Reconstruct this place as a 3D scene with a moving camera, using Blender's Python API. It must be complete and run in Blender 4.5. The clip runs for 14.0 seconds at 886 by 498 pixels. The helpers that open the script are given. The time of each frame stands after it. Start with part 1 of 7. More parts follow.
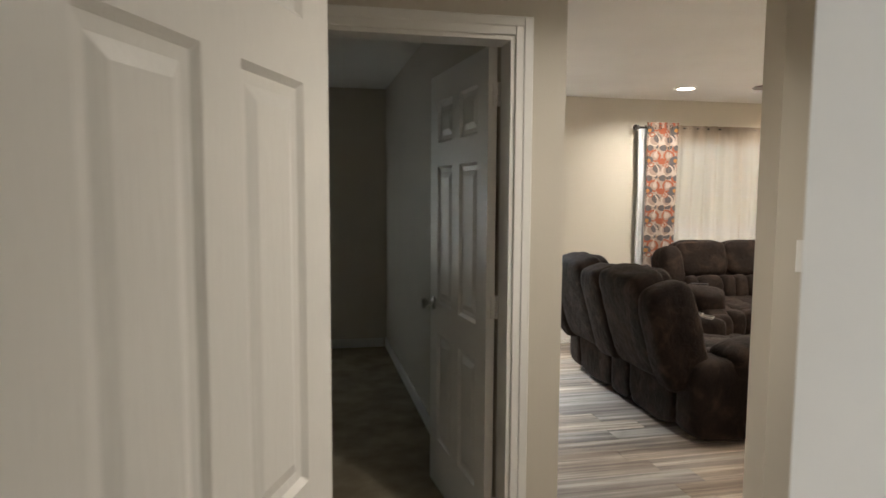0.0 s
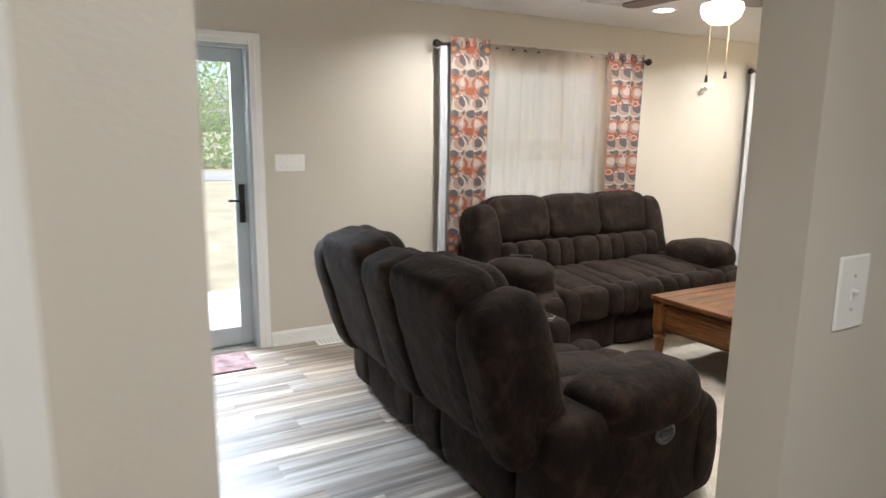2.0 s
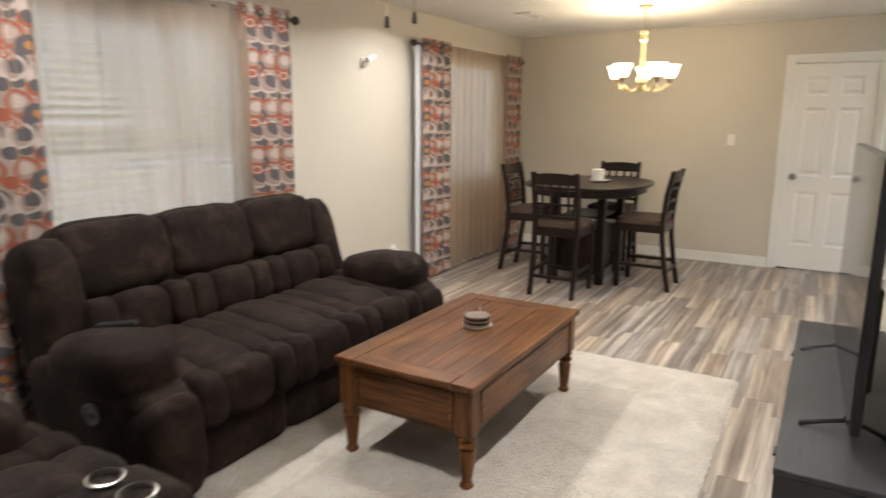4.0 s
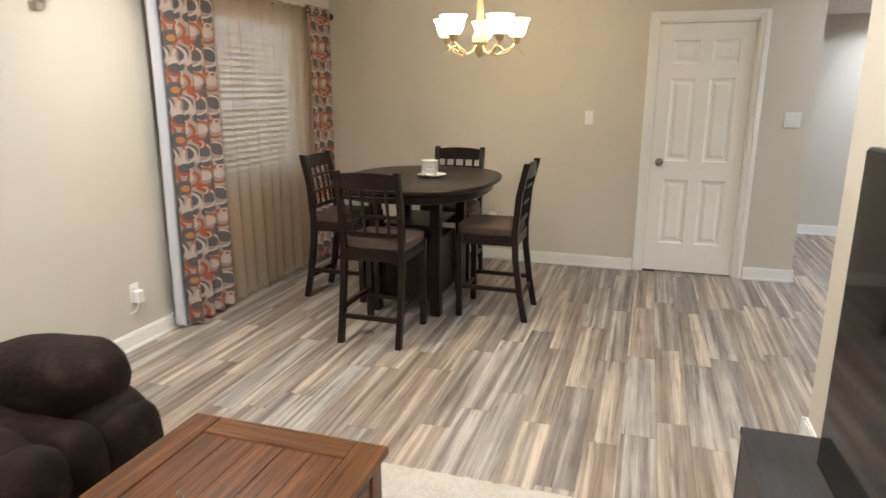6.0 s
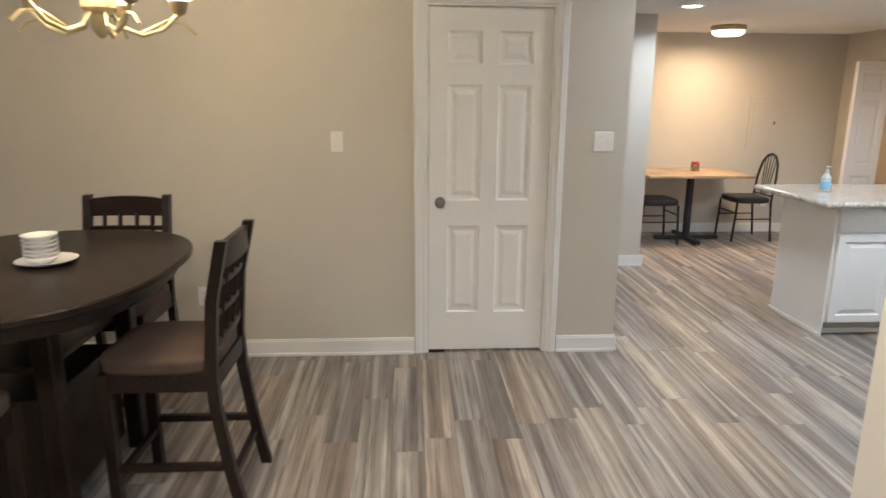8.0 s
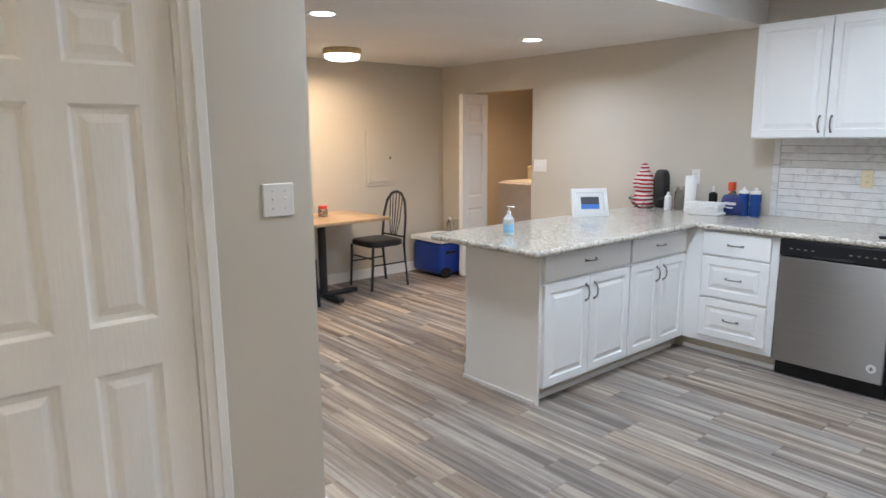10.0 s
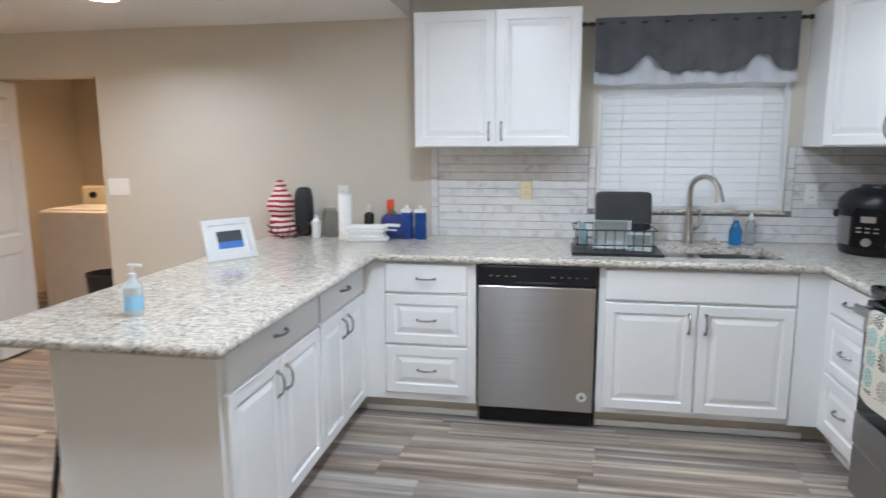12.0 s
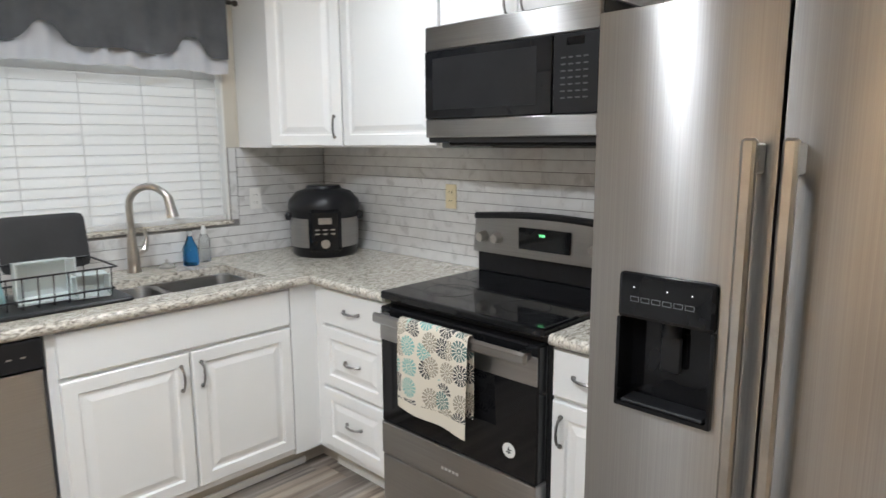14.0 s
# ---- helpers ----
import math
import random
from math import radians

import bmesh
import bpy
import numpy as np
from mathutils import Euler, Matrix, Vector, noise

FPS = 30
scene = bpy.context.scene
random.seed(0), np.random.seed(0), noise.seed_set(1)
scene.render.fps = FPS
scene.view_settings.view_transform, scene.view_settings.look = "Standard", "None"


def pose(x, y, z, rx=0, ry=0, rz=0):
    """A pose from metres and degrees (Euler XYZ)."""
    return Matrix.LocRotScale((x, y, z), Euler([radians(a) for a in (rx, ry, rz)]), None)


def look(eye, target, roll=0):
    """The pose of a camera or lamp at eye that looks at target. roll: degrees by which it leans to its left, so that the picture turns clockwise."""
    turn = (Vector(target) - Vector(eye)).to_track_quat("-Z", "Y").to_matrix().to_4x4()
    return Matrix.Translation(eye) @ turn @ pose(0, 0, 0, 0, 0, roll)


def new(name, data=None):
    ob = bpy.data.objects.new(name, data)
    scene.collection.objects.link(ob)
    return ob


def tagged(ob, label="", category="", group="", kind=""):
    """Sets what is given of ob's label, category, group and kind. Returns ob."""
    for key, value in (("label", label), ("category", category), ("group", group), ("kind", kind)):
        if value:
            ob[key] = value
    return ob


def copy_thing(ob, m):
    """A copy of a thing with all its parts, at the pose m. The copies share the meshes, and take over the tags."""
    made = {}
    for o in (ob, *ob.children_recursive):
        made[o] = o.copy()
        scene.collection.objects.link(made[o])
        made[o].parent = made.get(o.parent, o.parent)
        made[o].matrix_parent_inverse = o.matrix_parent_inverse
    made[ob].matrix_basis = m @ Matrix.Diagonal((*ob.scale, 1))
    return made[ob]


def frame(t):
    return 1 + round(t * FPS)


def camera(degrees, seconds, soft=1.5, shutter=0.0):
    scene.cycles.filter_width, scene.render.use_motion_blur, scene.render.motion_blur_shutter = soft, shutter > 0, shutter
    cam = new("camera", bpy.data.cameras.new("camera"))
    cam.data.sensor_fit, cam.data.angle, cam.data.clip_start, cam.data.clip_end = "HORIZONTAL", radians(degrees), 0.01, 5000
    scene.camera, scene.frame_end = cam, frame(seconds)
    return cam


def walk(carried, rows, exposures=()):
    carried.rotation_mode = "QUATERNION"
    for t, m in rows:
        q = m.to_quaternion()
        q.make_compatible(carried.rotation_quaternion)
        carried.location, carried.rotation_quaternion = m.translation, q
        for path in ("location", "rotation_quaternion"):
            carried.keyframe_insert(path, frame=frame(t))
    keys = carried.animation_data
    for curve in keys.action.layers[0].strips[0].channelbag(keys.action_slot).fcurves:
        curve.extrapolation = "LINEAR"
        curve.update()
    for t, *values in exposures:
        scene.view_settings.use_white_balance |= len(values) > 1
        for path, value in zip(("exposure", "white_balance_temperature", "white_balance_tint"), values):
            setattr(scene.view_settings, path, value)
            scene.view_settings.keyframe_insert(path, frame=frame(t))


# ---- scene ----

cam = camera(69.2, 14.0, soft=1.5, shutter=0.3)
PATH = [
    (0, (0.569, -0.018, 1.492), (0.983, 1.93, 1.314), 0.3),
    (0.5, (0.71, 0.476, 1.49), (1.312, 2.373, 1.301), 0.5),
    (1, (0.942, 0.914, 1.492), (1.734, 2.735, 1.252), 0.4),
    (1.5, (1.161, 1.278, 1.502), (2.059, 3.037, 1.182), 0.6),
    (2, (1.41, 1.649, 1.503), (2.391, 3.355, 1.144), 0.7),
    (2.5, (1.707, 2.027, 1.505), (2.823, 3.642, 1.125), 0.6),
    (3, (1.971, 2.346, 1.499), (3.206, 3.867, 1.101), 0.5),
    (3.5, (2.274, 2.56, 1.509), (3.701, 3.903, 1.107), 0.4),
    (4, (2.577, 2.721, 1.49), (4.259, 3.728, 1.094), 0.1),
    (4.2, (2.729, 2.778, 1.489), (4.488, 3.645, 1.097), 0.1),
    (6.3, (4.506, 3.187, 1.526), (6.371, 3.728, 1.046), 0.1),
    (6.5, (4.686, 3.22, 1.515), (6.565, 3.716, 1.041), 0.1),
    (7, (5.158, 3.236, 1.524), (7.075, 3.557, 1.054), 0.2),
    (7.2, (5.349, 3.204, 1.536), (7.281, 3.426, 1.067), 0.2),
    (9.3, (7.242, 3.243, 1.51), (9.009, 2.394, 1.114), -0.1),
    (9.5, (7.372, 3.208, 1.5), (9.049, 2.186, 1.12), -0.4),
    (10, (7.776, 3.097, 1.509), (9.275, 1.821, 1.159), -0.4),
    (10.5, (8.159, 2.965, 1.495), (9.529, 1.547, 1.157), -0.2),
    (11, (8.483, 2.74, 1.499), (9.518, 1.062, 1.164), -0.3),
    (11.5, (8.793, 2.519, 1.485), (9.532, 0.689, 1.163), -0.2),
    (12, (8.995, 2.262, 1.487), (9.339, 0.319, 1.166), -0.2),
    (12.5, (9.085, 1.991, 1.484), (9.022, 0.018, 1.158), -0.4),
    (13, (9.187, 1.744, 1.481), (8.63, -0.149, 1.153), -0.3),
    (13.5, (9.232, 1.533, 1.487), (8.128, -0.103, 1.16), -0.4),
    (14, (9.327, 1.357, 1.498), (7.906, -0.011, 1.165), -0.3),
]
EXPOSURES = [(0.0, 1.4, 6600, 10), (0.5, 1.45, 6700, 10), (1.0, 1.6, 6750, 10), (1.5, 1.7, 6400, 10), (2.0, 1.48, 5900, 10), (2.5, 1.38, 5700, 10), (3.0, 1.25, 5950, 10), (3.5, 1.22, 5750, 10), (4.0, 1.19, 5950, 10), (6.3, 1.21, 5900, 10), (7.2, 1.13, 5950, 10), (9.5, 0.97, 5550, 10), (11.0, 0.96, 5550, 10), (12.5, 1.06, 5700, 10), (14.0, 1.15, 6150, 10)]
walk(cam, [(t, look(eye, target, roll)) for t, eye, target, roll in PATH], EXPOSURES)

# ---- world and sun ----
world = bpy.data.worlds.new("world")
scene.world = world
world.use_nodes = True
sky = world.node_tree.nodes.new("ShaderNodeTexSky")
sky.sky_type = "NISHITA"
sky.sun_disc = False
sky.sun_elevation, sky.sun_rotation = radians(48), radians(249)
sky.air_density, sky.dust_density = 1.0, 3.0
world.node_tree.nodes["Background"].inputs[1].default_value = 0.15
world.node_tree.links.new(sky.outputs[0], world.node_tree.nodes["Background"].inputs[0])
sun = new("sun", bpy.data.lights.new("sun", "SUN"))
sun.data.energy, sun.data.angle, sun.data.color = 5.0, radians(2), (1, 0.95, 0.88)
sun.matrix_world = look((0, 0, 10), (0.62, 0.24, 9.25))

CEIL, DROP = 2.43, 2.25


def disc_lamp(x, y, z, watts, size=0.14, color=(1, 0.86, 0.68), spread=150):
    lamp = new("lamp_light", bpy.data.lights.new("lamp_light", "AREA"))
    d = lamp.data
    d.shape, d.size, d.energy, d.color, d.spread = "DISK", size, watts, color, radians(spread)
    lamp.location = (x, y, z)
    return lamp


def bulb(x, y, z, watts, size=0.08, color=(1, 0.78, 0.5)):
    lamp = new("bulb_light", bpy.data.lights.new("bulb_light", "POINT"))
    d = lamp.data
    d.energy, d.color, d.shadow_soft_size = watts, color, size
    lamp.location = (x, y, z)
    return lamp


WARM, COOL = (1, 0.93, 0.83), (0.96, 1, 1.02)
LIVING_CANS = [(3.93, 5.3), (5.38, 5.25), (6.99, 5.27), (3.87, 3.1), (5.38, 3.1), (6.99, 3.1)]
NOOK_CANS = [(11.36, -0.9), (11.4, 0.97)]
# The third has no known fixture; added to brighten the peninsula end and floor.
KITCHEN_CANS = [(9.3, 0.05), (8.05, -0.45), (9.45, 1.2)]
for x, y in LIVING_CANS:
    disc_lamp(x, y, CEIL - 0.014, 9, color=WARM)
for x, y in NOOK_CANS:
    disc_lamp(x, y, DROP - 0.014, 5.5, color=COOL)
for (x, y), w in zip(KITCHEN_CANS, (13, 5, 7.5)):
    disc_lamp(x, y, CEIL - 0.014, w, size=0.18, color=COOL, spread=178)
# Added lamp to light the hall; no source is known here.
disc_lamp(1.75, 1.2, CEIL - 0.02, 7, color=WARM)
# Unseen lamp added in the first room in place of window daylight behind.
disc_lamp(-0.6, -0.75, CEIL - 0.02, 15, color=(0.93, 0.98, 1.04), spread=178)
disc_lamp(12.75, 0.0, DROP - 0.12, 13, size=0.24, color=(1, 0.69, 0.4), spread=178)
disc_lamp(12.7, -2.9, DROP - 0.02, 11, color=(1, 0.58, 0.27))


def sky_lamp(x, y, z, w, h, watts, target):
    """An area lamp added to stand in for sky light."""
    lamp = new("sky_stand_in", bpy.data.lights.new("sky_stand_in", "AREA"))
    d = lamp.data
    d.shape, d.size, d.size_y, d.energy, d.color = "RECTANGLE", w, h, watts, (0.86, 0.94, 1.0)
    lamp.matrix_world = look((x, y, z), target)
    return lamp


sky_lamp(-0.3, 6.082, 1.42, 0.8, 1.15, 13, (-0.3, 0, 1.42))
sky_lamp(4.78, 6.082, 1.42, 1.3, 1.15, 2.2, (4.75, 0, 1.42))
sky_lamp(8.55, 6.082, 1.42, 1.3, 1.15, 3.2, (8.58, 0, 1.42))
sky_lamp(8.23, -1.825, 1.58, 0.95, 0.9, 0.85, (8.23, 2, 1.5))
# Unseen fill lamp beyond the front door, added to brighten the floor inside.
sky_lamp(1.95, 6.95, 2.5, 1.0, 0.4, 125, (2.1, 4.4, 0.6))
bulb(4.37, 3.95, 2.0, 2.5, size=0.12, color=(1, 0.88, 0.7))
bulb(8.32, 4.18, 2.02, 21, size=0.2, color=(1, 0.755, 0.44))


# ---- materials ----
def material(name, rough=0.5, metal=0.0, base=(0.8, 0.8, 0.8)):
    m = bpy.data.materials.new(name)
    m.use_nodes = True
    b = m.node_tree.nodes["Principled BSDF"]
    b.inputs["Base Color"].default_value = (*base, 1)
    b.inputs["Roughness"].default_value = rough
    b.inputs["Metallic"].default_value = metal
    return m, m.node_tree, b


def node(nt, kind, **inputs):
    n = nt.nodes.new(kind)
    for k, v in inputs.items():
        n.inputs[k.replace("_", " ")].default_value = v
    return n


def coords(nt, scale=(1, 1, 1), space="object", jitter=False):
    if space == "world":
        out = nt.nodes.new("ShaderNodeNewGeometry").outputs["Position"]
    else:
        out = nt.nodes.new("ShaderNodeTexCoord").outputs["Object"]
    if jitter:
        info = nt.nodes.new("ShaderNodeObjectInfo")
        mul = node(nt, "ShaderNodeVectorMath")
        mul.operation = "SCALE"
        mul.inputs[0].default_value = (37.0, 91.0, 53.0)
        nt.links.new(info.outputs["Random"], mul.inputs["Scale"])
        add = node(nt, "ShaderNodeVectorMath")
        nt.links.new(out, add.inputs[0])
        nt.links.new(mul.outputs[0], add.inputs[1])
        out = add.outputs[0]
    mp = node(nt, "ShaderNodeMapping")
    mp.inputs["Scale"].default_value = scale
    nt.links.new(out, mp.inputs["Vector"])
    return mp.outputs[0]


def ramp(nt, fac, stops):
    r = nt.nodes.new("ShaderNodeValToRGB")
    e = r.color_ramp.elements
    while len(e) < len(stops):
        e.new(0.5)
    for s, (p, c) in zip(e, stops):
        s.position, s.color = p, (*c, 1)
    nt.links.new(fac, r.inputs[0])
    return r.outputs[0]


def noise_tex(nt, vec, scale, detail=3.0, rough=0.55, dist=0.0):
    n = node(nt, "ShaderNodeTexNoise", Scale=scale, Detail=detail, Roughness=rough, Distortion=dist)
    nt.links.new(vec, n.inputs["Vector"])
    return n.outputs[0]


def bump(nt, b, height, strength=0.2, distance=0.01):
    n = node(nt, "ShaderNodeBump", Strength=strength, Distance=distance)
    nt.links.new(height, n.inputs["Height"])
    nt.links.new(n.outputs[0], b.inputs["Normal"])


def mix(nt, fac, a, c, mode="MIX"):
    n = nt.nodes.new("ShaderNodeMix")
    n.data_type, n.blend_type = "RGBA", mode
    for sock, v in ((n.inputs[0], fac), (n.inputs[6], a), (n.inputs[7], c)):
        if isinstance(v, (int, float)):
            sock.default_value = v
        elif isinstance(v, tuple):
            sock.default_value = (*v, 1)
        else:
            nt.links.new(v, sock)
    return n.outputs[2]


def two_tone(name, a, c, scale, rough, bumps=0.15, fine=220.0, space="world", stretch=(1, 1, 1), metal=0.0, dist=0.004):
    """A surface whose colour drifts between two near tones, with fine relief."""
    m, nt, b = material(name, rough, metal)
    v = coords(nt, stretch, space)
    n1 = noise_tex(nt, v, scale)
    nt.links.new(ramp(nt, n1, [(0.3, a), (0.7, c)]), b.inputs["Base Color"])
    n2 = noise_tex(nt, v, fine, 2.0)
    bump(nt, b, n2, bumps, dist)
    return m


WALL = two_tone("wall_paint", (0.57, 0.53, 0.455), (0.61, 0.565, 0.49), 1.2, 0.55, 0.12, 160)
CEILING = two_tone("ceiling_paint", (0.78, 0.76, 0.73), (0.84, 0.82, 0.79), 1.5, 0.8, 0.25, 60)
TRIM = two_tone("trim_paint", (0.78, 0.77, 0.74), (0.83, 0.82, 0.79), 3, 0.3, 0.05, 90)
DOORP = two_tone("door_paint", (0.8, 0.785, 0.75), (0.84, 0.825, 0.79), 2.5, 0.35, 0.25, 1.0, "object", (150, 150, 9))
CABINET = two_tone("cabinet_paint", (0.83, 0.83, 0.82), (0.87, 0.87, 0.86), 2, 0.3, 0.03, 80)
PLATE = two_tone("plate_plastic", (0.8, 0.79, 0.76), (0.84, 0.83, 0.8), 5, 0.35, 0.02, 50)
IVORY = two_tone("ivory_plastic", (0.72, 0.62, 0.4), (0.76, 0.66, 0.44), 5, 0.35, 0.02, 50)
CARPET = two_tone("carpet", (0.26, 0.215, 0.14), (0.44, 0.37, 0.25), 5, 0.95, 1.0, 320, dist=0.01)
BLACK = two_tone("black_plastic", (0.012, 0.012, 0.013), (0.018, 0.018, 0.02), 8, 0.32, 0.05, 200)
MATTE_BLACK = two_tone("matte_black", (0.014, 0.014, 0.015), (0.022, 0.022, 0.024), 6, 0.55, 0.1, 150)
BLACK_GLASS = two_tone("black_glass", (0.006, 0.006, 0.007), (0.009, 0.009, 0.01), 3, 0.06, 0.0, 50)
CHROME = two_tone("brushed_nickel", (0.5, 0.48, 0.45), (0.6, 0.58, 0.55), 20, 0.28, 0.03, 300, metal=1.0)
PEWTER = two_tone("dark_pewter", (0.2, 0.195, 0.19), (0.34, 0.33, 0.32), 40, 0.3, 0.1, 300, metal=1.0)
BRONZE = two_tone("dark_bronze", (0.03, 0.025, 0.022), (0.06, 0.05, 0.045), 20, 0.4, 0.1, 200, metal=0.7)
BRASS = two_tone("antique_brass", (0.42, 0.33, 0.2), (0.55, 0.45, 0.28), 20, 0.35, 0.1, 200, metal=1.0)

for m in (BLACK_GLASS, BLACK):
    m.node_tree.nodes["Principled BSDF"].inputs["Specular IOR Level"].default_value = 0.28


def steel_material(name, vertical=True):
    m, nt, b = material(name, 0.3, 1.0)
    v = coords(nt, (420, 420, 1.2) if vertical else (2, 2, 420), "object")
    n = noise_tex(nt, v, 1.0, 3)
    nt.links.new(ramp(nt, n, [(0.3, (0.355, 0.347, 0.337)), (0.7, (0.42, 0.411, 0.4))]), b.inputs["Base Color"])
    big = noise_tex(nt, coords(nt, (1, 1, 1), "object"), 3.0, 2)
    nt.links.new(ramp(nt, big, [(0.3, (0.29, 0.29, 0.29)), (0.75, (0.34, 0.34, 0.34))]), b.inputs["Roughness"])
    bump(nt, b, n, 0.02, 0.0003)
    b.inputs["Anisotropic"].default_value = 0.92
    b.inputs["Anisotropic Rotation"].default_value = 0.25
    return m


STEEL = steel_material("brushed_steel", False)


def plank_material():
    """Printed vinyl plank: broad pale, grey and brown boards with drawn-out streaks and dark pores."""
    m, nt, b = material("vinyl_plank", 0.36)
    band = noise_tex(nt, coords(nt, (0.5, 17, 1), "world", True), 1.0, 2, 0.5, 0.25)
    streak = noise_tex(nt, coords(nt, (1.3, 34, 1), "world", True), 1.0, 4, 0.6, 0.4)
    grain = noise_tex(nt, coords(nt, (5, 150, 1), "world", True), 1.0, 3, 0.6, 0.4)
    patch = noise_tex(nt, coords(nt, (2.2, 3.5, 1), "world", True), 1.0, 3, 0.6, 0.6)
    info = nt.nodes.new("ShaderNodeObjectInfo")
    tone = ramp(nt, info.outputs["Random"], [(0.0, (0.8, 0.8, 0.82)), (0.3, (0.96, 0.97, 0.99)), (0.6, (1.03, 0.98, 0.92)), (0.8, (1.0, 0.91, 0.82)), (1.0, (1.22, 1.18, 1.12))])
    col = ramp(nt, band, [(0.3, (0.165, 0.137, 0.115)), (0.42, (0.24, 0.206, 0.178)), (0.52, (0.305, 0.27, 0.238)), (0.6, (0.43, 0.39, 0.345)), (0.72, (0.52, 0.475, 0.42))])
    s = ramp(nt, streak, [(0.34, (0.5, 0.47, 0.45)), (0.45, (0.93, 0.92, 0.91)), (0.6, (1.1, 1.09, 1.08)), (0.7, (1.18, 1.17, 1.15))])
    g = ramp(nt, grain, [(0.3, (0.45, 0.42, 0.4)), (0.42, (0.93, 0.93, 0.93)), (0.7, (1.06, 1.06, 1.06))])
    worn = ramp(nt, patch, [(0.35, (0.8, 0.8, 0.82)), (0.65, (1.1, 1.08, 1.04))])
    col = mix(nt, 0.85, col, s, "MULTIPLY")
    col = mix(nt, 0.7, col, g, "MULTIPLY")
    col = mix(nt, 0.7, col, worn, "MULTIPLY")
    col = mix(nt, 1.0, col, tone, "MULTIPLY")
    nt.links.new(col, b.inputs["Base Color"])
    nt.links.new(ramp(nt, grain, [(0.2, (0.5,) * 3), (0.8, (0.35,) * 3)]), b.inputs["Roughness"])
    bump(nt, b, grain, 0.12, 0.002)
    return m


PLANK = plank_material()


def granite_material():
    m, nt, b = material("speckled_granite", 0.1)
    v = coords(nt, (0.6, 1.5, 1), "world")
    n1 = noise_tex(nt, v, 46, 6, 0.8, 1.3)
    n2 = noise_tex(nt, v, 85, 3, 0.6)
    col = ramp(nt, n1, [(0.3, (0.05, 0.045, 0.04)), (0.39, (0.22, 0.195, 0.165)), (0.45, (0.48, 0.44, 0.375)), (0.54, (0.68, 0.64, 0.565)), (0.66, (0.8, 0.77, 0.7))])
    spk = ramp(nt, n2, [(0.38, (0.2, 0.18, 0.16)), (0.47, (1, 1, 1))])
    nt.links.new(mix(nt, 0.6, col, spk, "MULTIPLY"), b.inputs["Base Color"])
    return m


GRANITE = granite_material()


def velvet_material():
    """Brushed plush: soft patches where the nap lies the other way, and a fine pile."""
    m, nt, b = material("dark_brown_velvet", 0.8)
    v = coords(nt, (1, 1, 1), "object")
    nap = noise_tex(nt, v, 7, 5, 0.65, 0.5)
    pile = noise_tex(nt, v, 260, 2, 0.6)
    col = ramp(nt, nap, [(0.32, (0.0062, 0.0034, 0.0024)), (0.52, (0.0135, 0.0076, 0.0053)), (0.7, (0.034, 0.0205, 0.0145))])
    nt.links.new(mix(nt, 0.5, col, ramp(nt, pile, [(0.3, (0.6, 0.6, 0.6)), (0.7, (1.3, 1.3, 1.3))]), "MULTIPLY"), b.inputs["Base Color"])
    b.inputs["Specular IOR Level"].default_value = 0.15
    b.inputs["Sheen Weight"].default_value = 0.035
    b.inputs["Sheen Roughness"].default_value = 0.4
    b.inputs["Sheen Tint"].default_value = (0.55, 0.4, 0.3, 1)
    bump(nt, b, noise_tex(nt, v, 16, 5, 0.65, 0.5), 0.5, 0.022)
    return m


VELVET = velvet_material()


def wood_material(name, dark, mid, light, rough=0.35, axis=0, scale=9.0):
    m, nt, b = material(name, rough)
    s = [scale * 6] * 3
    s[axis] = scale * 0.35
    v = coords(nt, tuple(s), "object", True)
    n = noise_tex(nt, v, 1.0, 4, 0.6, 0.7)
    big = noise_tex(nt, coords(nt, (3, 3, 3), "object", True), 1.0, 2)
    col = ramp(nt, n, [(0.3, dark), (0.5, mid), (0.72, light)])
    shade = ramp(nt, big, [(0.3, (0.6, 0.58, 0.56)), (0.7, (1.15, 1.15, 1.15))])
    nt.links.new(mix(nt, 1.0, col, shade, "MULTIPLY"), b.inputs["Base Color"])
    bump(nt, b, n, 0.08, 0.002)
    return m


OAK = wood_material("warm_brown_wood", (0.035, 0.0115, 0.0035), (0.12, 0.045, 0.0125), (0.215, 0.09, 0.027))
OAK_Y = wood_material("warm_brown_wood_cross", (0.035, 0.0115, 0.0035), (0.12, 0.045, 0.0125), (0.215, 0.09, 0.027), axis=1)
OAK_Z = wood_material("warm_brown_wood_upright", (0.035, 0.0115, 0.0035), (0.12, 0.045, 0.0125), (0.215, 0.09, 0.027), axis=2)
for m in (OAK, OAK_Y, OAK_Z):
    m.node_tree.nodes["Principled BSDF"].inputs["Specular IOR Level"].default_value = 0.28
ESPRESSO = wood_material("espresso_wood", (0.008, 0.0045, 0.003), (0.016, 0.009, 0.006), (0.032, 0.018, 0.011), 0.33)
ESPRESSO.node_tree.nodes["Principled BSDF"].inputs["Specular IOR Level"].default_value = 0.3
TAN_TOP = wood_material("tan_laminate", (0.4, 0.27, 0.15), (0.5, 0.35, 0.2), (0.58, 0.42, 0.26), 0.35)


def glass_material(name, tint=(1, 1, 1), rough=0.0):
    m, nt, b = material(name, rough, 0, tint)
    b.inputs["Transmission Weight"].default_value = 1.0
    b.inputs["IOR"].default_value = 1.45
    return m




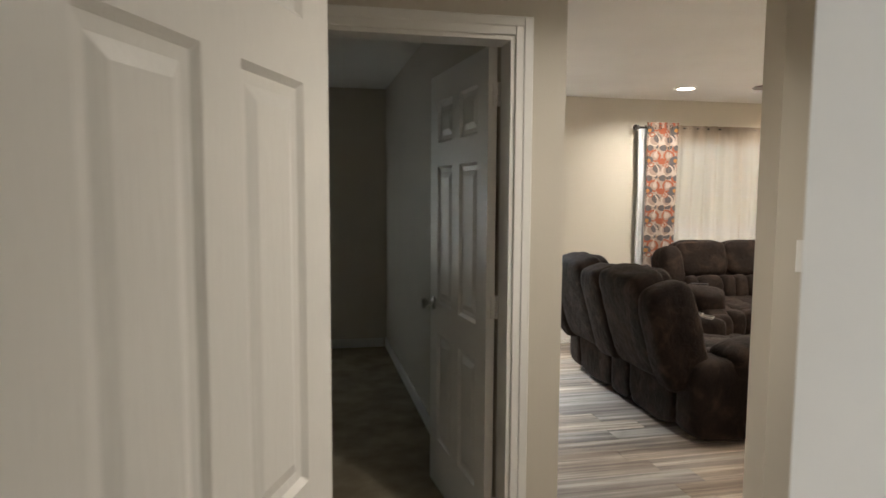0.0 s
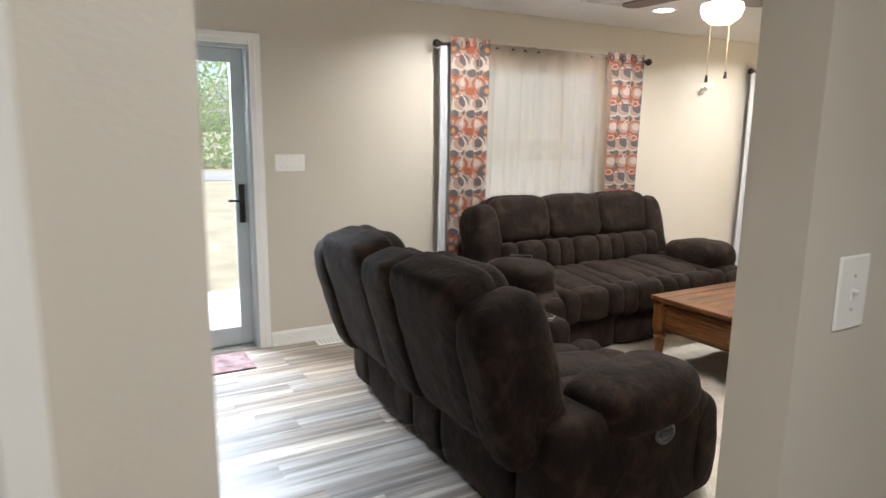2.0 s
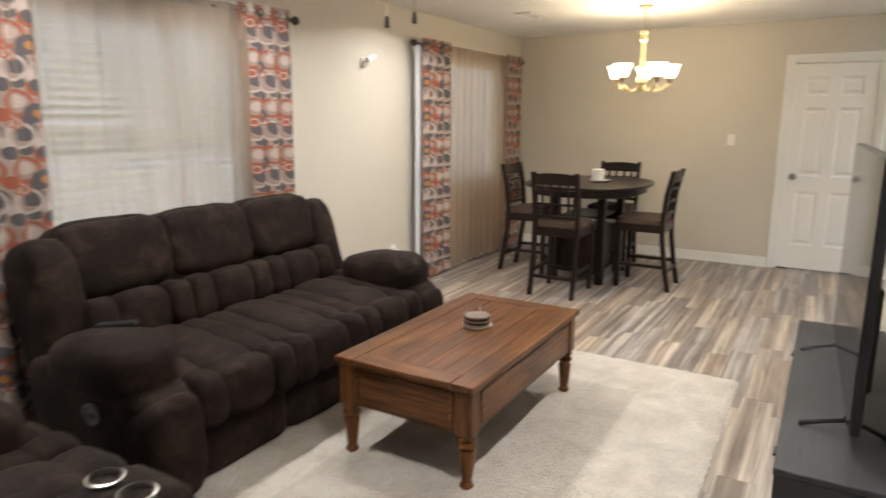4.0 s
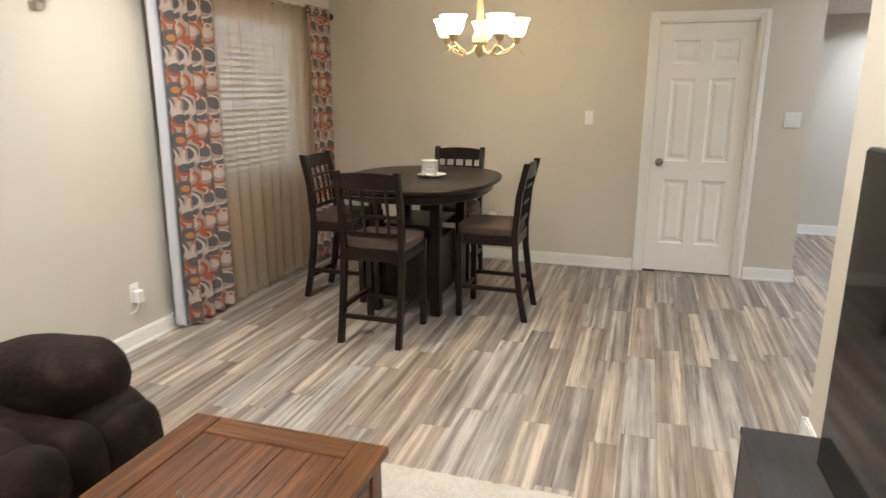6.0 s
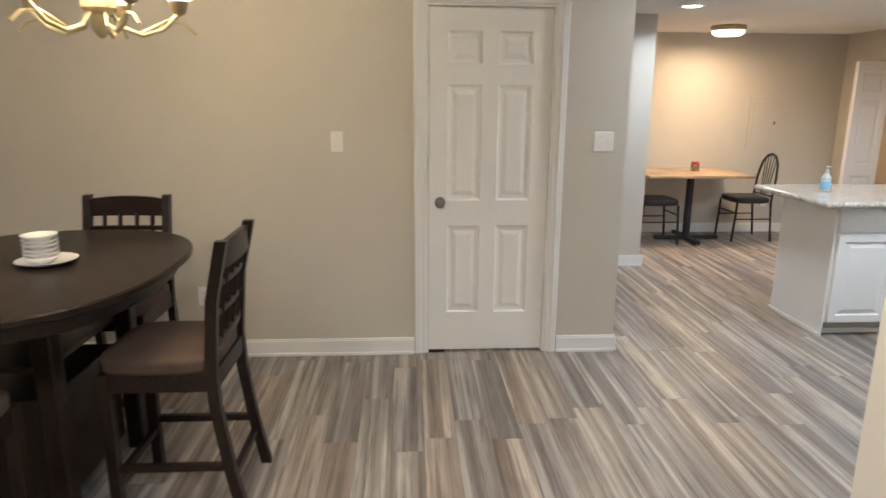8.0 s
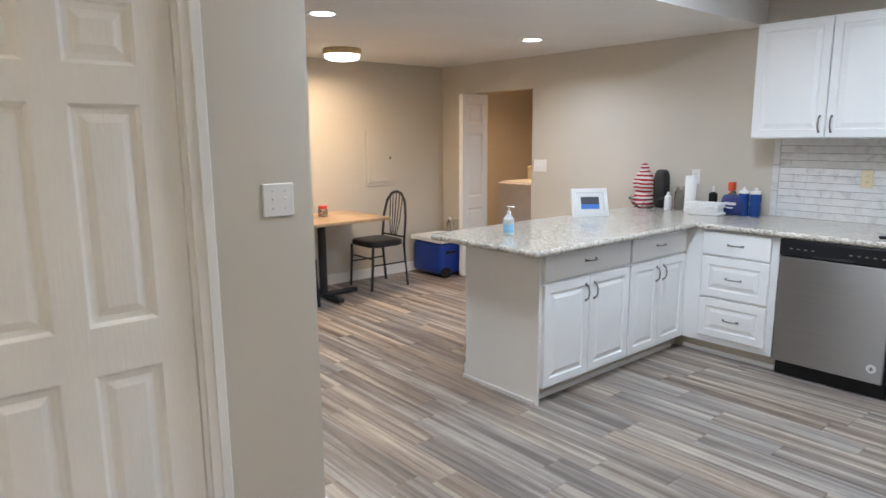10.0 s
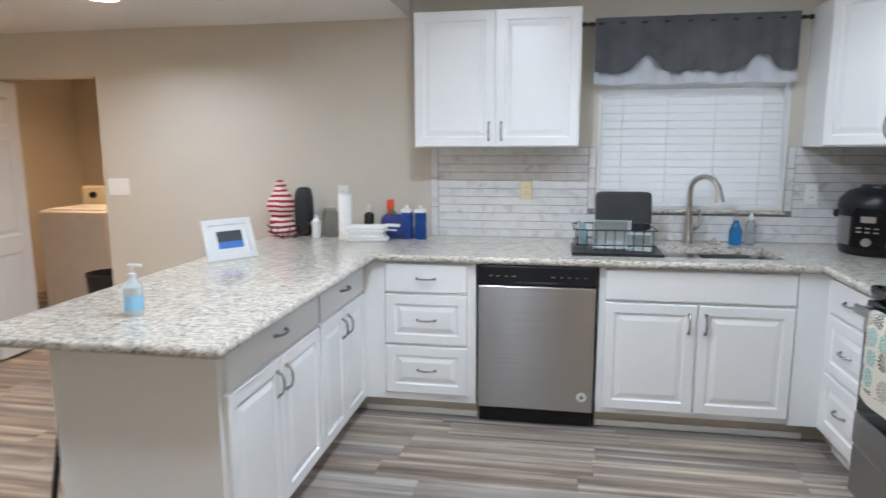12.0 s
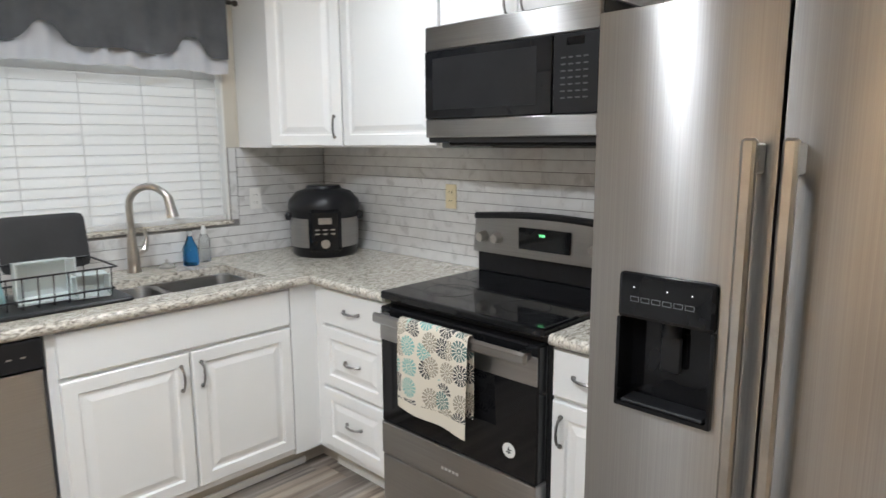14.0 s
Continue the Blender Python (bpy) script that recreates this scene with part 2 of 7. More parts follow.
def pane_material():
    """Thin window glass: clear, with a mirror sheen that grows at low angles."""
    m, nt, b = material("window_pane", 0.02)
    tr = nt.nodes.new("ShaderNodeBsdfTransparent")
    gl = nt.nodes.new("ShaderNodeBsdfGlossy")
    gl.inputs["Roughness"].default_value = 0.02
    fr = nt.nodes.new("ShaderNodeFresnel")
    fr.inputs[0].default_value = 1.45
    mx = nt.nodes.new("ShaderNodeMixShader")
    nt.links.new(fr.outputs[0], mx.inputs[0])
    nt.links.new(tr.outputs[0], mx.inputs[1])
    nt.links.new(gl.outputs[0], mx.inputs[2])
    nt.links.new(mx.outputs[0], nt.nodes["Material Output"].inputs[0])
    return m


GLASS = pane_material()


def glow_material(name, color, strength, base=(0.9, 0.9, 0.9)):
    m, nt, b = material(name, 0.4, 0, base)
    b.inputs["Emission Color"].default_value = (*color, 1)
    b.inputs["Emission Strength"].default_value = strength
    return m


CAN_GLOW = glow_material("can_diffuser", (1, 0.93, 0.82), 5)
SHADE_GLOW = glow_material("lit_shade_glass", (1, 0.86, 0.6), 1.6)
DOME_GLOW = glow_material("dome_glass", (1, 0.88, 0.66), 2.4)


# ---- building helpers ----
def box(bm, x0, y0, z0, x1, y1, z1, bev=0.0, segs=1):
    r = bmesh.ops.create_cube(bm, size=1, matrix=Matrix.Translation(((x0 + x1) / 2, (y0 + y1) / 2, (z0 + z1) / 2)) @ Matrix.Diagonal((abs(x1 - x0), abs(y1 - y0), abs(z1 - z0), 1)))
    if bev > 0:
        edges = {e for v in r["verts"] for e in v.link_edges}
        bmesh.ops.bevel(bm, geom=list(edges), offset=bev, segments=segs, affect="EDGES", profile=0.5)
    return bm


def boxes(*rows, bev=0.0):
    bm = bmesh.new()
    for r in rows:
        box(bm, *r, bev=bev)
    return bm


def tube(bm, a, c, r0, r1=None, n=10, caps=True):
    a, c = Vector(a), Vector(c)
    d = c - a
    m = Matrix.Translation((a + c) / 2) @ d.to_track_quat("Z", "Y").to_matrix().to_4x4()
    bmesh.ops.create_cone(bm, cap_ends=caps, segments=n, radius1=r0, radius2=r0 if r1 is None else r1, depth=d.length, matrix=m)
    return bm


def bent(bm, pts, r, n=8):
    """A round rod through points."""
    pts = [Vector(p) for p in pts]
    loops = []
    for i, p in enumerate(pts):
        d = (pts[min(i + 1, len(pts) - 1)] - pts[max(i - 1, 0)]).normalized()
        q = d.to_track_quat("Z", "Y")
        rr = r[i] if isinstance(r, (list, tuple)) else r
        loops.append([bm.verts.new(p + q @ Vector((rr * math.cos(2 * math.pi * k / n), rr * math.sin(2 * math.pi * k / n), 0))) for k in range(n)])
    for a, c in zip(loops, loops[1:]):
        # keep the rings aligned
        shift = min(range(n), key=lambda s: (a[0].co - c[s].co).length)
        c[:] = c[shift:] + c[:shift]
        for k in range(n):
            bm.faces.new((a[k], a[(k + 1) % n], c[(k + 1) % n], c[k]))
    bm.faces.new(loops[0][::-1])
    bm.faces.new(loops[-1])
    return bm


def lathe(bm, profile, n=20, at=(0, 0, 0), close=True):
    """A turned shape from (radius, height) pairs."""
    loops = [[bm.verts.new((at[0] + r * math.cos(2 * math.pi * k / n), at[1] + r * math.sin(2 * math.pi * k / n), at[2] + z)) for k in range(n)] for r, z in profile]
    for a, c in zip(loops, loops[1:]):
        for k in range(n):
            bm.faces.new((a[k], a[(k + 1) % n], c[(k + 1) % n], c[k]))
    if close:
        bm.faces.new(loops[0][::-1])
        bm.faces.new(loops[-1])
    return bm


def rings(bm, w, h, loops, m=None):
    """A face w by h in the x-z plane, looking to -y, with stepped rings of (inset, depth)."""
    rows = []
    for inset, depth in loops:
        rows.append([bm.verts.new(p) for p in ((inset, depth, inset), (w - inset, depth, inset), (w - inset, depth, h - inset), (inset, depth, h - inset))])
    for a, c in zip(rows, rows[1:]):
        for k in range(4):
            bm.faces.new((a[k], a[(k + 1) % 4], c[(k + 1) % 4], c[k]))
    bm.faces.new(rows[-1])
    if m is not None:
        bmesh.ops.transform(bm, matrix=m, verts=[v for r in rows for v in r])
    return bm


def mesh_of(name, bm, mat, smooth=False, angle=0.6):
    bmesh.ops.recalc_face_normals(bm, faces=bm.faces)
    me = bpy.data.meshes.new(name)
    bm.to_mesh(me)
    bm.free()
    me.materials.append(mat)
    if smooth:
        me.shade_smooth()
        if angle:
            me.set_sharp_from_angle(angle=angle)
    return me


def part(name, bm, mat, parent, label="", smooth=False, angle=0.6, m=None):
    ob = new(name, mesh_of(name, bm, mat, smooth, angle))
    ob.parent = parent
    if m is not None:
        ob.matrix_local = m
    return tagged(ob, label)


def thing(name, label, category, group="", m=None):
    ob = new(name)
    ob.empty_display_size = 0.1
    if m is not None:
        ob.matrix_basis = m
    return tagged(ob, label, category, group)


def solid(name, bm, mat, label, category, group="", kind="", smooth=False, angle=0.6, m=None):
    ob = new(name, mesh_of(name, bm, mat, smooth, angle))
    if m is not None:
        ob.matrix_basis = m
    return tagged(ob, label, category, group, kind)


def setting(name, bm, mat, label, category="wall"):
    return solid(name, bm, mat, label, category, kind="structure")


# ---- structure ----
NY, EX, SY, KX, NX = 6.0, 9.85, -1.74, 7.1, 13.45
DOOR_X0, DOOR_X1, DOOR_H = 1.56, 2.45, 2.04
W1, W2 = (4.05, 5.55, 0.85, 2.05), (7.8, 9.3, 0.75, 2.05)
KW = (7.705, 8.76, 1.1, 2.08)


def wall_along_x(x0, x1, y0, y1, top, holes):
    bm = bmesh.new()
    x = x0
    for a, c, lo, hi in sorted(holes):
        if a > x:
            box(bm, x, y0, 0, a, y1, top)
        if lo > 0.001:
            box(bm, a, y0, 0, c, y1, lo)
        if hi < top:
            box(bm, a, y0, hi, c, y1, top)
        x = c
    if x1 > x:
        box(bm, x, y0, 0, x1, y1, top)
    return bm


setting("wall_north", wall_along_x(-3.0, 9.85, NY, NY + 0.15, CEIL + 0.1, [(DOOR_X0, DOOR_X1, 0, DOOR_H), W1, W2, (-0.75, 0.15, 0.8, 2.05)]), WALL, "greige painted wall with front door and curtained windows")
setting("wall_bedroom_east", boxes((1.30, 2.36, 0, 1.42, NY, CEIL)), WALL, "greige painted partition wall beside the bedroom")
setting("wall_hall_north", wall_along_x(-3.0, 1.508, 2.24, 2.36, CEIL, [(0.50, 1.31, 0, 2.05)]), WALL, "greige painted hall wall with bedroom doorway")
bm = boxes((2.425, 2.24, 0, 7.2, 2.36, CEIL), (1.508, 2.24, 2.40, 2.425, 2.36, CEIL))
setting("wall_living_south", bm, WALL, "greige painted wall behind the television")
bm = bmesh.new()
for y0, y1, z0, z1 in ((1.95, 2.385, 0, CEIL), (3.115, NY + 0.15, 0, CEIL), (2.385, 3.115, 2.04, CEIL)):
    box(bm, EX, y0, z0, EX + 0.12, y1, z1)
setting("wall_east", bm, WALL, "tan-lit greige wall with a white pantry door")
setting("wall_kitchen_south", wall_along_x(KX - 0.12, 12.09, SY - 0.12, SY, CEIL, [KW]), WALL, "greige kitchen wall with a window above the sink")
setting("wall_nook_south", boxes((12.09, SY - 0.12, 1.95, 12.89, SY, DROP), (12.89, SY - 0.12, 0, NX + 0.12, SY, DROP)), WALL, "greige wall with the laundry doorway")
setting("wall_kitchen_west", boxes((KX - 0.12, SY, 0, KX, 1.5, CEIL), (KX - 0.12, 1.5, 0, 7.2, 2.24, CEIL)), WALL, "greige wall behind range and refrigerator")
setting("wall_nook_east", boxes((NX, SY, 0, NX + 0.12, 1.17, DROP)), WALL, "greige breakfast nook wall lit by a warm lamp")
setting("wall_nook_north", boxes((11.9, 1.05, 0, NX, 1.17, DROP), (11.9, 1.17, 0, 12.02, 3.0, DROP)), WALL, "greige wall corner beside the breakfast nook")
setting("wall_passage_north", boxes((EX + 0.12, 3.0, 0, 12.02, 3.12, DROP)), WALL, "plain greige wall closing the passage")
for b in ((11.9, -4.1, 0, 12.02, SY - 0.12, DROP), (11.9, -4.22, 0, 14.2, -4.1, DROP), (14.2, -4.22, 0, 14.32, SY - 0.12, DROP), (NX + 0.12, SY - 0.12, 0, 14.2, SY, DROP)):
    setting("wall_laundry", boxes(b), WALL, "plain laundry room wall")
setting("wall_hall_south", boxes((-0.9, 0.42, 0, 0.27, 0.54, CEIL), (1.075, 0.42, 0, 4.2, 0.54, CEIL), (0.27, 0.42, 2.05, 1.075, 0.54, CEIL)), WALL, "greige hall wall with the first doorway")
setting("wall_hall_ends", boxes((-1.02, 0.42, 0, -0.9, 2.24, CEIL), (4.2, 0.42, 0, 4.32, 2.24, CEIL)), WALL, "plain walls closing the hall")
setting("wall_first_room", boxes((-1.5, -2.2, 0, -1.38, 0.42, CEIL), (2.6, -2.2, 0, 2.72, 0.42, CEIL), (-1.5, -2.32, 0, 2.72, -2.2, CEIL), (-1.38, 0.42, 0, -0.9, 0.54, CEIL)), WALL, "plain walls of the first room")
setting("wall_bedroom_west", boxes((-3.12, 2.24, 0, -3.0, NY + 0.15, CEIL)), WALL, "plain bedroom wall")

setting("ceiling", boxes((-3.2, -2.4, CEIL, EX + 0.12, NY + 0.2, CEIL + 0.12)), CEILING, "white textured ceiling", "ceiling")
setting("ceiling_nook", boxes((9.9, -4.3, DROP, 14.4, 1.95, DROP + 0.12), (EX + 0.12, 1.95, DROP, 14.4, 3.2, DROP + 0.12)), CEILING, "white dropped ceiling over the breakfast nook", "ceiling")
setting("soffit", boxes((9.9, -1.74, DROP + 0.12, 9.96, 1.95, CEIL)), CEILING, "white step between the two ceilings", "soffit")
setting("subfloor", boxes((-3.2, -4.4, -0.12, 14.5, NY + 0.15, -0.008)), MATTE_BLACK, "dark subfloor under the planks", "floor")
setting("carpet", boxes((-3.0, 2.30, -0.006, 1.30, NY, 0.018), (-1.38, -2.2, -0.006, 2.6, 0.48, 0.012)), CARPET, "dark brown cut-pile bedroom carpet", "carpet")


def baseboard(rows, label="white painted baseboard"):
    """Rows of x0, y0, x1, y1, nx, ny: a run along a wall face and the way out of the wall."""
    bm = bmesh.new()
    for x0, y0, x1, y1, nx, ny in rows:
        for d, z0, z1 in ((0.014, 0, 0.09), (0.009, 0.09, 0.102), (0.024, 0, 0.016)):
            box(bm, min(x0, x1, x0 + nx * d, x1 + nx * d), min(y0, y1, y0 + ny * d, y1 + ny * d), z0, max(x0, x1, x0 + nx * d, x1 + nx * d), max(y0, y1, y0 + ny * d, y1 + ny * d), z1)
    return setting("baseboard", bm, TRIM, label, "baseboard")


baseboard([(DOOR_X1 + 0.08, NY, EX - 0.026, NY, 0, -1), (1.42, NY, DOOR_X0 - 0.08, NY, 0, -1)])
baseboard([(EX, NY, EX, 3.19, -1, 0), (EX, 2.31, EX, 1.95, -1, 0)])
baseboard([(EX - 0.014, 1.95, EX + 0.134, 1.95, 0, -1)])
baseboard([(1.42, 2.36, 1.42, NY - 0.03, 1, 0)])
baseboard([(2.425, 2.36, 7.2, 2.36, 0, 1), (7.2, 2.386, 7.2, 1.53, 1, 0)])
baseboard([(NX, SY, NX, 1.05, -1, 0), (11.9, 1.05, NX - 0.026, 1.05, 0, -1)])
baseboard([(11.9, 1.024, 11.9, 3.0, -1, 0)])
baseboard([(12.96, SY, NX - 0.026, SY, 0, 1), (10.95, SY, 12.03, SY, 0, 1)])
baseboard([(1.30, 2.40, 1.30, NY, -1, 0), (-3.0, NY, 1.27, NY, 0, -1)])
baseboard([(2.425, 2.24, 4.2, 2.24, 0, -1), (1.1, 0.54, 4.2, 0.54, 0, 1)])


def casing(name, along, a, c, top, face, way, label, width=0.075, depth=0.018):
    """Door trim on one wall face. along: 'x' or 'y'; face: the wall's plane; way: +1 or -1 out of it."""
    bm = bmesh.new()
    for d, w0, w1 in ((depth * 0.65, 0.0, width), (depth, width * 0.45, width * 0.95)):
        lo, hi = sorted((face, face + way * d))
        for p0, p1, z0, z1 in ((a - w1, a - w0, 0, top + w1), (c + w0, c + w1, 0, top + w1), (a - w0, c + w0, top + w0, top + w1)):
            if along == "x":
                box(bm, p0, lo, z0, p1, hi, z1, 0.003)
            else:
                box(bm, lo, p0, z0, hi, p1, z1, 0.003)
    return setting(name, bm, TRIM, label, "door trim")


casing("door_trim_bedroom", "x", 0.50, 1.31, 2.05, 2.24, -1, "white moulded bedroom door casing", 0.067)
casing("door_trim_front", "x", DOOR_X0, DOOR_X1, DOOR_H, NY, -1, "white front door casing", 0.075)
casing("door_trim_pantry", "y", 2.385, 3.115, 2.04, EX, -1, "white moulded pantry door casing", 0.07)
casing("door_trim_first", "x", 0.27, 1.075, 2.05, 0.42, -1, "white moulded doorway casing", 0.085)
casing("door_trim_first_hall", "x", 0.27, 1.075, 2.05, 0.54, 1, "white moulded doorway casing", 0.085)
setting("door_jamb", boxes((0.50, 2.24, 0, 0.515, 2.36, 2.05), (1.295, 2.24, 0, 1.31, 2.36, 2.05), (0.515, 2.24, 2.035, 1.295, 2.36, 2.05)), TRIM, "white bedroom door jamb", "door trim")
setting("door_jamb", boxes((0.27, 0.42, 0, 0.285, 0.54, 2.05), (1.06, 0.42, 0, 1.075, 0.54, 2.05), (0.285, 0.42, 2.035, 1.06, 0.54, 2.05)), TRIM, "white doorway jamb", "door trim")
setting("door_jamb", boxes((EX, 2.385, 0, EX + 0.12, 2.4, 2.04), (EX, 3.1, 0, EX + 0.12, 3.115, 2.04), (EX, 2.4, 2.025, EX + 0.12, 3.1, 2.04)), TRIM, "white pantry door jamb", "door trim")


# ---- six-panel doors ----
def six_panel(name, w, h, label, m, knob_mat, kz=0.92, hinges=True, knobs=True, mid=1.59):
    """A moulded six-panel door: x from the hinge to the free edge, y through its thickness."""
    t = 0.035
    d = thing(name, label, "door", m=m)
    st, mu = 0.115 * w / 0.76, 0.1 * w / 0.76
    pw = (w - 2 * st - mu) / 2
    zs = [(0.24, 0.78), (0.93, mid), (mid + 0.11, h - 0.125)]
    bm = bmesh.new()
    box(bm, 0, 0, 0, st, t, h)
    box(bm, w - st, 0, 0, w, t, h)
    box(bm, st + pw, 0, 0, st + pw + mu, t, h)
    edges = [0] + [z for a in zs for z in a] + [h]
    for z0, z1 in zip(edges[::2], edges[1::2]):
        for x0 in (st, st + pw + mu):
            box(bm, x0, 0, z0, x0 + pw, t, z1)
    part("leaf", bm, DOORP, d)
    for z0, z1 in zs:
        for x0 in (st, st + pw + mu):
            p = bmesh.new()
            loops = [(0, 0.0), (0.012, 0.010), (0.03, 0.012), (0.055, 0.004), (0.06, 0.004)]
            rings(p, pw, z1 - z0, loops, pose(x0, 0, z0))
            rings(p, pw, z1 - z0, loops, pose(x0 + pw, t, z0, 0, 0, 180))
            part("panel", p, DOORP, d)
    if knobs:
        for side, y in ((-1, 0), (1, t)):
            k = bmesh.new()
            lathe(k, [(0.032, 0), (0.032, 0.006), (0.012, 0.012), (0.011, 0.03), (0.024, 0.04), (0.028, 0.052), (0.02, 0.064), (0.004, 0.067)], 18)
            part("knob", k, knob_mat, d, "satin metal door knob", True, m=pose(w - 0.065, y, kz, 90 if side < 0 else -90))
    if hinges:
        for z in (0.2, 1.02, 1.84):
            hb = bmesh.new()
            box(hb, -0.004, -0.002, z - 0.045, 0.03, t * 0.5, z + 0.045, 0.001)
            tube(hb, (-0.006, -0.006, z - 0.045), (-0.006, -0.006, z + 0.045), 0.007)
            part("hinge", hb, PLATE, d, "painted-over hinge")
    return d


# bedroom door, swung into the dark room on its right-hand hinges
six_panel("door_1", 0.77, 2.02, "white six-panel bedroom door, standing half open", pose(1.285, 2.375, 0.022, 0, 0, 95.5), CHROME)
# door of the first room, swung out into the hall
six_panel("door_2", 0.78, 2.02, "white six-panel door, open into the hall", pose(0.305, 0.56, 0.022, 0, 0, 66.7), CHROME, 0.8, mid=1.66)
# pantry door, closed
KNOB = two_tone("worn_nickel", (0.2, 0.19, 0.175), (0.3, 0.285, 0.26), 20, 0.3, 0.05, 200, metal=1.0)
six_panel("door_3", 0.695, 2.005, "white six-panel pantry door, closed", pose(EX + 0.05, 2.4025, 0.015, 0, 0, 90), KNOB)
# folding laundry door: two narrow leaves folded to one side
def folding_leaf(m, knob):
    w, h, t = 0.37, 1.9, 0.03
    d = thing("door_4", "white narrow panelled folding laundry door, folded open", "door", "folding door leaves", m)
    d["kind"] = "structure"
    bm = boxes((0, 0, 0, 0.07, t, h), (w - 0.07, 0, 0, w, t, h))
    zs = [(0.2, 0.72), (0.84, 1.5), (1.6, h - 0.1)]
    edges = [0] + [z for a in zs for z in a] + [h]
    for z0, z1 in zip(edges[::2], edges[1::2]):
        box(bm, 0.07, 0, z0, w - 0.07, t, z1)
    part("leaf", bm, DOORP, d)
    loops = [(0, 0.0), (0.012, 0.009), (0.025, 0.011), (0.045, 0.004), (0.05, 0.004)]
    for z0, z1 in zs:
        p = bmesh.new()
        rings(p, w - 0.14, z1 - z0, loops, pose(0.07, 0, z0))
        rings(p, w - 0.14, z1 - z0, loops, pose(w - 0.07, t, z0, 0, 0, 180))
        part("panel", p, DOORP, d)
    if knob:
        part("knob", lathe(bmesh.new(), [(0.008, 0), (0.007, 0.012), (0.015, 0.022), (0.012, 0.03), (0.002, 0.032)], 14), PLATE, d, smooth=True, m=pose(w - 0.05, 0, 0.9, 90))
    return d


folding_leaf(pose(12.838, SY - 0.06, 0.02, 0, 0, 92), False)
folding_leaf(pose(12.8, SY - 0.05, 0.02, 0, 0, 92), True)


# ---- floor planks ----
def lay_planks():
    floor = new("floor")
    floor.empty_display_size = 0.1
    tagged(floor, "grey-brown streaked wood-look vinyl plank floor", "floor", kind="structure")
    bm = boxes((0.001, 0.001, -0.008, 0.999, 0.999, 0.0))
    me = mesh_of("plank", bm, PLANK)
    rng = random.Random(5)
    wide, long = 0.152, 0.915
    regions = [(1.42, 9.85, 2.24, 6.0), (-0.9, 4.2, 0.54, 2.24), (7.1, 13.45, -1.74, 2.24), (9.85, 12.0, 2.24, 3.0), (12.0, 14.2, -4.1, -1.74)]
    for x0, x1, y0, y1 in regions:
        y = y0
        while y < y1 - 0.002:
            yy = min(y + wide, y1)
            x = x0 - rng.uniform(0.0, 0.9)
            while x < x1:
                a, c = max(x, x0), min(x + long, x1)
                if c - a > 0.02:
                    p = new("plank", me)
                    p.parent = floor
                    p.matrix_local = Matrix.Translation((a, y, 0)) @ Matrix.Diagonal((c - a, yy - y, 1, 1))
                x += long
            y = yy



# ---- outside the front door ----
GRASS = two_tone("dry_lawn", (0.17, 0.15, 0.1), (0.25, 0.225, 0.155), 2.0, 0.95, 0.6, 60)
CONCRETE = two_tone("porch_concrete", (0.62, 0.61, 0.59), (0.7, 0.69, 0.67), 3, 0.85, 0.2, 120)
ASPHALT = two_tone("road_asphalt", (0.16, 0.16, 0.16), (0.2, 0.2, 0.2), 3, 0.9, 0.2, 90)
setting("ground", boxes((-300, -300, -0.4, 300, 400, -0.16)), GRASS, "pale dry front lawn", "ground")
setting("porch", boxes((-0.6, NY + 0.15, -0.16, 4.4, 8.0, -0.05)), CONCRETE, "pale concrete porch slab", "porch")
setting("road", boxes((-200, 23.5, -0.158, 200, 28, -0.14)), ASPHALT, "grey road beyond the lawn", "road")
BARK = two_tone("bark", (0.26, 0.23, 0.19), (0.38, 0.34, 0.28), 8, 0.95, 0.6, 30)


def leaf_material(name, a, c):
    m, nt, b = material(name, 0.7)
    info = nt.nodes.new("ShaderNodeNewGeometry")
    nt.links.new(ramp(nt, info.outputs["Random Per Island"], [(0.0, a), (1.0, c)]), b.inputs["Base Color"])
    tl = nt.nodes.new("ShaderNodeBsdfTranslucent")
    tl.inputs[0].default_value = (0.4, 0.5, 0.2, 1)
    mx = nt.nodes.new("ShaderNodeMixShader")
    mx.inputs[0].default_value = 0.55
    nt.links.new(b.outputs[0], mx.inputs[1])
    nt.links.new(tl.outputs[0], mx.inputs[2])
    nt.links.new(mx.outputs[0], nt.nodes["Material Output"].inputs[0])
    return m


LEAF = leaf_material("foliage", (0.16, 0.23, 0.1), (0.34, 0.38, 0.2))


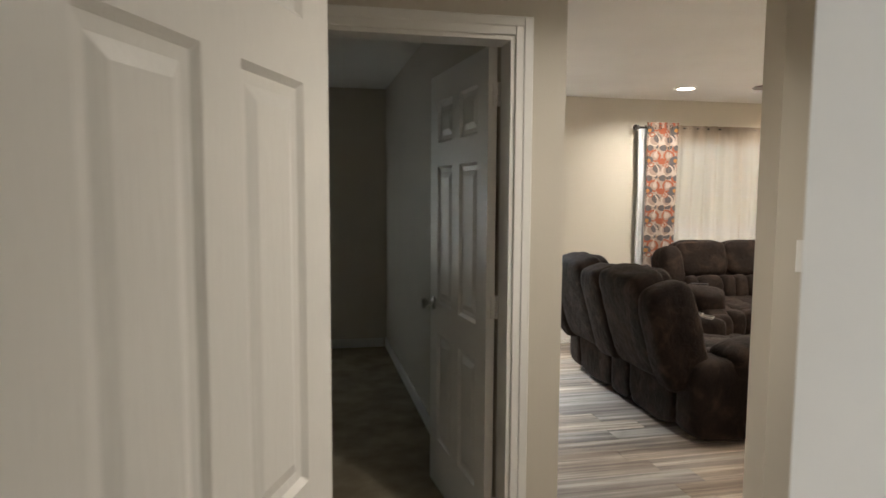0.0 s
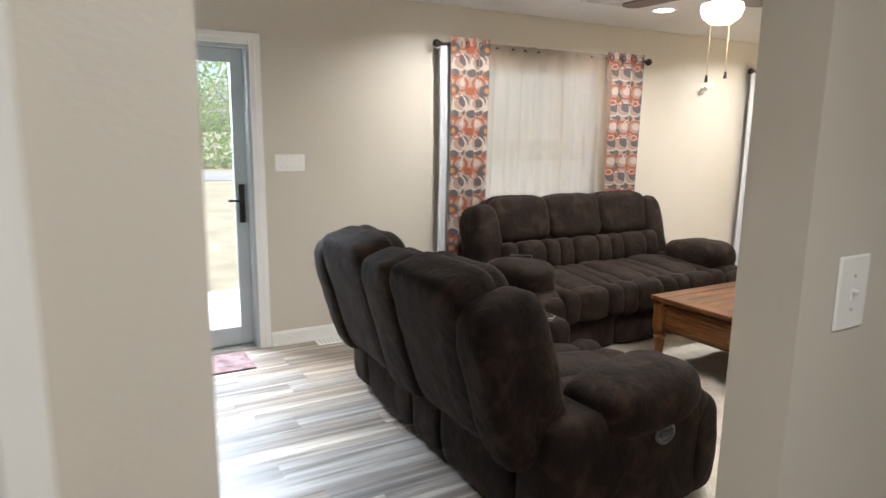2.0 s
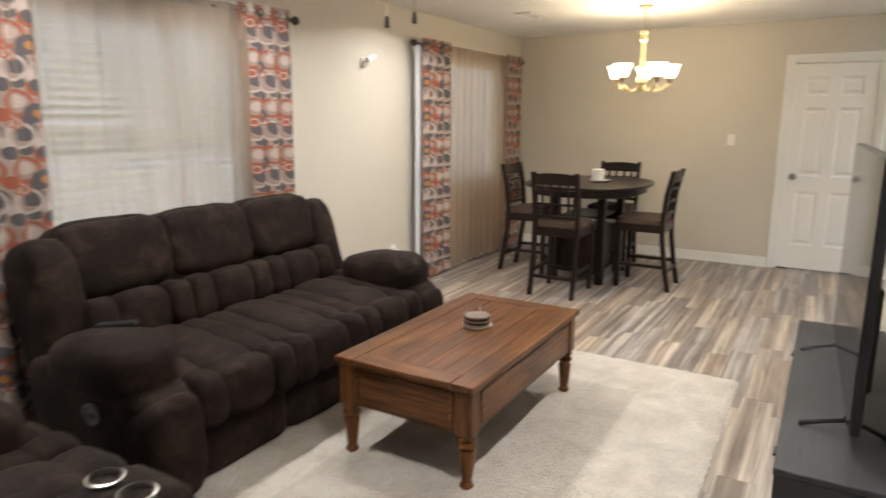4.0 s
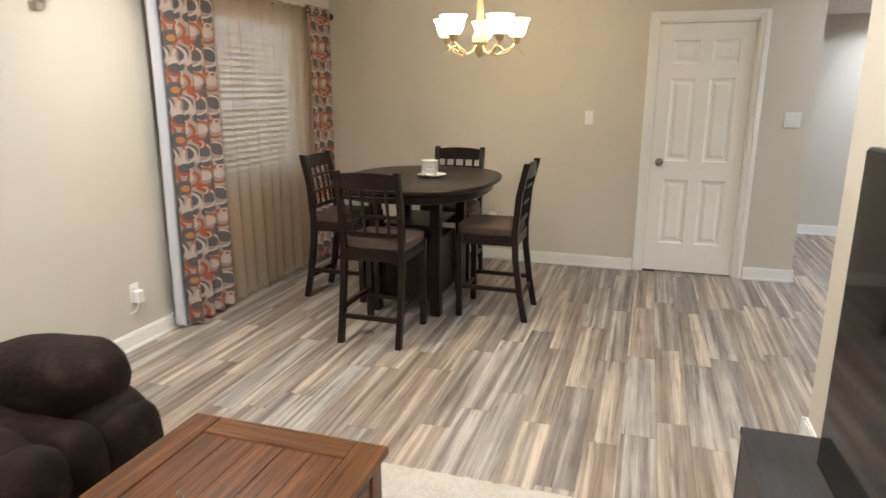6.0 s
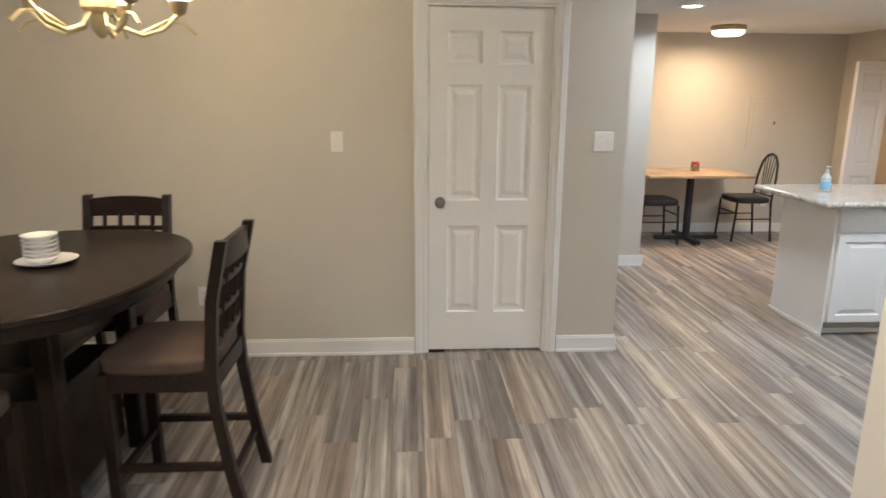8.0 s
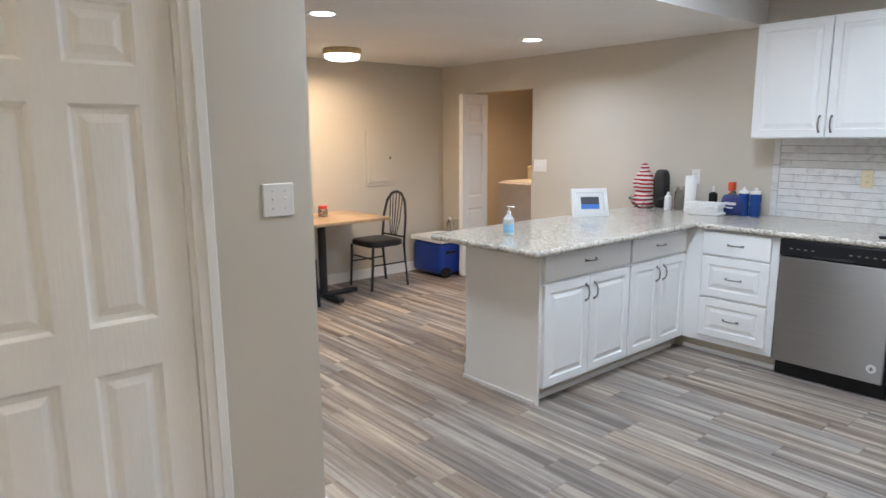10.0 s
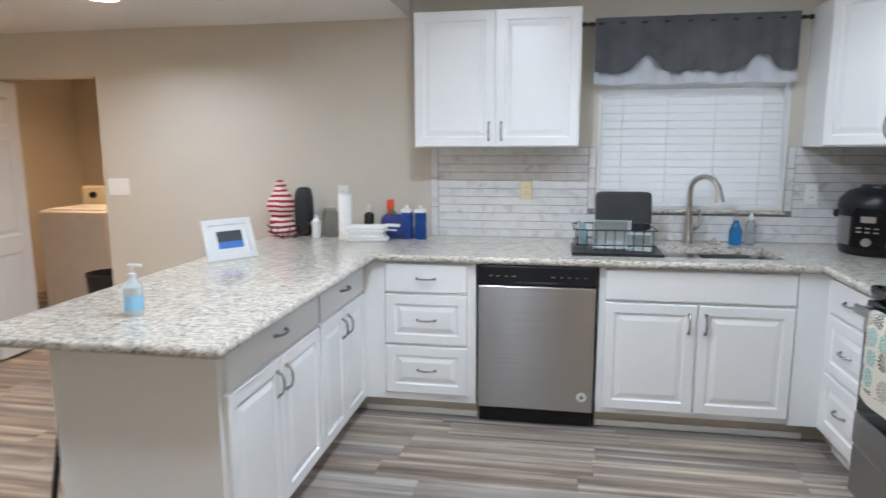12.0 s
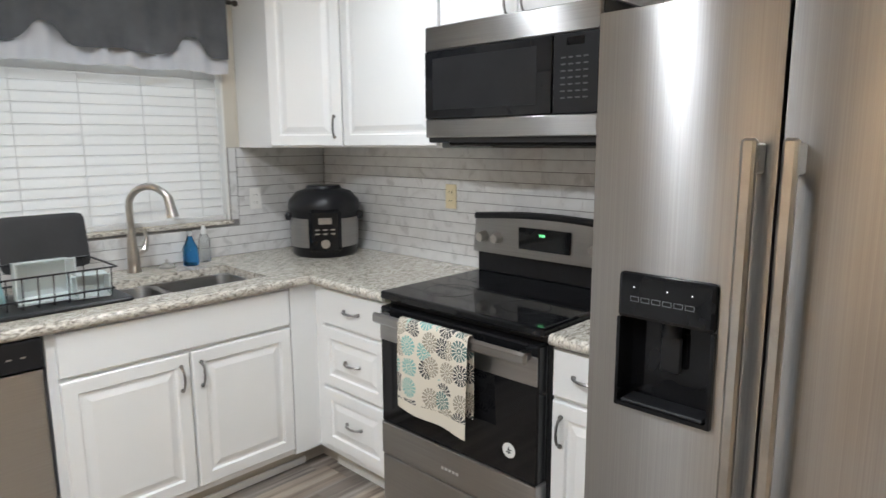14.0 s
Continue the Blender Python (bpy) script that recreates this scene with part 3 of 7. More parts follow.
def tree(x, y, h, seed):
    rng = random.Random(seed)
    t = thing("tree", "tall green roadside tree across the lawn", "tree", "trees across the road", pose(x, y, -0.17))
    bm = bmesh.new()
    bent(bm, [(0, 0, 0), (0.1 * rng.uniform(-1, 1), 0.1, h * 0.35), (0.3 * rng.uniform(-1, 1), 0.1, h * 0.8)], [0.16, 0.11, 0.03])
    for k in range(7):
        z = h * (0.2 + 0.08 * k)
        a = rng.uniform(0, 6.28)
        bent(bm, [(0, 0, z), (math.cos(a) * 0.8, math.sin(a) * 0.8, z + 0.6), (math.cos(a) * 1.7, math.sin(a) * 1.7, z + 1.3)], [0.05, 0.03, 0.012], 5)
    part("trunk", bm, BARK, t)
    verts, faces = [], []
    for k in range(2600):
        z = h * (0.01 + 0.97 * rng.random() ** 1.1)
        rad = (1.3 + 1.0 * math.sin(min(1, z / h) * 2.9)) * math.sqrt(rng.random()) + 0.2 * math.sin(k)
        a = rng.uniform(0, 6.28)
        p = Vector((math.cos(a) * rad, math.sin(a) * rad, z))
        s = rng.uniform(0.035, 0.1)
        q = Euler((rng.uniform(0, 6), rng.uniform(0, 6), rng.uniform(0, 6))).to_matrix()
        i = len(verts)
        verts += [p + q @ Vector(v) for v in ((-s, 0, 0), (0, -s * 0.6, 0.03), (s, 0, 0), (0, s * 0.6, 0.03))]
        faces.append((i, i + 1, i + 2, i + 3))
    me = bpy.data.meshes.new("crown")
    me.from_pydata(verts, [], faces)
    me.materials.append(LEAF)
    c = new("crown", me)
    c.parent = t
    return t


trees = [tree(-9, 31, 7.5, 1), tree(-5, 33, 9, 2), tree(-1.5, 31.5, 8, 3)]
rng = random.Random(8)
for k in range(40):
    copy_thing(trees[k % 3], pose(-16 + 1.15 * k + rng.uniform(-0.6, 0.6), 31 + rng.uniform(-1, 7), -0.17, 0, 0, rng.uniform(0, 360)))


# ---- front door ----
DOOR_GREY = two_tone("storm_door_paint", (0.42, 0.45, 0.45), (0.48, 0.51, 0.51), 4, 0.4, 0.05, 100)
sd = thing("door_5", "pale grey full-glass storm door, closed", "door")
sd["kind"] = "structure"
x0, x1 = DOOR_X0 + 0.02, DOOR_X1 - 0.02
bm = boxes((x0, 6.09, 0.02, x0 + 0.085, 6.125, 2.02), (x1 - 0.085, 6.09, 0.02, x1, 6.125, 2.02), (x0 + 0.085, 6.09, 1.93, x1 - 0.085, 6.125, 2.02), (x0 + 0.085, 6.09, 0.02, x1 - 0.085, 6.125, 0.15), bev=0.004)
part("door_frame", bm, DOOR_GREY, sd)
bm = boxes((x0 + 0.085, 6.105, 0.15, x1 - 0.085, 6.11, 1.93))
pane = part("pane", bm, GLASS, sd)
pane.visible_shadow = False
bm = boxes((x1 - 0.066, 6.066, 0.88, x1 - 0.026, 6.09, 1.14), bev=0.004)
bent(bm, [(x1 - 0.046, 6.066, 1.03), (x1 - 0.046, 6.04, 1.03), (x1 - 0.14, 6.035, 1.035)], 0.008)
part("handle", bm, BLACK, sd, "black lever handle and plate")
bm = bmesh.new()
tube(bm, (x0 + 0.1, 6.075, 0.12), (x0 + 0.55, 6.075, 0.12), 0.016)
part("closer", bm, DOOR_GREY, sd)
setting("door_jamb", boxes((DOOR_X0, NY, 0.0, DOOR_X0 + 0.02, NY + 0.15, DOOR_H), (DOOR_X1 - 0.02, NY, 0.0, DOOR_X1, NY + 0.15, DOOR_H), (DOOR_X0 + 0.02, NY, DOOR_H - 0.02, DOOR_X1 - 0.02, NY + 0.15, DOOR_H)), DOOR_GREY, "pale front door jamb", "door trim")
setting("threshold", boxes((DOOR_X0 + 0.02, NY - 0.01, -0.01, DOOR_X1 - 0.02, NY + 0.15, 0.018), bev=0.004), CHROME, "metal door threshold", "threshold")
# Dark disc on the glass, put there in place of a yard solar light.
bm = bmesh.new()
lathe(bm, [(0.002, 0), (0.045, 0.002), (0.05, 0.012), (0.03, 0.02), (0.003, 0.022)], 9)
solid("door_glass_disc", bm, MATTE_BLACK, "small dark disc at the door glass, standing in for a yard solar light", "ornament", m=pose(1.905, 6.104, 0.63, 90) @ Matrix.Diagonal((0.5, 0.5, 0.6, 1)))

# inner door, swung back into the room
inner = six_panel("door_6", 0.83, 2.02, "pale grey steel entry door, swung wide open", pose(DOOR_X0 + 0.03, NY - 0.02, 0.012, 0, 0, -91), CHROME)
bm = bmesh.new()
lathe(bm, [(0.03, 0), (0.03, 0.01), (0.022, 0.022), (0.004, 0.024)], 18)
part("deadbolt", bm, CHROME, inner, "round deadbolt", True, m=pose(0.765, 0.035, 1.07, -90))
YELLOW = two_tone("yellow_cloth", (0.6, 0.38, 0.06), (0.72, 0.5, 0.1), 12, 0.9, 0.3, 200)
bm = bmesh.new()
pts = [(-0.06, 1.45), (-0.055, 1.75), (-0.03, 2.0), (-0.01, 2.06), (0.045, 2.06), (0.07, 2.0), (0.075, 1.86)]
cols = []
for k in range(13):
    u = 0.52 + 0.3 * k / 12
    cols.append([bm.verts.new((u + 0.01 * math.sin(k * 2.1 + j), y + 0.008 * math.sin(k * 1.9 + j * 0.7), z)) for j, (y, z) in enumerate(pts)])
for a, c in zip(cols, cols[1:]):
    for j in range(len(pts) - 1):
        bm.faces.new((a[j], c[j], c[j + 1], a[j + 1]))
bmesh.ops.solidify(bm, geom=bm.faces[:], thickness=0.006)
solid("towel", bm, YELLOW, "yellow cloth draped over the top of the entry door", "towel", smooth=True, m=pose(DOOR_X0 + 0.03, NY - 0.02, 0.012, 0, 0, -91))
MAT = two_tone("mat_weave", (0.11, 0.06, 0.06), (0.3, 0.2, 0.2), 14, 0.9, 0.5, 260)
solid("doormat", boxes((1.66, 5.62, 0.001, 2.33, 5.96, 0.012), bev=0.003), MAT, "worn purple-brown doormat inside the front door", "doormat")


# ---- windows, blinds and curtains ----
def window(name, x0, x1, z0, z1, y, label, out=1):
    w = thing(name, label, "window")
    w["kind"] = "structure"
    ya, yb = sorted((y + out * 0.09, y + out * 0.14))
    xm, zm = (x0 + x1) / 2, (z0 + z1) / 2
    part("window_frame", boxes((x0, ya, z0, x0 + 0.05, yb, z1), (x1 - 0.05, ya, z0, x1, yb, z1), (x0 + 0.05, ya, z0, x1 - 0.05, yb, z0 + 0.05), (x0 + 0.05, ya, z1 - 0.05, x1 - 0.05, yb, z1), (x0 + 0.05, ya, zm - 0.025, x1 - 0.05, yb, zm + 0.025), bev=0.003), TRIM, w)
    for a, c in ((z0 + 0.05, zm - 0.025), (zm + 0.025, z1 - 0.05)):
        p = part("pane", boxes((x0 + 0.05, (ya + yb) / 2, a, x1 - 0.05, (ya + yb) / 2 + 0.005, c)), GLASS, w)
        p.visible_shadow = False
    return w


def slat_material():
    """White vinyl that lets some daylight through."""
    m, nt, b = material("blind_slat", 0.45, 0, (0.86, 0.86, 0.85))
    tl = nt.nodes.new("ShaderNodeBsdfTranslucent")
    tl.inputs[0].default_value = (0.9, 0.88, 0.84, 1)
    mx = nt.nodes.new("ShaderNodeMixShader")
    mx.inputs[0].default_value = 0.3
    nt.links.new(b.outputs[0], mx.inputs[1])
    nt.links.new(tl.outputs[0], mx.inputs[2])
    nt.links.new(mx.outputs[0], nt.nodes["Material Output"].inputs[0])
    return m


SLAT = slat_material()


def blind(x0, x1, z0, z1, y, label, tilt, pitch=0.045):
    b = thing("blind", label, "blind")
    part("headrail", boxes((x0, y - 0.03, z1 - 0.05, x1, y + 0.03, z1), bev=0.003), SLAT, b)
    part("bottom_rail", boxes((x0, y - 0.025, z0, x1, y + 0.025, z0 + 0.025), bev=0.004), SLAT, b)
    me = mesh_of("slat", boxes((x0 + 0.005, -0.025, -0.0014, x1 - 0.005, 0.025, 0.0014)), SLAT)
    z = z0 + 0.05
    while z < z1 - 0.06:
        s = new("slat", me)
        s.parent = b
        s.matrix_local = pose(0, y, z, tilt)
        z += pitch
    for f in (0.12, 0.37, 0.63, 0.88):
        xx = x0 + (x1 - x0) * f
        part("cord", boxes((xx - 0.002, y - 0.028, z0, xx + 0.002, y - 0.0262, z1 - 0.05), (xx - 0.002, y + 0.0262, z0, xx + 0.002, y + 0.028, z1 - 0.05)), SLAT, b)
    return b


window("window_1", *W1, NY, "white double-hung living room window")
window("window_2", *W2, NY, "white double-hung dining window")
window("window_3", -0.75, 0.15, 0.8, 2.05, NY, "white bedroom window")
window("window_4", *KW, SY, "white kitchen window above the sink", -1)
blind(W1[0] + 0.01, W1[1] - 0.01, W1[2], W1[3], NY + 0.045, "white horizontal blind, lowered behind the sheers", -36)
blind(W2[0] + 0.01, W2[1] - 0.01, W2[2], W2[3], NY + 0.045, "white horizontal blind, lowered and slightly open", -32)
blind(-0.74, 0.14, 0.8, 2.05, NY + 0.045, "white bedroom blind, lowered", 50)


def print_material():
    """Taupe cloth printed with repeating rows of overlapping discs and rings."""
    m, nt, b = material("circle_print_cloth", 0.9)
    sep = nt.nodes.new("ShaderNodeSeparateXYZ")
    nt.links.new(coords(nt, (1, 1, 1), "object"), sep.inputs[0])

    def calc(op, a, c):
        n = nt.nodes.new("ShaderNodeMath")
        n.operation = op
        for sock, v in zip(n.inputs, (a, c)):
            if isinstance(v, (int, float)):
                sock.default_value = v
            elif v is not None:
                nt.links.new(v, sock)
        return n.outputs[0]

    def offset(axis, period, centre):
        f = calc("FRACT", calc("SUBTRACT", calc("DIVIDE", axis, period), centre - 0.5), None)
        return calc("MULTIPLY", calc("SUBTRACT", f, 0.5), period)

    rust, slate, tan, cream, amber = (0.29, 0.085, 0.042), (0.092, 0.084, 0.086), (0.29, 0.215, 0.18), (0.43, 0.35, 0.305), (0.38, 0.165, 0.05)
    wide, tall = 0.14, 0.3
    cloth = noise_tex(nt, coords(nt, (1, 1, 1), "object"), 5, 2)
    col = ramp(nt, cloth, [(0.35, (0.28, 0.215, 0.18)), (0.65, (0.34, 0.265, 0.225))])
    for px, cx, cz, r0, r1, c in (
            (wide * 2, 0.02, 0.42, 0.0, 0.036, rust), (wide * 2, 0.55, 0.47, 0.0, 0.034, amber), (wide * 2, 0.9, 0.98, 0.0, 0.028, slate),
            (wide, 0.62, 0.5, 0.0, 0.026, slate), (wide, 0.5, 0.2, 0.0, 0.062, rust), (wide, 0.5, 0.2, 0.0, 0.047, tan),
            (wide, 0.54, 0.22, 0.0, 0.03, cream), (wide, 0.4, 0.7, 0.0, 0.048, tan), (wide, 0.62, 0.78, 0.0, 0.046, slate),
            (wide, 0.45, 0.72, 0.052, 0.064, cream), (wide * 2, 0.0, 0.05, 0.0, 0.044, slate), (wide * 2, 0.01, 0.04, 0.0, 0.02, amber),
            (wide * 2, 0.5, 0.02, 0.0, 0.03, rust), (wide, 0.98, 0.6, 0.0, 0.024, cream), (wide, 0.2, 0.9, 0.016, 0.024, rust), (wide * 2, 0.3, 0.36, 0.012, 0.02, cream), (wide, 0.08, 0.46, 0.0, 0.03, slate), (wide * 2, 0.72, 0.9, 0.0, 0.032, rust), (wide * 2, 0.72, 0.9, 0.018, 0.024, cream)):
        dx, dz = offset(sep.outputs[0], px, cx), offset(sep.outputs[2], tall, cz)
        d = calc("SQRT", calc("ADD", calc("MULTIPLY", dx, dx), calc("MULTIPLY", dz, dz)), None)
        mask = calc("MULTIPLY", calc("LESS_THAN", d, r1), calc("GREATER_THAN", d, r0 - 0.001))
        col = mix(nt, mask, col, c)
    nt.links.new(col, b.inputs["Base Color"])
    bump(nt, b, noise_tex(nt, coords(nt, (1, 1, 1), "object"), 400, 2), 0.15, 0.002)
    return m


PRINT = print_material()


def sheer_material(name, color, clear):
    m, nt, b = material(name, 0.9, 0, color)
    out = nt.nodes["Material Output"]
    tl = nt.nodes.new("ShaderNodeBsdfTranslucent")
    tl.inputs[0].default_value = (*color, 1)
    tr = nt.nodes.new("ShaderNodeBsdfTransparent")
    weave = noise_tex(nt, coords(nt, (260, 260, 260), "object"), 1.0, 2)
    m1 = nt.nodes.new("ShaderNodeMixShader")
    m1.inputs[0].default_value = 0.55
    nt.links.new(b.outputs[0], m1.inputs[1])
    nt.links.new(tl.outputs[0], m1.inputs[2])
    m2 = nt.nodes.new("ShaderNodeMixShader")
    nt.links.new(ramp(nt, weave, [(0.3, (clear * 0.75,) * 3), (0.7, (clear * 1.2,) * 3)]), m2.inputs[0])
    nt.links.new(m1.outputs[0], m2.inputs[1])
    nt.links.new(tr.outputs[0], m2.inputs[2])
    nt.links.new(m2.outputs[0], out.inputs[0])
    return m


SHEER = sheer_material("beige_sheer", (0.47, 0.37, 0.28), 0.46)
SHEER_DENSE = sheer_material("beige_sheer_dense", (0.5, 0.37, 0.25), 0.4)
SHEER_WHITE = sheer_material("white_sheer", (0.6, 0.6, 0.59), 0.05)
LINING = two_tone("white_lining", (0.52, 0.53, 0.56), (0.58, 0.59, 0.62), 3, 0.8, 0.1, 200)


def pleats(x0, x1, z0, z1, y, amp, folds, seed, gather=0.0, nx=8, nz=24, hem=0.012):
    """A hanging cloth with rounded folds, straighter at its top."""
    rng = random.Random(seed)
    bm = bmesh.new()
    n = folds * nx
    ph = [rng.uniform(-0.5, 0.5) for _ in range(folds + 2)]
    grid = []
    for i in range(n + 1):
        u = i / n
        f = u * folds
        k = int(min(f, folds - 1))
        col = []
        for j in range(nz + 1):
            w = j / nz
            z = z1 + (z0 - z1) * w
            a = amp * (0.7 + 0.3 * ph[k] + 0.25 * w)
            wob = 0.25 * math.sin(2.3 * w + ph[k] * 4)
            mid = (x0 + x1) / 2
            x = x0 + (x1 - x0) * u
            x = mid + (x - mid) * (1 - gather * math.sin(math.pi * min(1, w * 1.1)) * 0.5) + 0.008 * math.sin(5 * w + k)
            col.append(bm.verts.new((x, y + a * math.sin(2 * math.pi * (f + wob * 0.4)), z + hem * math.sin(2 * math.pi * f) * (w > 0.99))))
        grid.append(col)
    for a, c in zip(grid, grid[1:]):
        for j in range(nz):
            bm.faces.new((a[j], c[j], c[j + 1], a[j + 1]))
    return bm


def rod(x0, x1, z, y, label, wall=NY, knob=1.0):
    r = thing("curtain_rod", label, "curtain rod")
    bm = bmesh.new()
    tube(bm, (x0, y, z), (x1, y, z), 0.011, n=12)
    part("pole", bm, BRONZE, r, smooth=True)
    for x, s in ((x0, -1), (x1, 1)):
        f = bmesh.new()
        lathe(f, [(0.012, 0), (0.016, 0.01), (0.009, 0.016), (0.024, 0.03), (0.031, 0.05), (0.024, 0.07), (0.006, 0.08)], 12)
        part("finial", f, BRONZE, r, smooth=True, m=pose(x, y, z, 0, 90 * s) @ Matrix.Scale(knob, 4))
    for x in (x0 + 0.1, (x0 + x1) / 2, x1 - 0.1):
        f = boxes((x - 0.008, y, z - 0.02, x + 0.008, wall, z - 0.006), (x - 0.012, wall - 0.006, z - 0.05, x + 0.012, wall, z + 0.03), bev=0.002)
        part("bracket", f, BRONZE, r)
    return r


def printed_panel(x0, x1, z0, z1, y, seed, label, lining=0):
    c = thing("curtain", label, "curtain", "printed curtains")
    folds = max(2, round((x1 - x0) / 0.13))
    part("cloth", pleats(x0, x1, z0, z1, y, 0.028, folds, seed), PRINT, c, smooth=True, angle=0)
    for k in range(folds * 2):
        x = x0 + (x1 - x0) * (k + 0.5) / (folds * 2)
        g = bmesh.new()
        bent(g, [(x + 0.0, y - 0.006 + 0.022 * math.cos(a), z1 - 0.045 + 0.022 * math.sin(a)) for a in [i * 0.6 for i in range(11)]], 0.004, 6)
        part("grommet", g, BRONZE, c, "dark metal grommet")
    if lining:
        part("lining", pleats(x0 - lining, x0 + 0.03, z0, z1 - 0.05, y + 0.04, 0.01, 1, seed + 5), LINING, c, "white lining edge", smooth=True, angle=0)
    return c


def sheer(x0, x1, z0, z1, y, seed, gather=0.0, mat=None, label="plain beige sheer curtain hanging to the floor"):
    return solid("sheer_curtain", pleats(x0, x1, z0, z1, y, 0.022, max(3, round((x1 - x0) / 0.15)), seed, gather), mat or SHEER, label, "curtain", "sheer curtains", smooth=True, angle=0)


RZ = 2.14
rod(3.84, 5.92, RZ, 5.918, "dark bronze curtain rod with openwork finials")
rod(7.47, 9.66, RZ, 5.918, "dark bronze curtain rod over the dining window")
printed_panel(3.88, 4.24, 0.03, RZ + 0.05, 5.88, 1, "cream curtain printed with rust and slate circles", 0.06)
printed_panel(5.45, 5.86, 0.03, RZ + 0.05, 5.88, 2, "cream curtain printed with rust and slate circles")
sheer(4.14, 4.98, 0.03, RZ + 0.028, 5.896, 3)
sheer(4.9, 5.56, 0.03, RZ + 0.028, 5.896, 4, 0.35)
printed_panel(7.5, 7.98, 0.03, RZ + 0.05, 5.88, 6, "cream curtain printed with rust and slate circles", 0.07)
printed_panel(9.2, 9.62, 0.03, RZ + 0.05, 5.88, 7, "cream curtain printed with rust and slate circles")
sheer(7.87, 8.58, 0.03, RZ + 0.028, 5.896, 8, 0, SHEER_DENSE)
sheer(8.55, 9.3, 0.03, RZ + 0.028, 5.896, 9, 0.15, SHEER_DENSE)
# bedroom
rod(-0.95, 0.36, 2.2, 5.92, "dark bedroom curtain rod")
sheer(-0.92, -0.3, 0.03, 2.21, 5.93, 11, 0, SHEER_WHITE, "white sheer bedroom curtain hanging to the carpet")
sheer(-0.32, 0.3, 0.03, 2.21, 5.93, 12, 0.1, SHEER_WHITE, "white sheer bedroom curtain hanging to the carpet")


# ---- lamps and ceiling fittings ----
def can_light(x, y, z, group):
    c = thing("recessed_light", "round white recessed ceiling light, lit", "ceiling light", group, pose(x, y, z))
    bm = bmesh.new()
    lathe(bm, [(0.072, -0.004), (0.095, -0.008), (0.1, -0.001), (0.072, -0.001)], 28, close=False)
    part("trim_ring", bm, PLATE, c, smooth=True)
    bm = bmesh.new()
    lathe(bm, [(0.073, -0.003), (0.072, -0.006), (0.001, -0.007)], 28)
    part("diffuser", bm, CAN_GLOW, c, "glowing white diffuser", True)
    return c


for x, y in LIVING_CANS:
    can_light(x, y, CEIL, "living room recessed lights")
for x, y in NOOK_CANS:
    can_light(x, y, DROP, "nook recessed lights")
# The third fixture is made up to go with its added lamp.
for x, y in KITCHEN_CANS:
    can_light(x, y, CEIL, "kitchen recessed lights")
# Unseen fixtures, added for the hall, laundry and first room.
can_light(1.75, 1.2, CEIL, "hall light")
can_light(12.7, -2.9, DROP, "laundry light")
can_light(0.7, -0.9, CEIL, "first room light")


def ceiling_vent(x, y, w, d):
    v = thing("ceiling_vent", "white louvred ceiling air vent", "vent", m=pose(x, y, CEIL))
    part("frame", boxes((-w / 2, -d / 2, -0.012, w / 2, -d / 2 + 0.025, -0.001), (-w / 2, d / 2 - 0.025, -0.012, w / 2, d / 2, -0.001), (-w / 2, -d / 2 + 0.025, -0.012, -w / 2 + 0.025, d / 2 - 0.025, -0.001), (w / 2 - 0.025, -d / 2 + 0.025, -0.012, w / 2, d / 2 - 0.025, -0.001), bev=0.002), PLATE, v)
    me = mesh_of("slat", boxes((-w / 2 + 0.025, -0.009, -0.001, w / 2 - 0.025, 0.009, 0.001)), PLATE)
    for k in range(6):
        s = new("slat", me)
        s.parent = v
        s.matrix_local = pose(0, -d / 2 + 0.04 + k * (d - 0.08) / 5, -0.008, 35)
    return v


ceiling_vent(4.8, 5.25, 0.36, 0.16)
ceiling_vent(8.3, 5.22, 0.36, 0.16)

FAN = (4.37, 3.95)
fan = thing("ceiling_fan", "nickel ceiling fan with brown blades and a lit dome", "ceiling fan", m=pose(*FAN, 0))
bm = bmesh.new()
lathe(bm, [(0.001, CEIL - 0.001), (0.07, CEIL - 0.001), (0.065, CEIL - 0.03), (0.02, CEIL - 0.05), (0.015, 2.36), (0.05, 2.35), (0.1, 2.33), (0.115, 2.28), (0.11, 2.22), (0.06, 2.19), (0.05, 2.16), (0.001, 2.155)], 28)
part("motor", bm, CHROME, fan, smooth=True)
bm = bmesh.new()
lathe(bm, [(0.1, 2.165), (0.105, 2.14), (0.092, 2.1), (0.055, 2.07), (0.001, 2.06)], 28)
part("dome", bm, DOME_GLOW, fan, "lit frosted glass dome", True)
BLADE = wood_material("fan_blade_wood", (0.07, 0.04, 0.025), (0.12, 0.075, 0.05), (0.18, 0.12, 0.085), 0.4)
bm = bmesh.new()
prof = [(0.16, 0.045), (0.3, 0.06), (0.5, 0.068), (0.62, 0.062), (0.66, 0.03)]
loop = [(x, w) for x, w in prof] + [(x, -w) for x, w in prof[::-1]]
top = [bm.verts.new((x, y, 0.004)) for x, y in loop]
low = [bm.verts.new((x, y, -0.004)) for x, y in loop]
bm.faces.new(top)
bm.faces.new(low[::-1])
for k in range(len(loop)):
    bm.faces.new((top[k], low[k], low[(k + 1) % len(loop)], top[(k + 1) % len(loop)]))
blade_mesh = mesh_of("blade", bm, BLADE)
arm_mesh = mesh_of("blade_arm", boxes((0.09, -0.015, -0.008, 0.22, 0.015, -0.004), bev=0.002), CHROME)
for k in range(5):
    for nm, me, rx in (("blade", blade_mesh, 4), ("blade_arm", arm_mesh, 0)):
        o = new(nm, me)
        o.parent = fan
        o.matrix_local = pose(0, 0, 2.25, 0, 0, 20 + 72 * k) @ pose(0, 0, 0, rx)
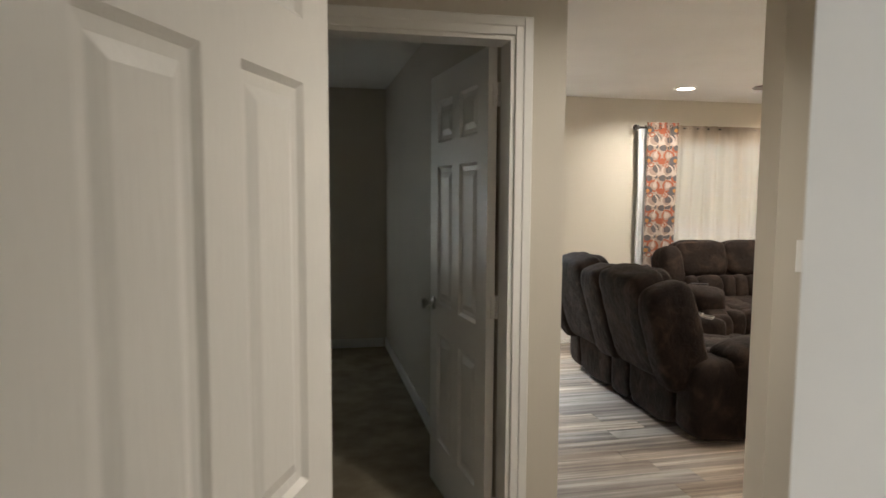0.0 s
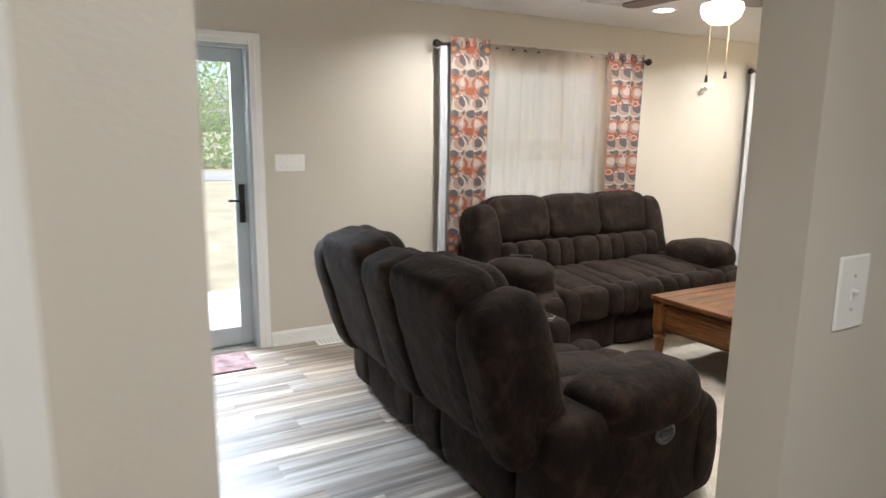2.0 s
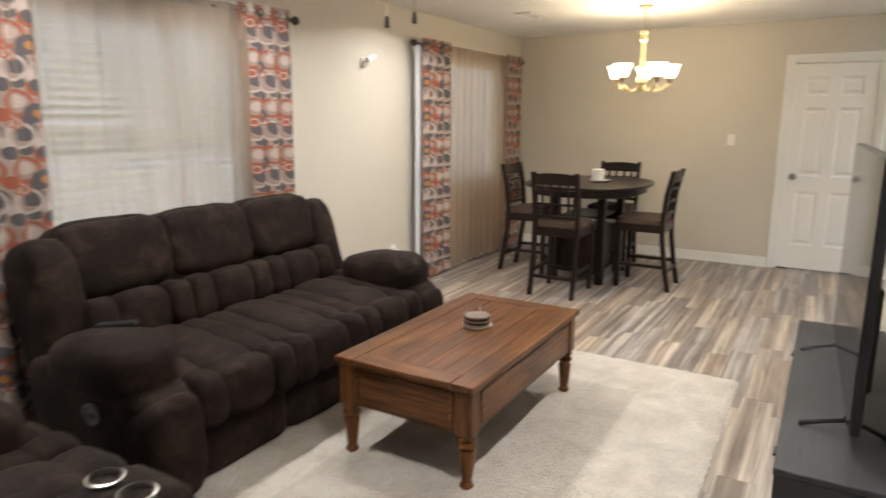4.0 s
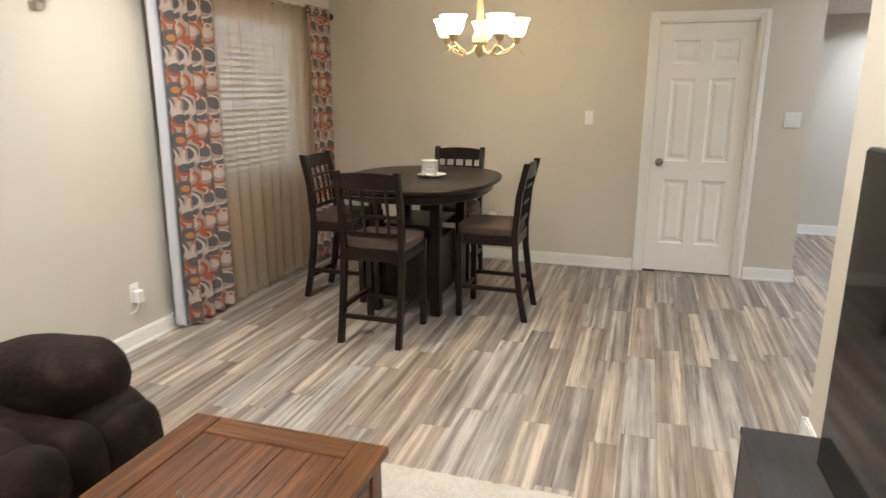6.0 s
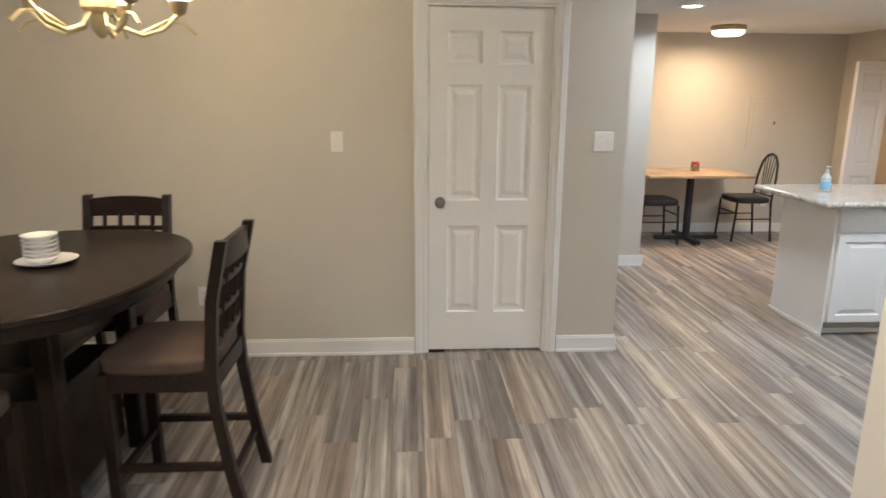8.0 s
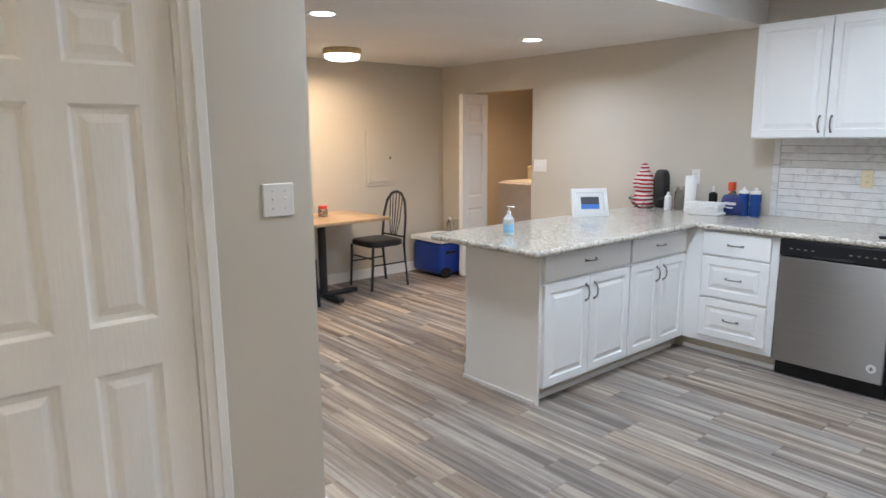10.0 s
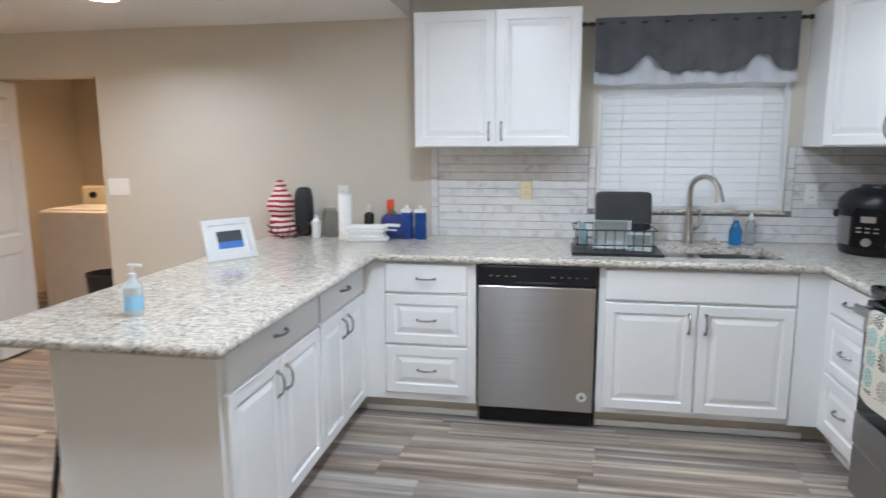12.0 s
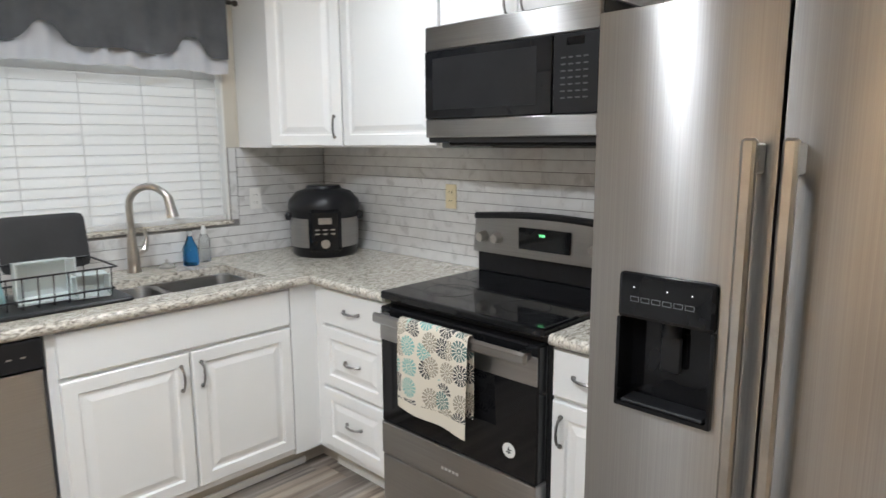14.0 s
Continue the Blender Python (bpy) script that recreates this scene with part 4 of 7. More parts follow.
for dx, dy, z in ((-0.045, 0.026, 1.81), (0.04, -0.022, 1.83)):
    bm = bmesh.new()
    tube(bm, (dx, dy, z), (dx, dy, 2.1), 0.0022, n=6)
    part("pull_chain", bm, BRASS, fan)
    bm = bmesh.new()
    tube(bm, (dx, dy, z - 0.035), (dx, dy, z), 0.009, 0.006, n=8)
    part("pull", bm, BRONZE, fan)

CH = (8.32, 4.18)
chandelier = thing("chandelier", "five-arm antique brass chandelier with lit glass bells", "chandelier", m=pose(*CH, 0))
CREAM_METAL = two_tone("cream_gilt_metal", (0.5, 0.4, 0.22), (0.62, 0.52, 0.32), 10, 0.4, 0.1, 100, metal=0.6)
bm = bmesh.new()
lathe(bm, [(0.001, CEIL - 0.001), (0.06, CEIL - 0.002), (0.055, CEIL - 0.02), (0.01, CEIL - 0.035), (0.008, CEIL - 0.05)], 20)
part("canopy", bm, CREAM_METAL, chandelier, smooth=True)
for k in range(6):
    bm = bmesh.new()
    zc = CEIL - 0.06 - 0.028 * k
    bent(bm, [Matrix.Rotation(k * 1.57, 3, "Z") @ Vector((0.008 * math.cos(a), 0, 0.018 * math.sin(a))) + Vector((0, 0, zc)) for a in [i * 0.7 for i in range(10)]], 0.0022, 5)
    part("chain_link", bm, CREAM_METAL, chandelier)
bm = bmesh.new()
lathe(bm, [(0.003, 2.23), (0.034, 2.215), (0.03, 2.2), (0.014, 2.19), (0.03, 2.17), (0.032, 2.15), (0.016, 2.13), (0.018, 2.05), (0.024, 1.94), (0.03, 1.87), (0.05, 1.83), (0.052, 1.8), (0.03, 1.78), (0.028, 1.74), (0.012, 1.715), (0.002, 1.71)], 20)
part("column", bm, CREAM_METAL, chandelier, smooth=True)
arm_bm = bmesh.new()
bent(arm_bm, [(0.025, 0, 1.80), (0.06, 0, 1.745), (0.12, 0, 1.725), (0.18, 0, 1.745), (0.22, 0, 1.785), (0.235, 0, 1.80)], 0.008, 8)
bent(arm_bm, [(0.12, 0, 1.735), (0.2, 0, 1.775), (0.25, 0, 1.765), (0.285, 0, 1.735)], 0.006, 6)
arm_m = mesh_of("arm", arm_bm, CREAM_METAL, True)
cup_bm = lathe(bmesh.new(), [(0.002, 1.79), (0.02, 1.8), (0.032, 1.835), (0.028, 1.84)], 16)
cup_m = mesh_of("socket_cup", cup_bm, BRASS, True)
bell = lathe(bmesh.new(), [(0.028, 1.835), (0.045, 1.845), (0.058, 1.87), (0.066, 1.91), (0.084, 1.945), (0.081, 1.947), (0.062, 1.912), (0.053, 1.873), (0.03, 1.85)], 24, close=False)
bell_m = mesh_of("glass_bell", bell, SHADE_GLOW, True, 0)
for k in range(5):
    for nm, me in (("arm", arm_m), ("socket_cup", cup_m), ("glass_bell", bell_m)):
        o = new(nm, me)
        o.parent = chandelier
        o.matrix_local = pose(0, 0, 0, 0, 0, 72 * k + 8) @ pose(0.0 if nm == "arm" else 0.235, 0, 0)

fl = thing("flush_light", "flush round ceiling light with bronze rim, lit", "ceiling light", m=pose(12.75, 0.0, DROP))
part("rim", lathe(bmesh.new(), [(0.001, -0.001), (0.165, -0.001), (0.17, -0.03), (0.16, -0.05), (0.155, -0.05)], 32), BRASS, fl, smooth=True)
part("diffuser", lathe(bmesh.new(), [(0.155, -0.048), (0.148, -0.08), (0.11, -0.098), (0.001, -0.105)], 32), DOME_GLOW, fl, "glowing frosted diffuser", True)


# ---- wall plates ----
def wall_plate(x, y, z, face, gangs, label, toggle=True, mat=None, wide=None, tall=0.115):
    """A switch or outlet plate. face: degrees that turn its front from -y."""
    mat = mat or PLATE
    w = wide or (0.07 + 0.046 * (gangs - 1))
    p = thing("switch_plate" if toggle else "outlet", label, "switch" if toggle else "outlet", m=pose(x, y, z, 0, 0, face))
    part("plate", boxes((-w / 2, -0.006, -tall / 2, w / 2, 0.0, tall / 2), bev=0.003), mat, p)
    for k in range(gangs):
        xx = (k - (gangs - 1) / 2) * 0.046
        if toggle:
            b = boxes((xx - 0.005, -0.0075, -0.0125, xx + 0.005, -0.006, 0.0125))
            part("slot", b, PLATE, p)
            b = bmesh.new()
            box(b, xx - 0.0035, -0.018, 0.0, xx + 0.0035, -0.0075, 0.007, 0.001)
            part("toggle", b, mat, p)
            for zz in (-0.03, 0.03):
                part("screw", tube(bmesh.new(), (xx, -0.0075, zz), (xx, -0.006, zz), 0.003, n=8), CHROME, p)
        else:
            for zz in (-0.02, 0.02):
                part("receptacle", boxes((xx - 0.016, -0.008, zz - 0.014, xx + 0.016, -0.006, zz + 0.014), bev=0.002), mat, p)
                part("slots", boxes((xx - 0.008, -0.0088, zz - 0.004, xx - 0.006, -0.008, zz + 0.005), (xx + 0.006, -0.0088, zz - 0.004, xx + 0.008, -0.008, zz + 0.005)), MATTE_BLACK, p)
    return p


wall_plate(2.70, NY, 1.283, 0, 4, "white four-gang switch plate by the front door")
wall_plate(2.568, 2.24, 1.237, 0, 1, "white single switch plate in the hall", wide=0.092, tall=0.132)
wall_plate(EX, 3.62, 1.288, -90, 1, "white single switch plate on the dining wall")
wall_plate(EX, 2.085, 1.29, -90, 2, "white double switch plate beside the pantry door")
wall_plate(EX, 4.43, 0.38, -90, 1, "white wall outlet behind the dining table", False)
wall_plate(7.18, NY, 0.335, 0, 1, "white wall outlet beside the dining curtain", False)
wall_plate(3.15, NY, 0.36, 0, 1, "white wall outlet behind the sofas", False)
wall_plate(11.98, SY, 1.206, 180, 3, "white three-gang switch plate by the laundry door")
wall_plate(10.36, SY, 1.17, 180, 1, "white wall outlet above the peninsula", False)
wall_plate(5.4, 2.36, 0.5, 180, 1, "white wall outlet behind the television stand", False)
wall_plate(13.45, -0.98, 0.36, -90, 1, "white wall outlet beside the cooler", False)
bm = boxes((-0.025, -0.05, -0.045, 0.03, -0.009, 0.03), bev=0.006)
bent(bm, [(0.0, -0.03, -0.045), (-0.02, -0.025, -0.09), (-0.06, -0.01, -0.1)], 0.003, 6)
solid("plug_adapter", bm, PLATE, "white plug-in adapter in the wall outlet", "adapter", m=pose(7.18, NY, 0.32))
cm = thing("wall_camera", "small white bracket camera on the wall", "camera", m=pose(6.8, NY, 1.94))
part("mount", boxes((-0.022, -0.012, -0.05, 0.022, 0.0, 0.03), bev=0.004), PLATE, cm)
part("arm", tube(bmesh.new(), (0, -0.012, -0.01), (0.01, -0.06, 0.015), 0.009), PLATE, cm)
part("head", tube(bmesh.new(), (-0.025, -0.07, 0.005), (0.055, -0.075, 0.04), 0.022, n=14), PLATE, cm, smooth=True)
fv = thing("floor_vent", "white floor register beside the baseboard", "vent", m=pose(2.98, 5.905, 0))
part("frame", boxes((-0.15, -0.05, 0.0005, 0.15, 0.05, 0.008), bev=0.002), PLATE, fv)
for k in range(9):
    part("slat", boxes((-0.13 + k * 0.03, -0.038, 0.008, -0.118 + k * 0.03, 0.038, 0.011)), CHROME, fv)


# ---- sofas ----
GREY_P = two_tone("grey_plastic", (0.07, 0.075, 0.08), (0.1, 0.105, 0.11), 8, 0.35, 0.05, 100)


def cushion(size, at=(0, 0, 0), rot=(0, 0, 0), p=3.2, n=9, seed=0, wrinkle=0.006, freq=9.0):
    """A stuffed, rounded block with shallow wrinkles."""
    bm = bmesh.new()
    bmesh.ops.create_cube(bm, size=2)
    bmesh.ops.subdivide_edges(bm, edges=bm.edges[:], cuts=n, use_grid_fill=True)
    m = pose(*at, *rot)
    off = Vector((seed * 3.7, seed * 1.3, seed * 2.1))
    for v in bm.verts:
        c = v.co
        s = (abs(c.x) ** p + abs(c.y) ** p + abs(c.z) ** p) ** (1 / p)
        d = c / s
        q = Vector((d.x * size[0] / 2, d.y * size[1] / 2, d.z * size[2] / 2))
        q += d.normalized() * wrinkle * (noise.noise((q + off) * freq) + 0.5 * noise.noise((q + off) * freq * 2.6))
        v.co = m @ q
    return bm


def recliner(label, seats, m, console=None, handle_side=0, pad_z=0.54):
    """A reclining sofa: x along it, its front towards -y. seats: widths from one arm to the other."""
    s = thing("reclining_sofa", label, "sofa", "dark brown sofas", m)
    arm = 0.24
    total = 2 * arm + sum(seats)
    k = 0

    def puff(nm, *a, **kw):
        nonlocal k
        k += 1
        part(nm, cushion(*a, seed=k, **kw), VELVET, s, smooth=True, angle=0)

    puff("base", (total - 0.06, 0.78, 0.30), (total / 2, -0.48, 0.185), p=9, wrinkle=0.004)
    for side in (0, 1):
        xc = arm / 2 if side == 0 else total - arm / 2
        puff("arm_side", (arm + 0.02, 0.92, 0.5), (xc, -0.5, 0.27), p=6, wrinkle=0.004)
        puff("arm_pad", (arm + 0.1, 0.62, 0.26), (xc, -0.58, pad_z), (-4, 0, 0), p=3.0, wrinkle=0.009)
        puff("arm_front", (arm + 0.03, 0.2, 0.44), (xc, -0.9, 0.25), p=4, wrinkle=0.004)
        puff("back_wing", (0.22, 0.34, 0.66), (xc + (0.055 if side == 0 else -0.055), 0.01, 0.64), (-17, 0, 0), p=4.2, wrinkle=0.008)
    x = arm
    for i, w in enumerate(seats):
        xc = x + w / 2
        slim = console is not None and i == console
        puff("backrest", (w + 0.03, 0.24, 0.66), (xc, 0.06, 0.69 - (0.03 if slim else 0)), (-17, 0, 0), p=6.5, wrinkle=0.008, n=11)
        puff("headrest", (w + 0.01, 0.2, 0.36), (xc, 0.02, 0.835 - (0.04 if slim else 0)), (-16, 0, 0), p=5.0, wrinkle=0.008, n=12)
        puff("back_skirt", (w - 0.02, 0.06, 0.4), (xc, -0.065, 0.24), (-2, 0, 0), p=6, wrinkle=0.008)
        if slim:
            puff("console", (w - 0.02, 0.74, 0.34), (xc, -0.52, 0.42), p=8, wrinkle=0.003)
            for dx in (-0.065, 0.065):
                bm = lathe(bmesh.new(), [(0.047, 0.002), (0.05, 0.006), (0.043, 0.008), (0.04, -0.04), (0.001, -0.045)], 22, close=False)
                part("cup_holder", bm, CHROME, s, "polished steel cup holder", True, m=pose(xc + dx, -0.74, 0.594))
        else:
            xx = x
            for j, share in enumerate((0.25, 0.5, 0.25)):
                ww = w * share
                xm = xx + ww / 2
                puff("lumbar_roll", (ww + 0.012, 0.18, 0.25), (xm, -0.155, 0.575), (-14, 0, 0), p=3.4, wrinkle=0.009, n=9)
                puff("seat_roll", (ww + 0.03, 0.68, 0.2), (xm, -0.53, 0.405 + (0.012 if j == 1 else 0)), (3, 0, 0), p=4.0, wrinkle=0.01, n=10)
                puff("front_roll", (ww + 0.02, 0.21, 0.235), (xm, -0.885, 0.375), (-8, 0, 0), p=3.2, wrinkle=0.008, n=9)
                xx += ww
            puff("footrest", (w - 0.004, 0.12, 0.25), (xc, -0.83, 0.15), p=7, wrinkle=0.006)
        x += w
    hx = -0.014 if handle_side == 0 else total + 0.014
    bm = lathe(bmesh.new(), [(0.03, 0), (0.042, 0.003), (0.045, 0.012), (0.036, 0.016), (0.03, 0.008), (0.001, 0.008)], 20)
    hd = part("recline_handle", bm, GREY_P, s, "grey oval recline handle", True, m=pose(hx + 0.006, -0.62, 0.38, 0, -90 if handle_side == 0 else 90) @ Matrix.Diagonal((1, 1.25, 1, 1)))
    part("grip", boxes((-0.012, -0.03, 0.008, 0.012, 0.03, 0.02), bev=0.004), MATTE_BLACK, hd)
    return s


recliner("dark brown velvet three-seat reclining sofa under the window", [0.53, 0.53, 0.53], pose(3.86, 5.62, 0) @ Matrix.Diagonal((1, 0.92, 1, 1)))
recliner("dark brown velvet two-seat reclining sofa with cup holder console", [0.545, 0.28, 0.545], pose(2.72, 3.225, 0, 0, 0, 90) @ Matrix.Diagonal((1, 0.93, 1, 1)), 1, pad_z=0.495)
bm = boxes((-0.025, -0.08, 0, 0.025, 0.08, 0.018), bev=0.005)
solid("remote_control", bm, BLACK, "black remote control lying on the sofa arm", "remote control", m=pose(4.05, 5.16, 0.655, -4, 0, 35))


# ---- rug and coffee table ----
def shag():
    m, nt, b = material("cream_shag", 0.95)
    v = coords(nt, (1, 1, 1), "world")
    n1 = noise_tex(nt, v, 4.5, 5, 0.65, 0.4)
    n2 = noise_tex(nt, v, 70, 3, 0.7)
    c = mix(nt, 0.6, ramp(nt, n1, [(0.3, (0.52, 0.46, 0.38)), (0.7, (0.74, 0.68, 0.59))]), ramp(nt, n2, [(0.3, (0.72, 0.7, 0.68)), (0.65, (1, 1, 1))]), "MULTIPLY")
    sep = nt.nodes.new("ShaderNodeSeparateXYZ")
    nt.links.new(v, sep.inputs[0])
    edge = None
    for k, (mid, half) in enumerate(((5.0, 0.98), (3.995, 0.5))):
        for op, val in (("SUBTRACT", mid), ("ABSOLUTE", 0), ("DIVIDE", half)):
            q = nt.nodes.new("ShaderNodeMath")
            q.operation = op
            nt.links.new(sep.outputs[k] if op == "SUBTRACT" else last, q.inputs[0])
            q.inputs[1].default_value = val
            last = q.outputs[0]
        if edge is not None:
            q = nt.nodes.new("ShaderNodeMath")
            q.operation = "MAXIMUM"
            nt.links.new(edge, q.inputs[0])
            nt.links.new(last, q.inputs[1])
            last = q.outputs[0]
        edge = last
    c = mix(nt, 1.0, c, ramp(nt, edge, [(0.0, (0.84, 0.83, 0.83)), (0.97, (0.84, 0.83, 0.82)), (1.0, (1, 1, 1))]), "MULTIPLY")
    nt.links.new(c, b.inputs["Base Color"])
    b.inputs["Sheen Weight"].default_value = 0.2
    bump(nt, b, n2, 1.0, 0.02)
    return m


SHAG = shag()
bm = bmesh.new()
x0, x1, y0, y1 = 3.5, 6.45, 3.04, 4.95
nx, ny = 110, 70
g = [[bm.verts.new((x0 + (x1 - x0) * i / nx + (0.012 * noise.noise(Vector((i, j * 0.7, 3))) if i in (0, nx) else 0), y0 + (y1 - y0) * j / ny + (0.012 * noise.noise(Vector((i * 0.7, j, 9))) if j in (0, ny) else 0), 0.002 if i in (0, nx) or j in (0, ny) else 0.018 + 0.005 * noise.noise(Vector((i * 0.35, j * 0.35, 0))))) for j in range(ny + 1)] for i in range(nx + 1)]
for i in range(nx):
    for j in range(ny):
        bm.faces.new((g[i][j], g[i + 1][j], g[i + 1][j + 1], g[i][j + 1]))
solid("rug", bm, SHAG, "cream shag area rug on the plank floor", "rug", smooth=True, angle=0)

table = thing("coffee_table", "warm brown wooden coffee table with turned legs", "coffee table")
TX0, TX1, TY0, TY1, TZ = 4.62, 5.85, 3.81, 4.5, 0.475
w = 0.1
for nm, b, mt in (("top_rail", (TX0, TY0, TZ - 0.028, TX1, TY0 + w, TZ), OAK), ("top_rail", (TX0, TY1 - w, TZ - 0.028, TX1, TY1, TZ), OAK), ("top_rail", (TX0, TY0 + w + 0.001, TZ - 0.028, TX0 + w, TY1 - w - 0.001, TZ), OAK_Y), ("top_rail", (TX1 - w, TY0 + w + 0.001, TZ - 0.028, TX1, TY1 - w - 0.001, TZ), OAK_Y)):
    part(nm, box(bmesh.new(), *b, bev=0.005, segs=2), mt, table)
n = 5
for k in range(n):
    a = TY0 + w + 0.002 + k * (TY1 - TY0 - 2 * w - 0.004) / n
    part("top_board", box(bmesh.new(), TX0 + w + 0.002, a + 0.001, TZ - 0.026, TX1 - w - 0.002, a + (TY1 - TY0 - 2 * w - 0.004) / n - 0.001, TZ - 0.003, 0.002), OAK, table)
ax0, ax1, ay0, ay1, az0, az1 = TX0 + 0.012, TX1 - 0.03, TY0 + 0.012, TY1 - 0.012, 0.248, TZ - 0.028
for px, py in ((ax0, ay0), (ax1 - 0.075, ay0), (ax0, ay1 - 0.075), (ax1 - 0.075, ay1 - 0.075)):
    part("corner_post", box(bmesh.new(), px, py, az0, px + 0.075, py + 0.075, az1, 0.006), OAK_Z, table)
    prof = [(0.036, az0), (0.04, az0 - 0.012), (0.03, az0 - 0.022), (0.038, az0 - 0.034), (0.04, az0 - 0.045), (0.028, az0 - 0.06), (0.034, az0 - 0.075), (0.03, 0.12), (0.023, 0.06), (0.02, 0.045), (0.028, 0.035), (0.03, 0.026), (0.02, 0.016), (0.017, 0.006)]
    part("leg", lathe(bmesh.new(), prof[::-1], 18, (px + 0.0375, py + 0.0375, 0.0)), OAK_Z, table, smooth=True)
for yy, sgn in ((ay0 + 0.008, 1), (ay1 - 0.008, -1)):
    lo, hi = sorted((yy, yy + sgn * 0.025))
    part("apron", boxes((ax0 + 0.075, lo, az0 + 0.01, ax1 - 0.075, hi, az1)), OAK, table)
    lo, hi = sorted((yy - sgn * 0.005, yy + sgn * 0.002))
    part("drawer_front", boxes((ax0 + 0.1, lo, az0 + 0.03, ax1 - 0.1, hi, az1 - 0.025), bev=0.003), OAK, table)
for xx, sgn in ((ax0 + 0.008, 1), (ax1 - 0.008, -1)):
    lo, hi = sorted((xx, xx + sgn * 0.025))
    part("apron", boxes((lo, ay0 + 0.075, az0 + 0.01, hi, ay1 - 0.075, az1)), OAK_Y, table)
    lo, hi = sorted((xx - sgn * 0.006, xx + sgn * 0.002))
    a, c = ay0 + 0.09, ay1 - 0.09
    part("panel_frame", boxes((lo, a, az0 + 0.03, hi, c, az0 + 0.045), (lo, a, az1 - 0.035, hi, c, az1 - 0.02), (lo, a, az0 + 0.045, hi, a + 0.015, az1 - 0.035), (lo, c - 0.015, az0 + 0.045, hi, c, az1 - 0.035)), OAK_Y, table)
cs = thing("coaster_stack", "stack of round coasters in a wire holder", "coasters", m=pose(5.32, 4.16, TZ) @ Matrix.Diagonal((1.25, 1.25, 1.3, 1)))
for k in range(5):
    part("coaster", lathe(bmesh.new(), [(0.001, 0.004 + k * 0.008), (0.05, 0.004 + k * 0.008), (0.05, 0.010 + k * 0.008), (0.001, 0.010 + k * 0.008)], 24), BLACK if k % 2 else CHROME, cs, smooth=True)
part("holder", lathe(bmesh.new(), [(0.001, 0.0), (0.06, 0.0), (0.062, 0.004), (0.001, 0.004)], 24), CHROME, cs, smooth=True)
for a in (0.3, 2.4, 4.5):
    part("wire_post", bent(bmesh.new(), [(0.056 * math.cos(a), 0.056 * math.sin(a), 0.003), (0.056 * math.cos(a), 0.056 * math.sin(a), 0.05), (0.045 * math.cos(a), 0.045 * math.sin(a), 0.06)], 0.003, 6), CHROME, cs)


# ---- television and stand ----
CHARCOAL = wood_material("charcoal_laminate", (0.022, 0.023, 0.026), (0.03, 0.031, 0.035), (0.04, 0.041, 0.046), 0.45)
st = thing("tv_stand", "low charcoal television stand against the wall", "tv stand")
sx0, sx1, sy0, sy1 = 4.62, 6.34, 2.395, 2.775
part("top", box(bmesh.new(), sx0, sy0, 0.43, sx1, sy1, 0.455, 0.003), CHARCOAL, st)
part("bottom", box(bmesh.new(), sx0 + 0.02, sy0, 0.06, sx1 - 0.02, sy1 - 0.01, 0.085), CHARCOAL, st)
for x in (sx0, sx0 + 0.57, sx1 - 0.59, sx1 - 0.02):
    part("side_panel", boxes((x, sy0, 0.0, x + 0.02, sy1 - 0.005, 0.43)), CHARCOAL, st)
part("back_panel", boxes((sx0 + 0.02, sy0, 0.085, sx1 - 0.02, sy0 + 0.01, 0.43)), CHARCOAL, st)
for x in (sx0 + 0.022, sx1 - 0.588):
    d = part("door", box(bmesh.new(), x, sy1 - 0.02, 0.09, x + 0.55, sy1 - 0.003, 0.425, 0.002), CHARCOAL, st)
    part("handle", boxes((x + 0.25, sy1 - 0.003, 0.36, x + 0.31, sy1 + 0.012, 0.37), bev=0.002), BLACK, d)
part("shelf", boxes((sx0 + 0.59, sy0 + 0.01, 0.25, sx1 - 0.59, sy1 - 0.02, 0.268)), CHARCOAL, st)
tv = thing("television", "large flat television with a glossy black screen", "television", m=pose(4.79, 2.585, 0.455, 0, 0, 2.0))
part("screen_body", box(bmesh.new(), 0, -0.03, 0.075, 1.24, 0.0, 0.935, 0.006), BLACK, tv)
part("screen", boxes((0.008, 0.0, 0.085, 1.232, 0.003, 0.927)), BLACK_GLASS, tv, "glossy switched-off screen")
part("rear_housing", box(bmesh.new(), 0.25, -0.07, 0.12, 1.0, -0.03, 0.5, 0.015), BLACK, tv)
for x in (0.2, 1.04):
    bm = bmesh.new()
    bent(bm, [(x, 0.13, 0.006), (x, 0.0, 0.045), (x, -0.015, 0.08)], 0.009, 6)
    bent(bm, [(x, -0.13, 0.006), (x, -0.03, 0.045), (x, -0.015, 0.08)], 0.009, 6)
    part("foot", bm, BLACK, tv)


# ---- dining set ----
SEAT = two_tone("brown_suede_seat", (0.06, 0.037, 0.026), (0.095, 0.06, 0.04), 6, 0.85, 0.25, 200, "object")


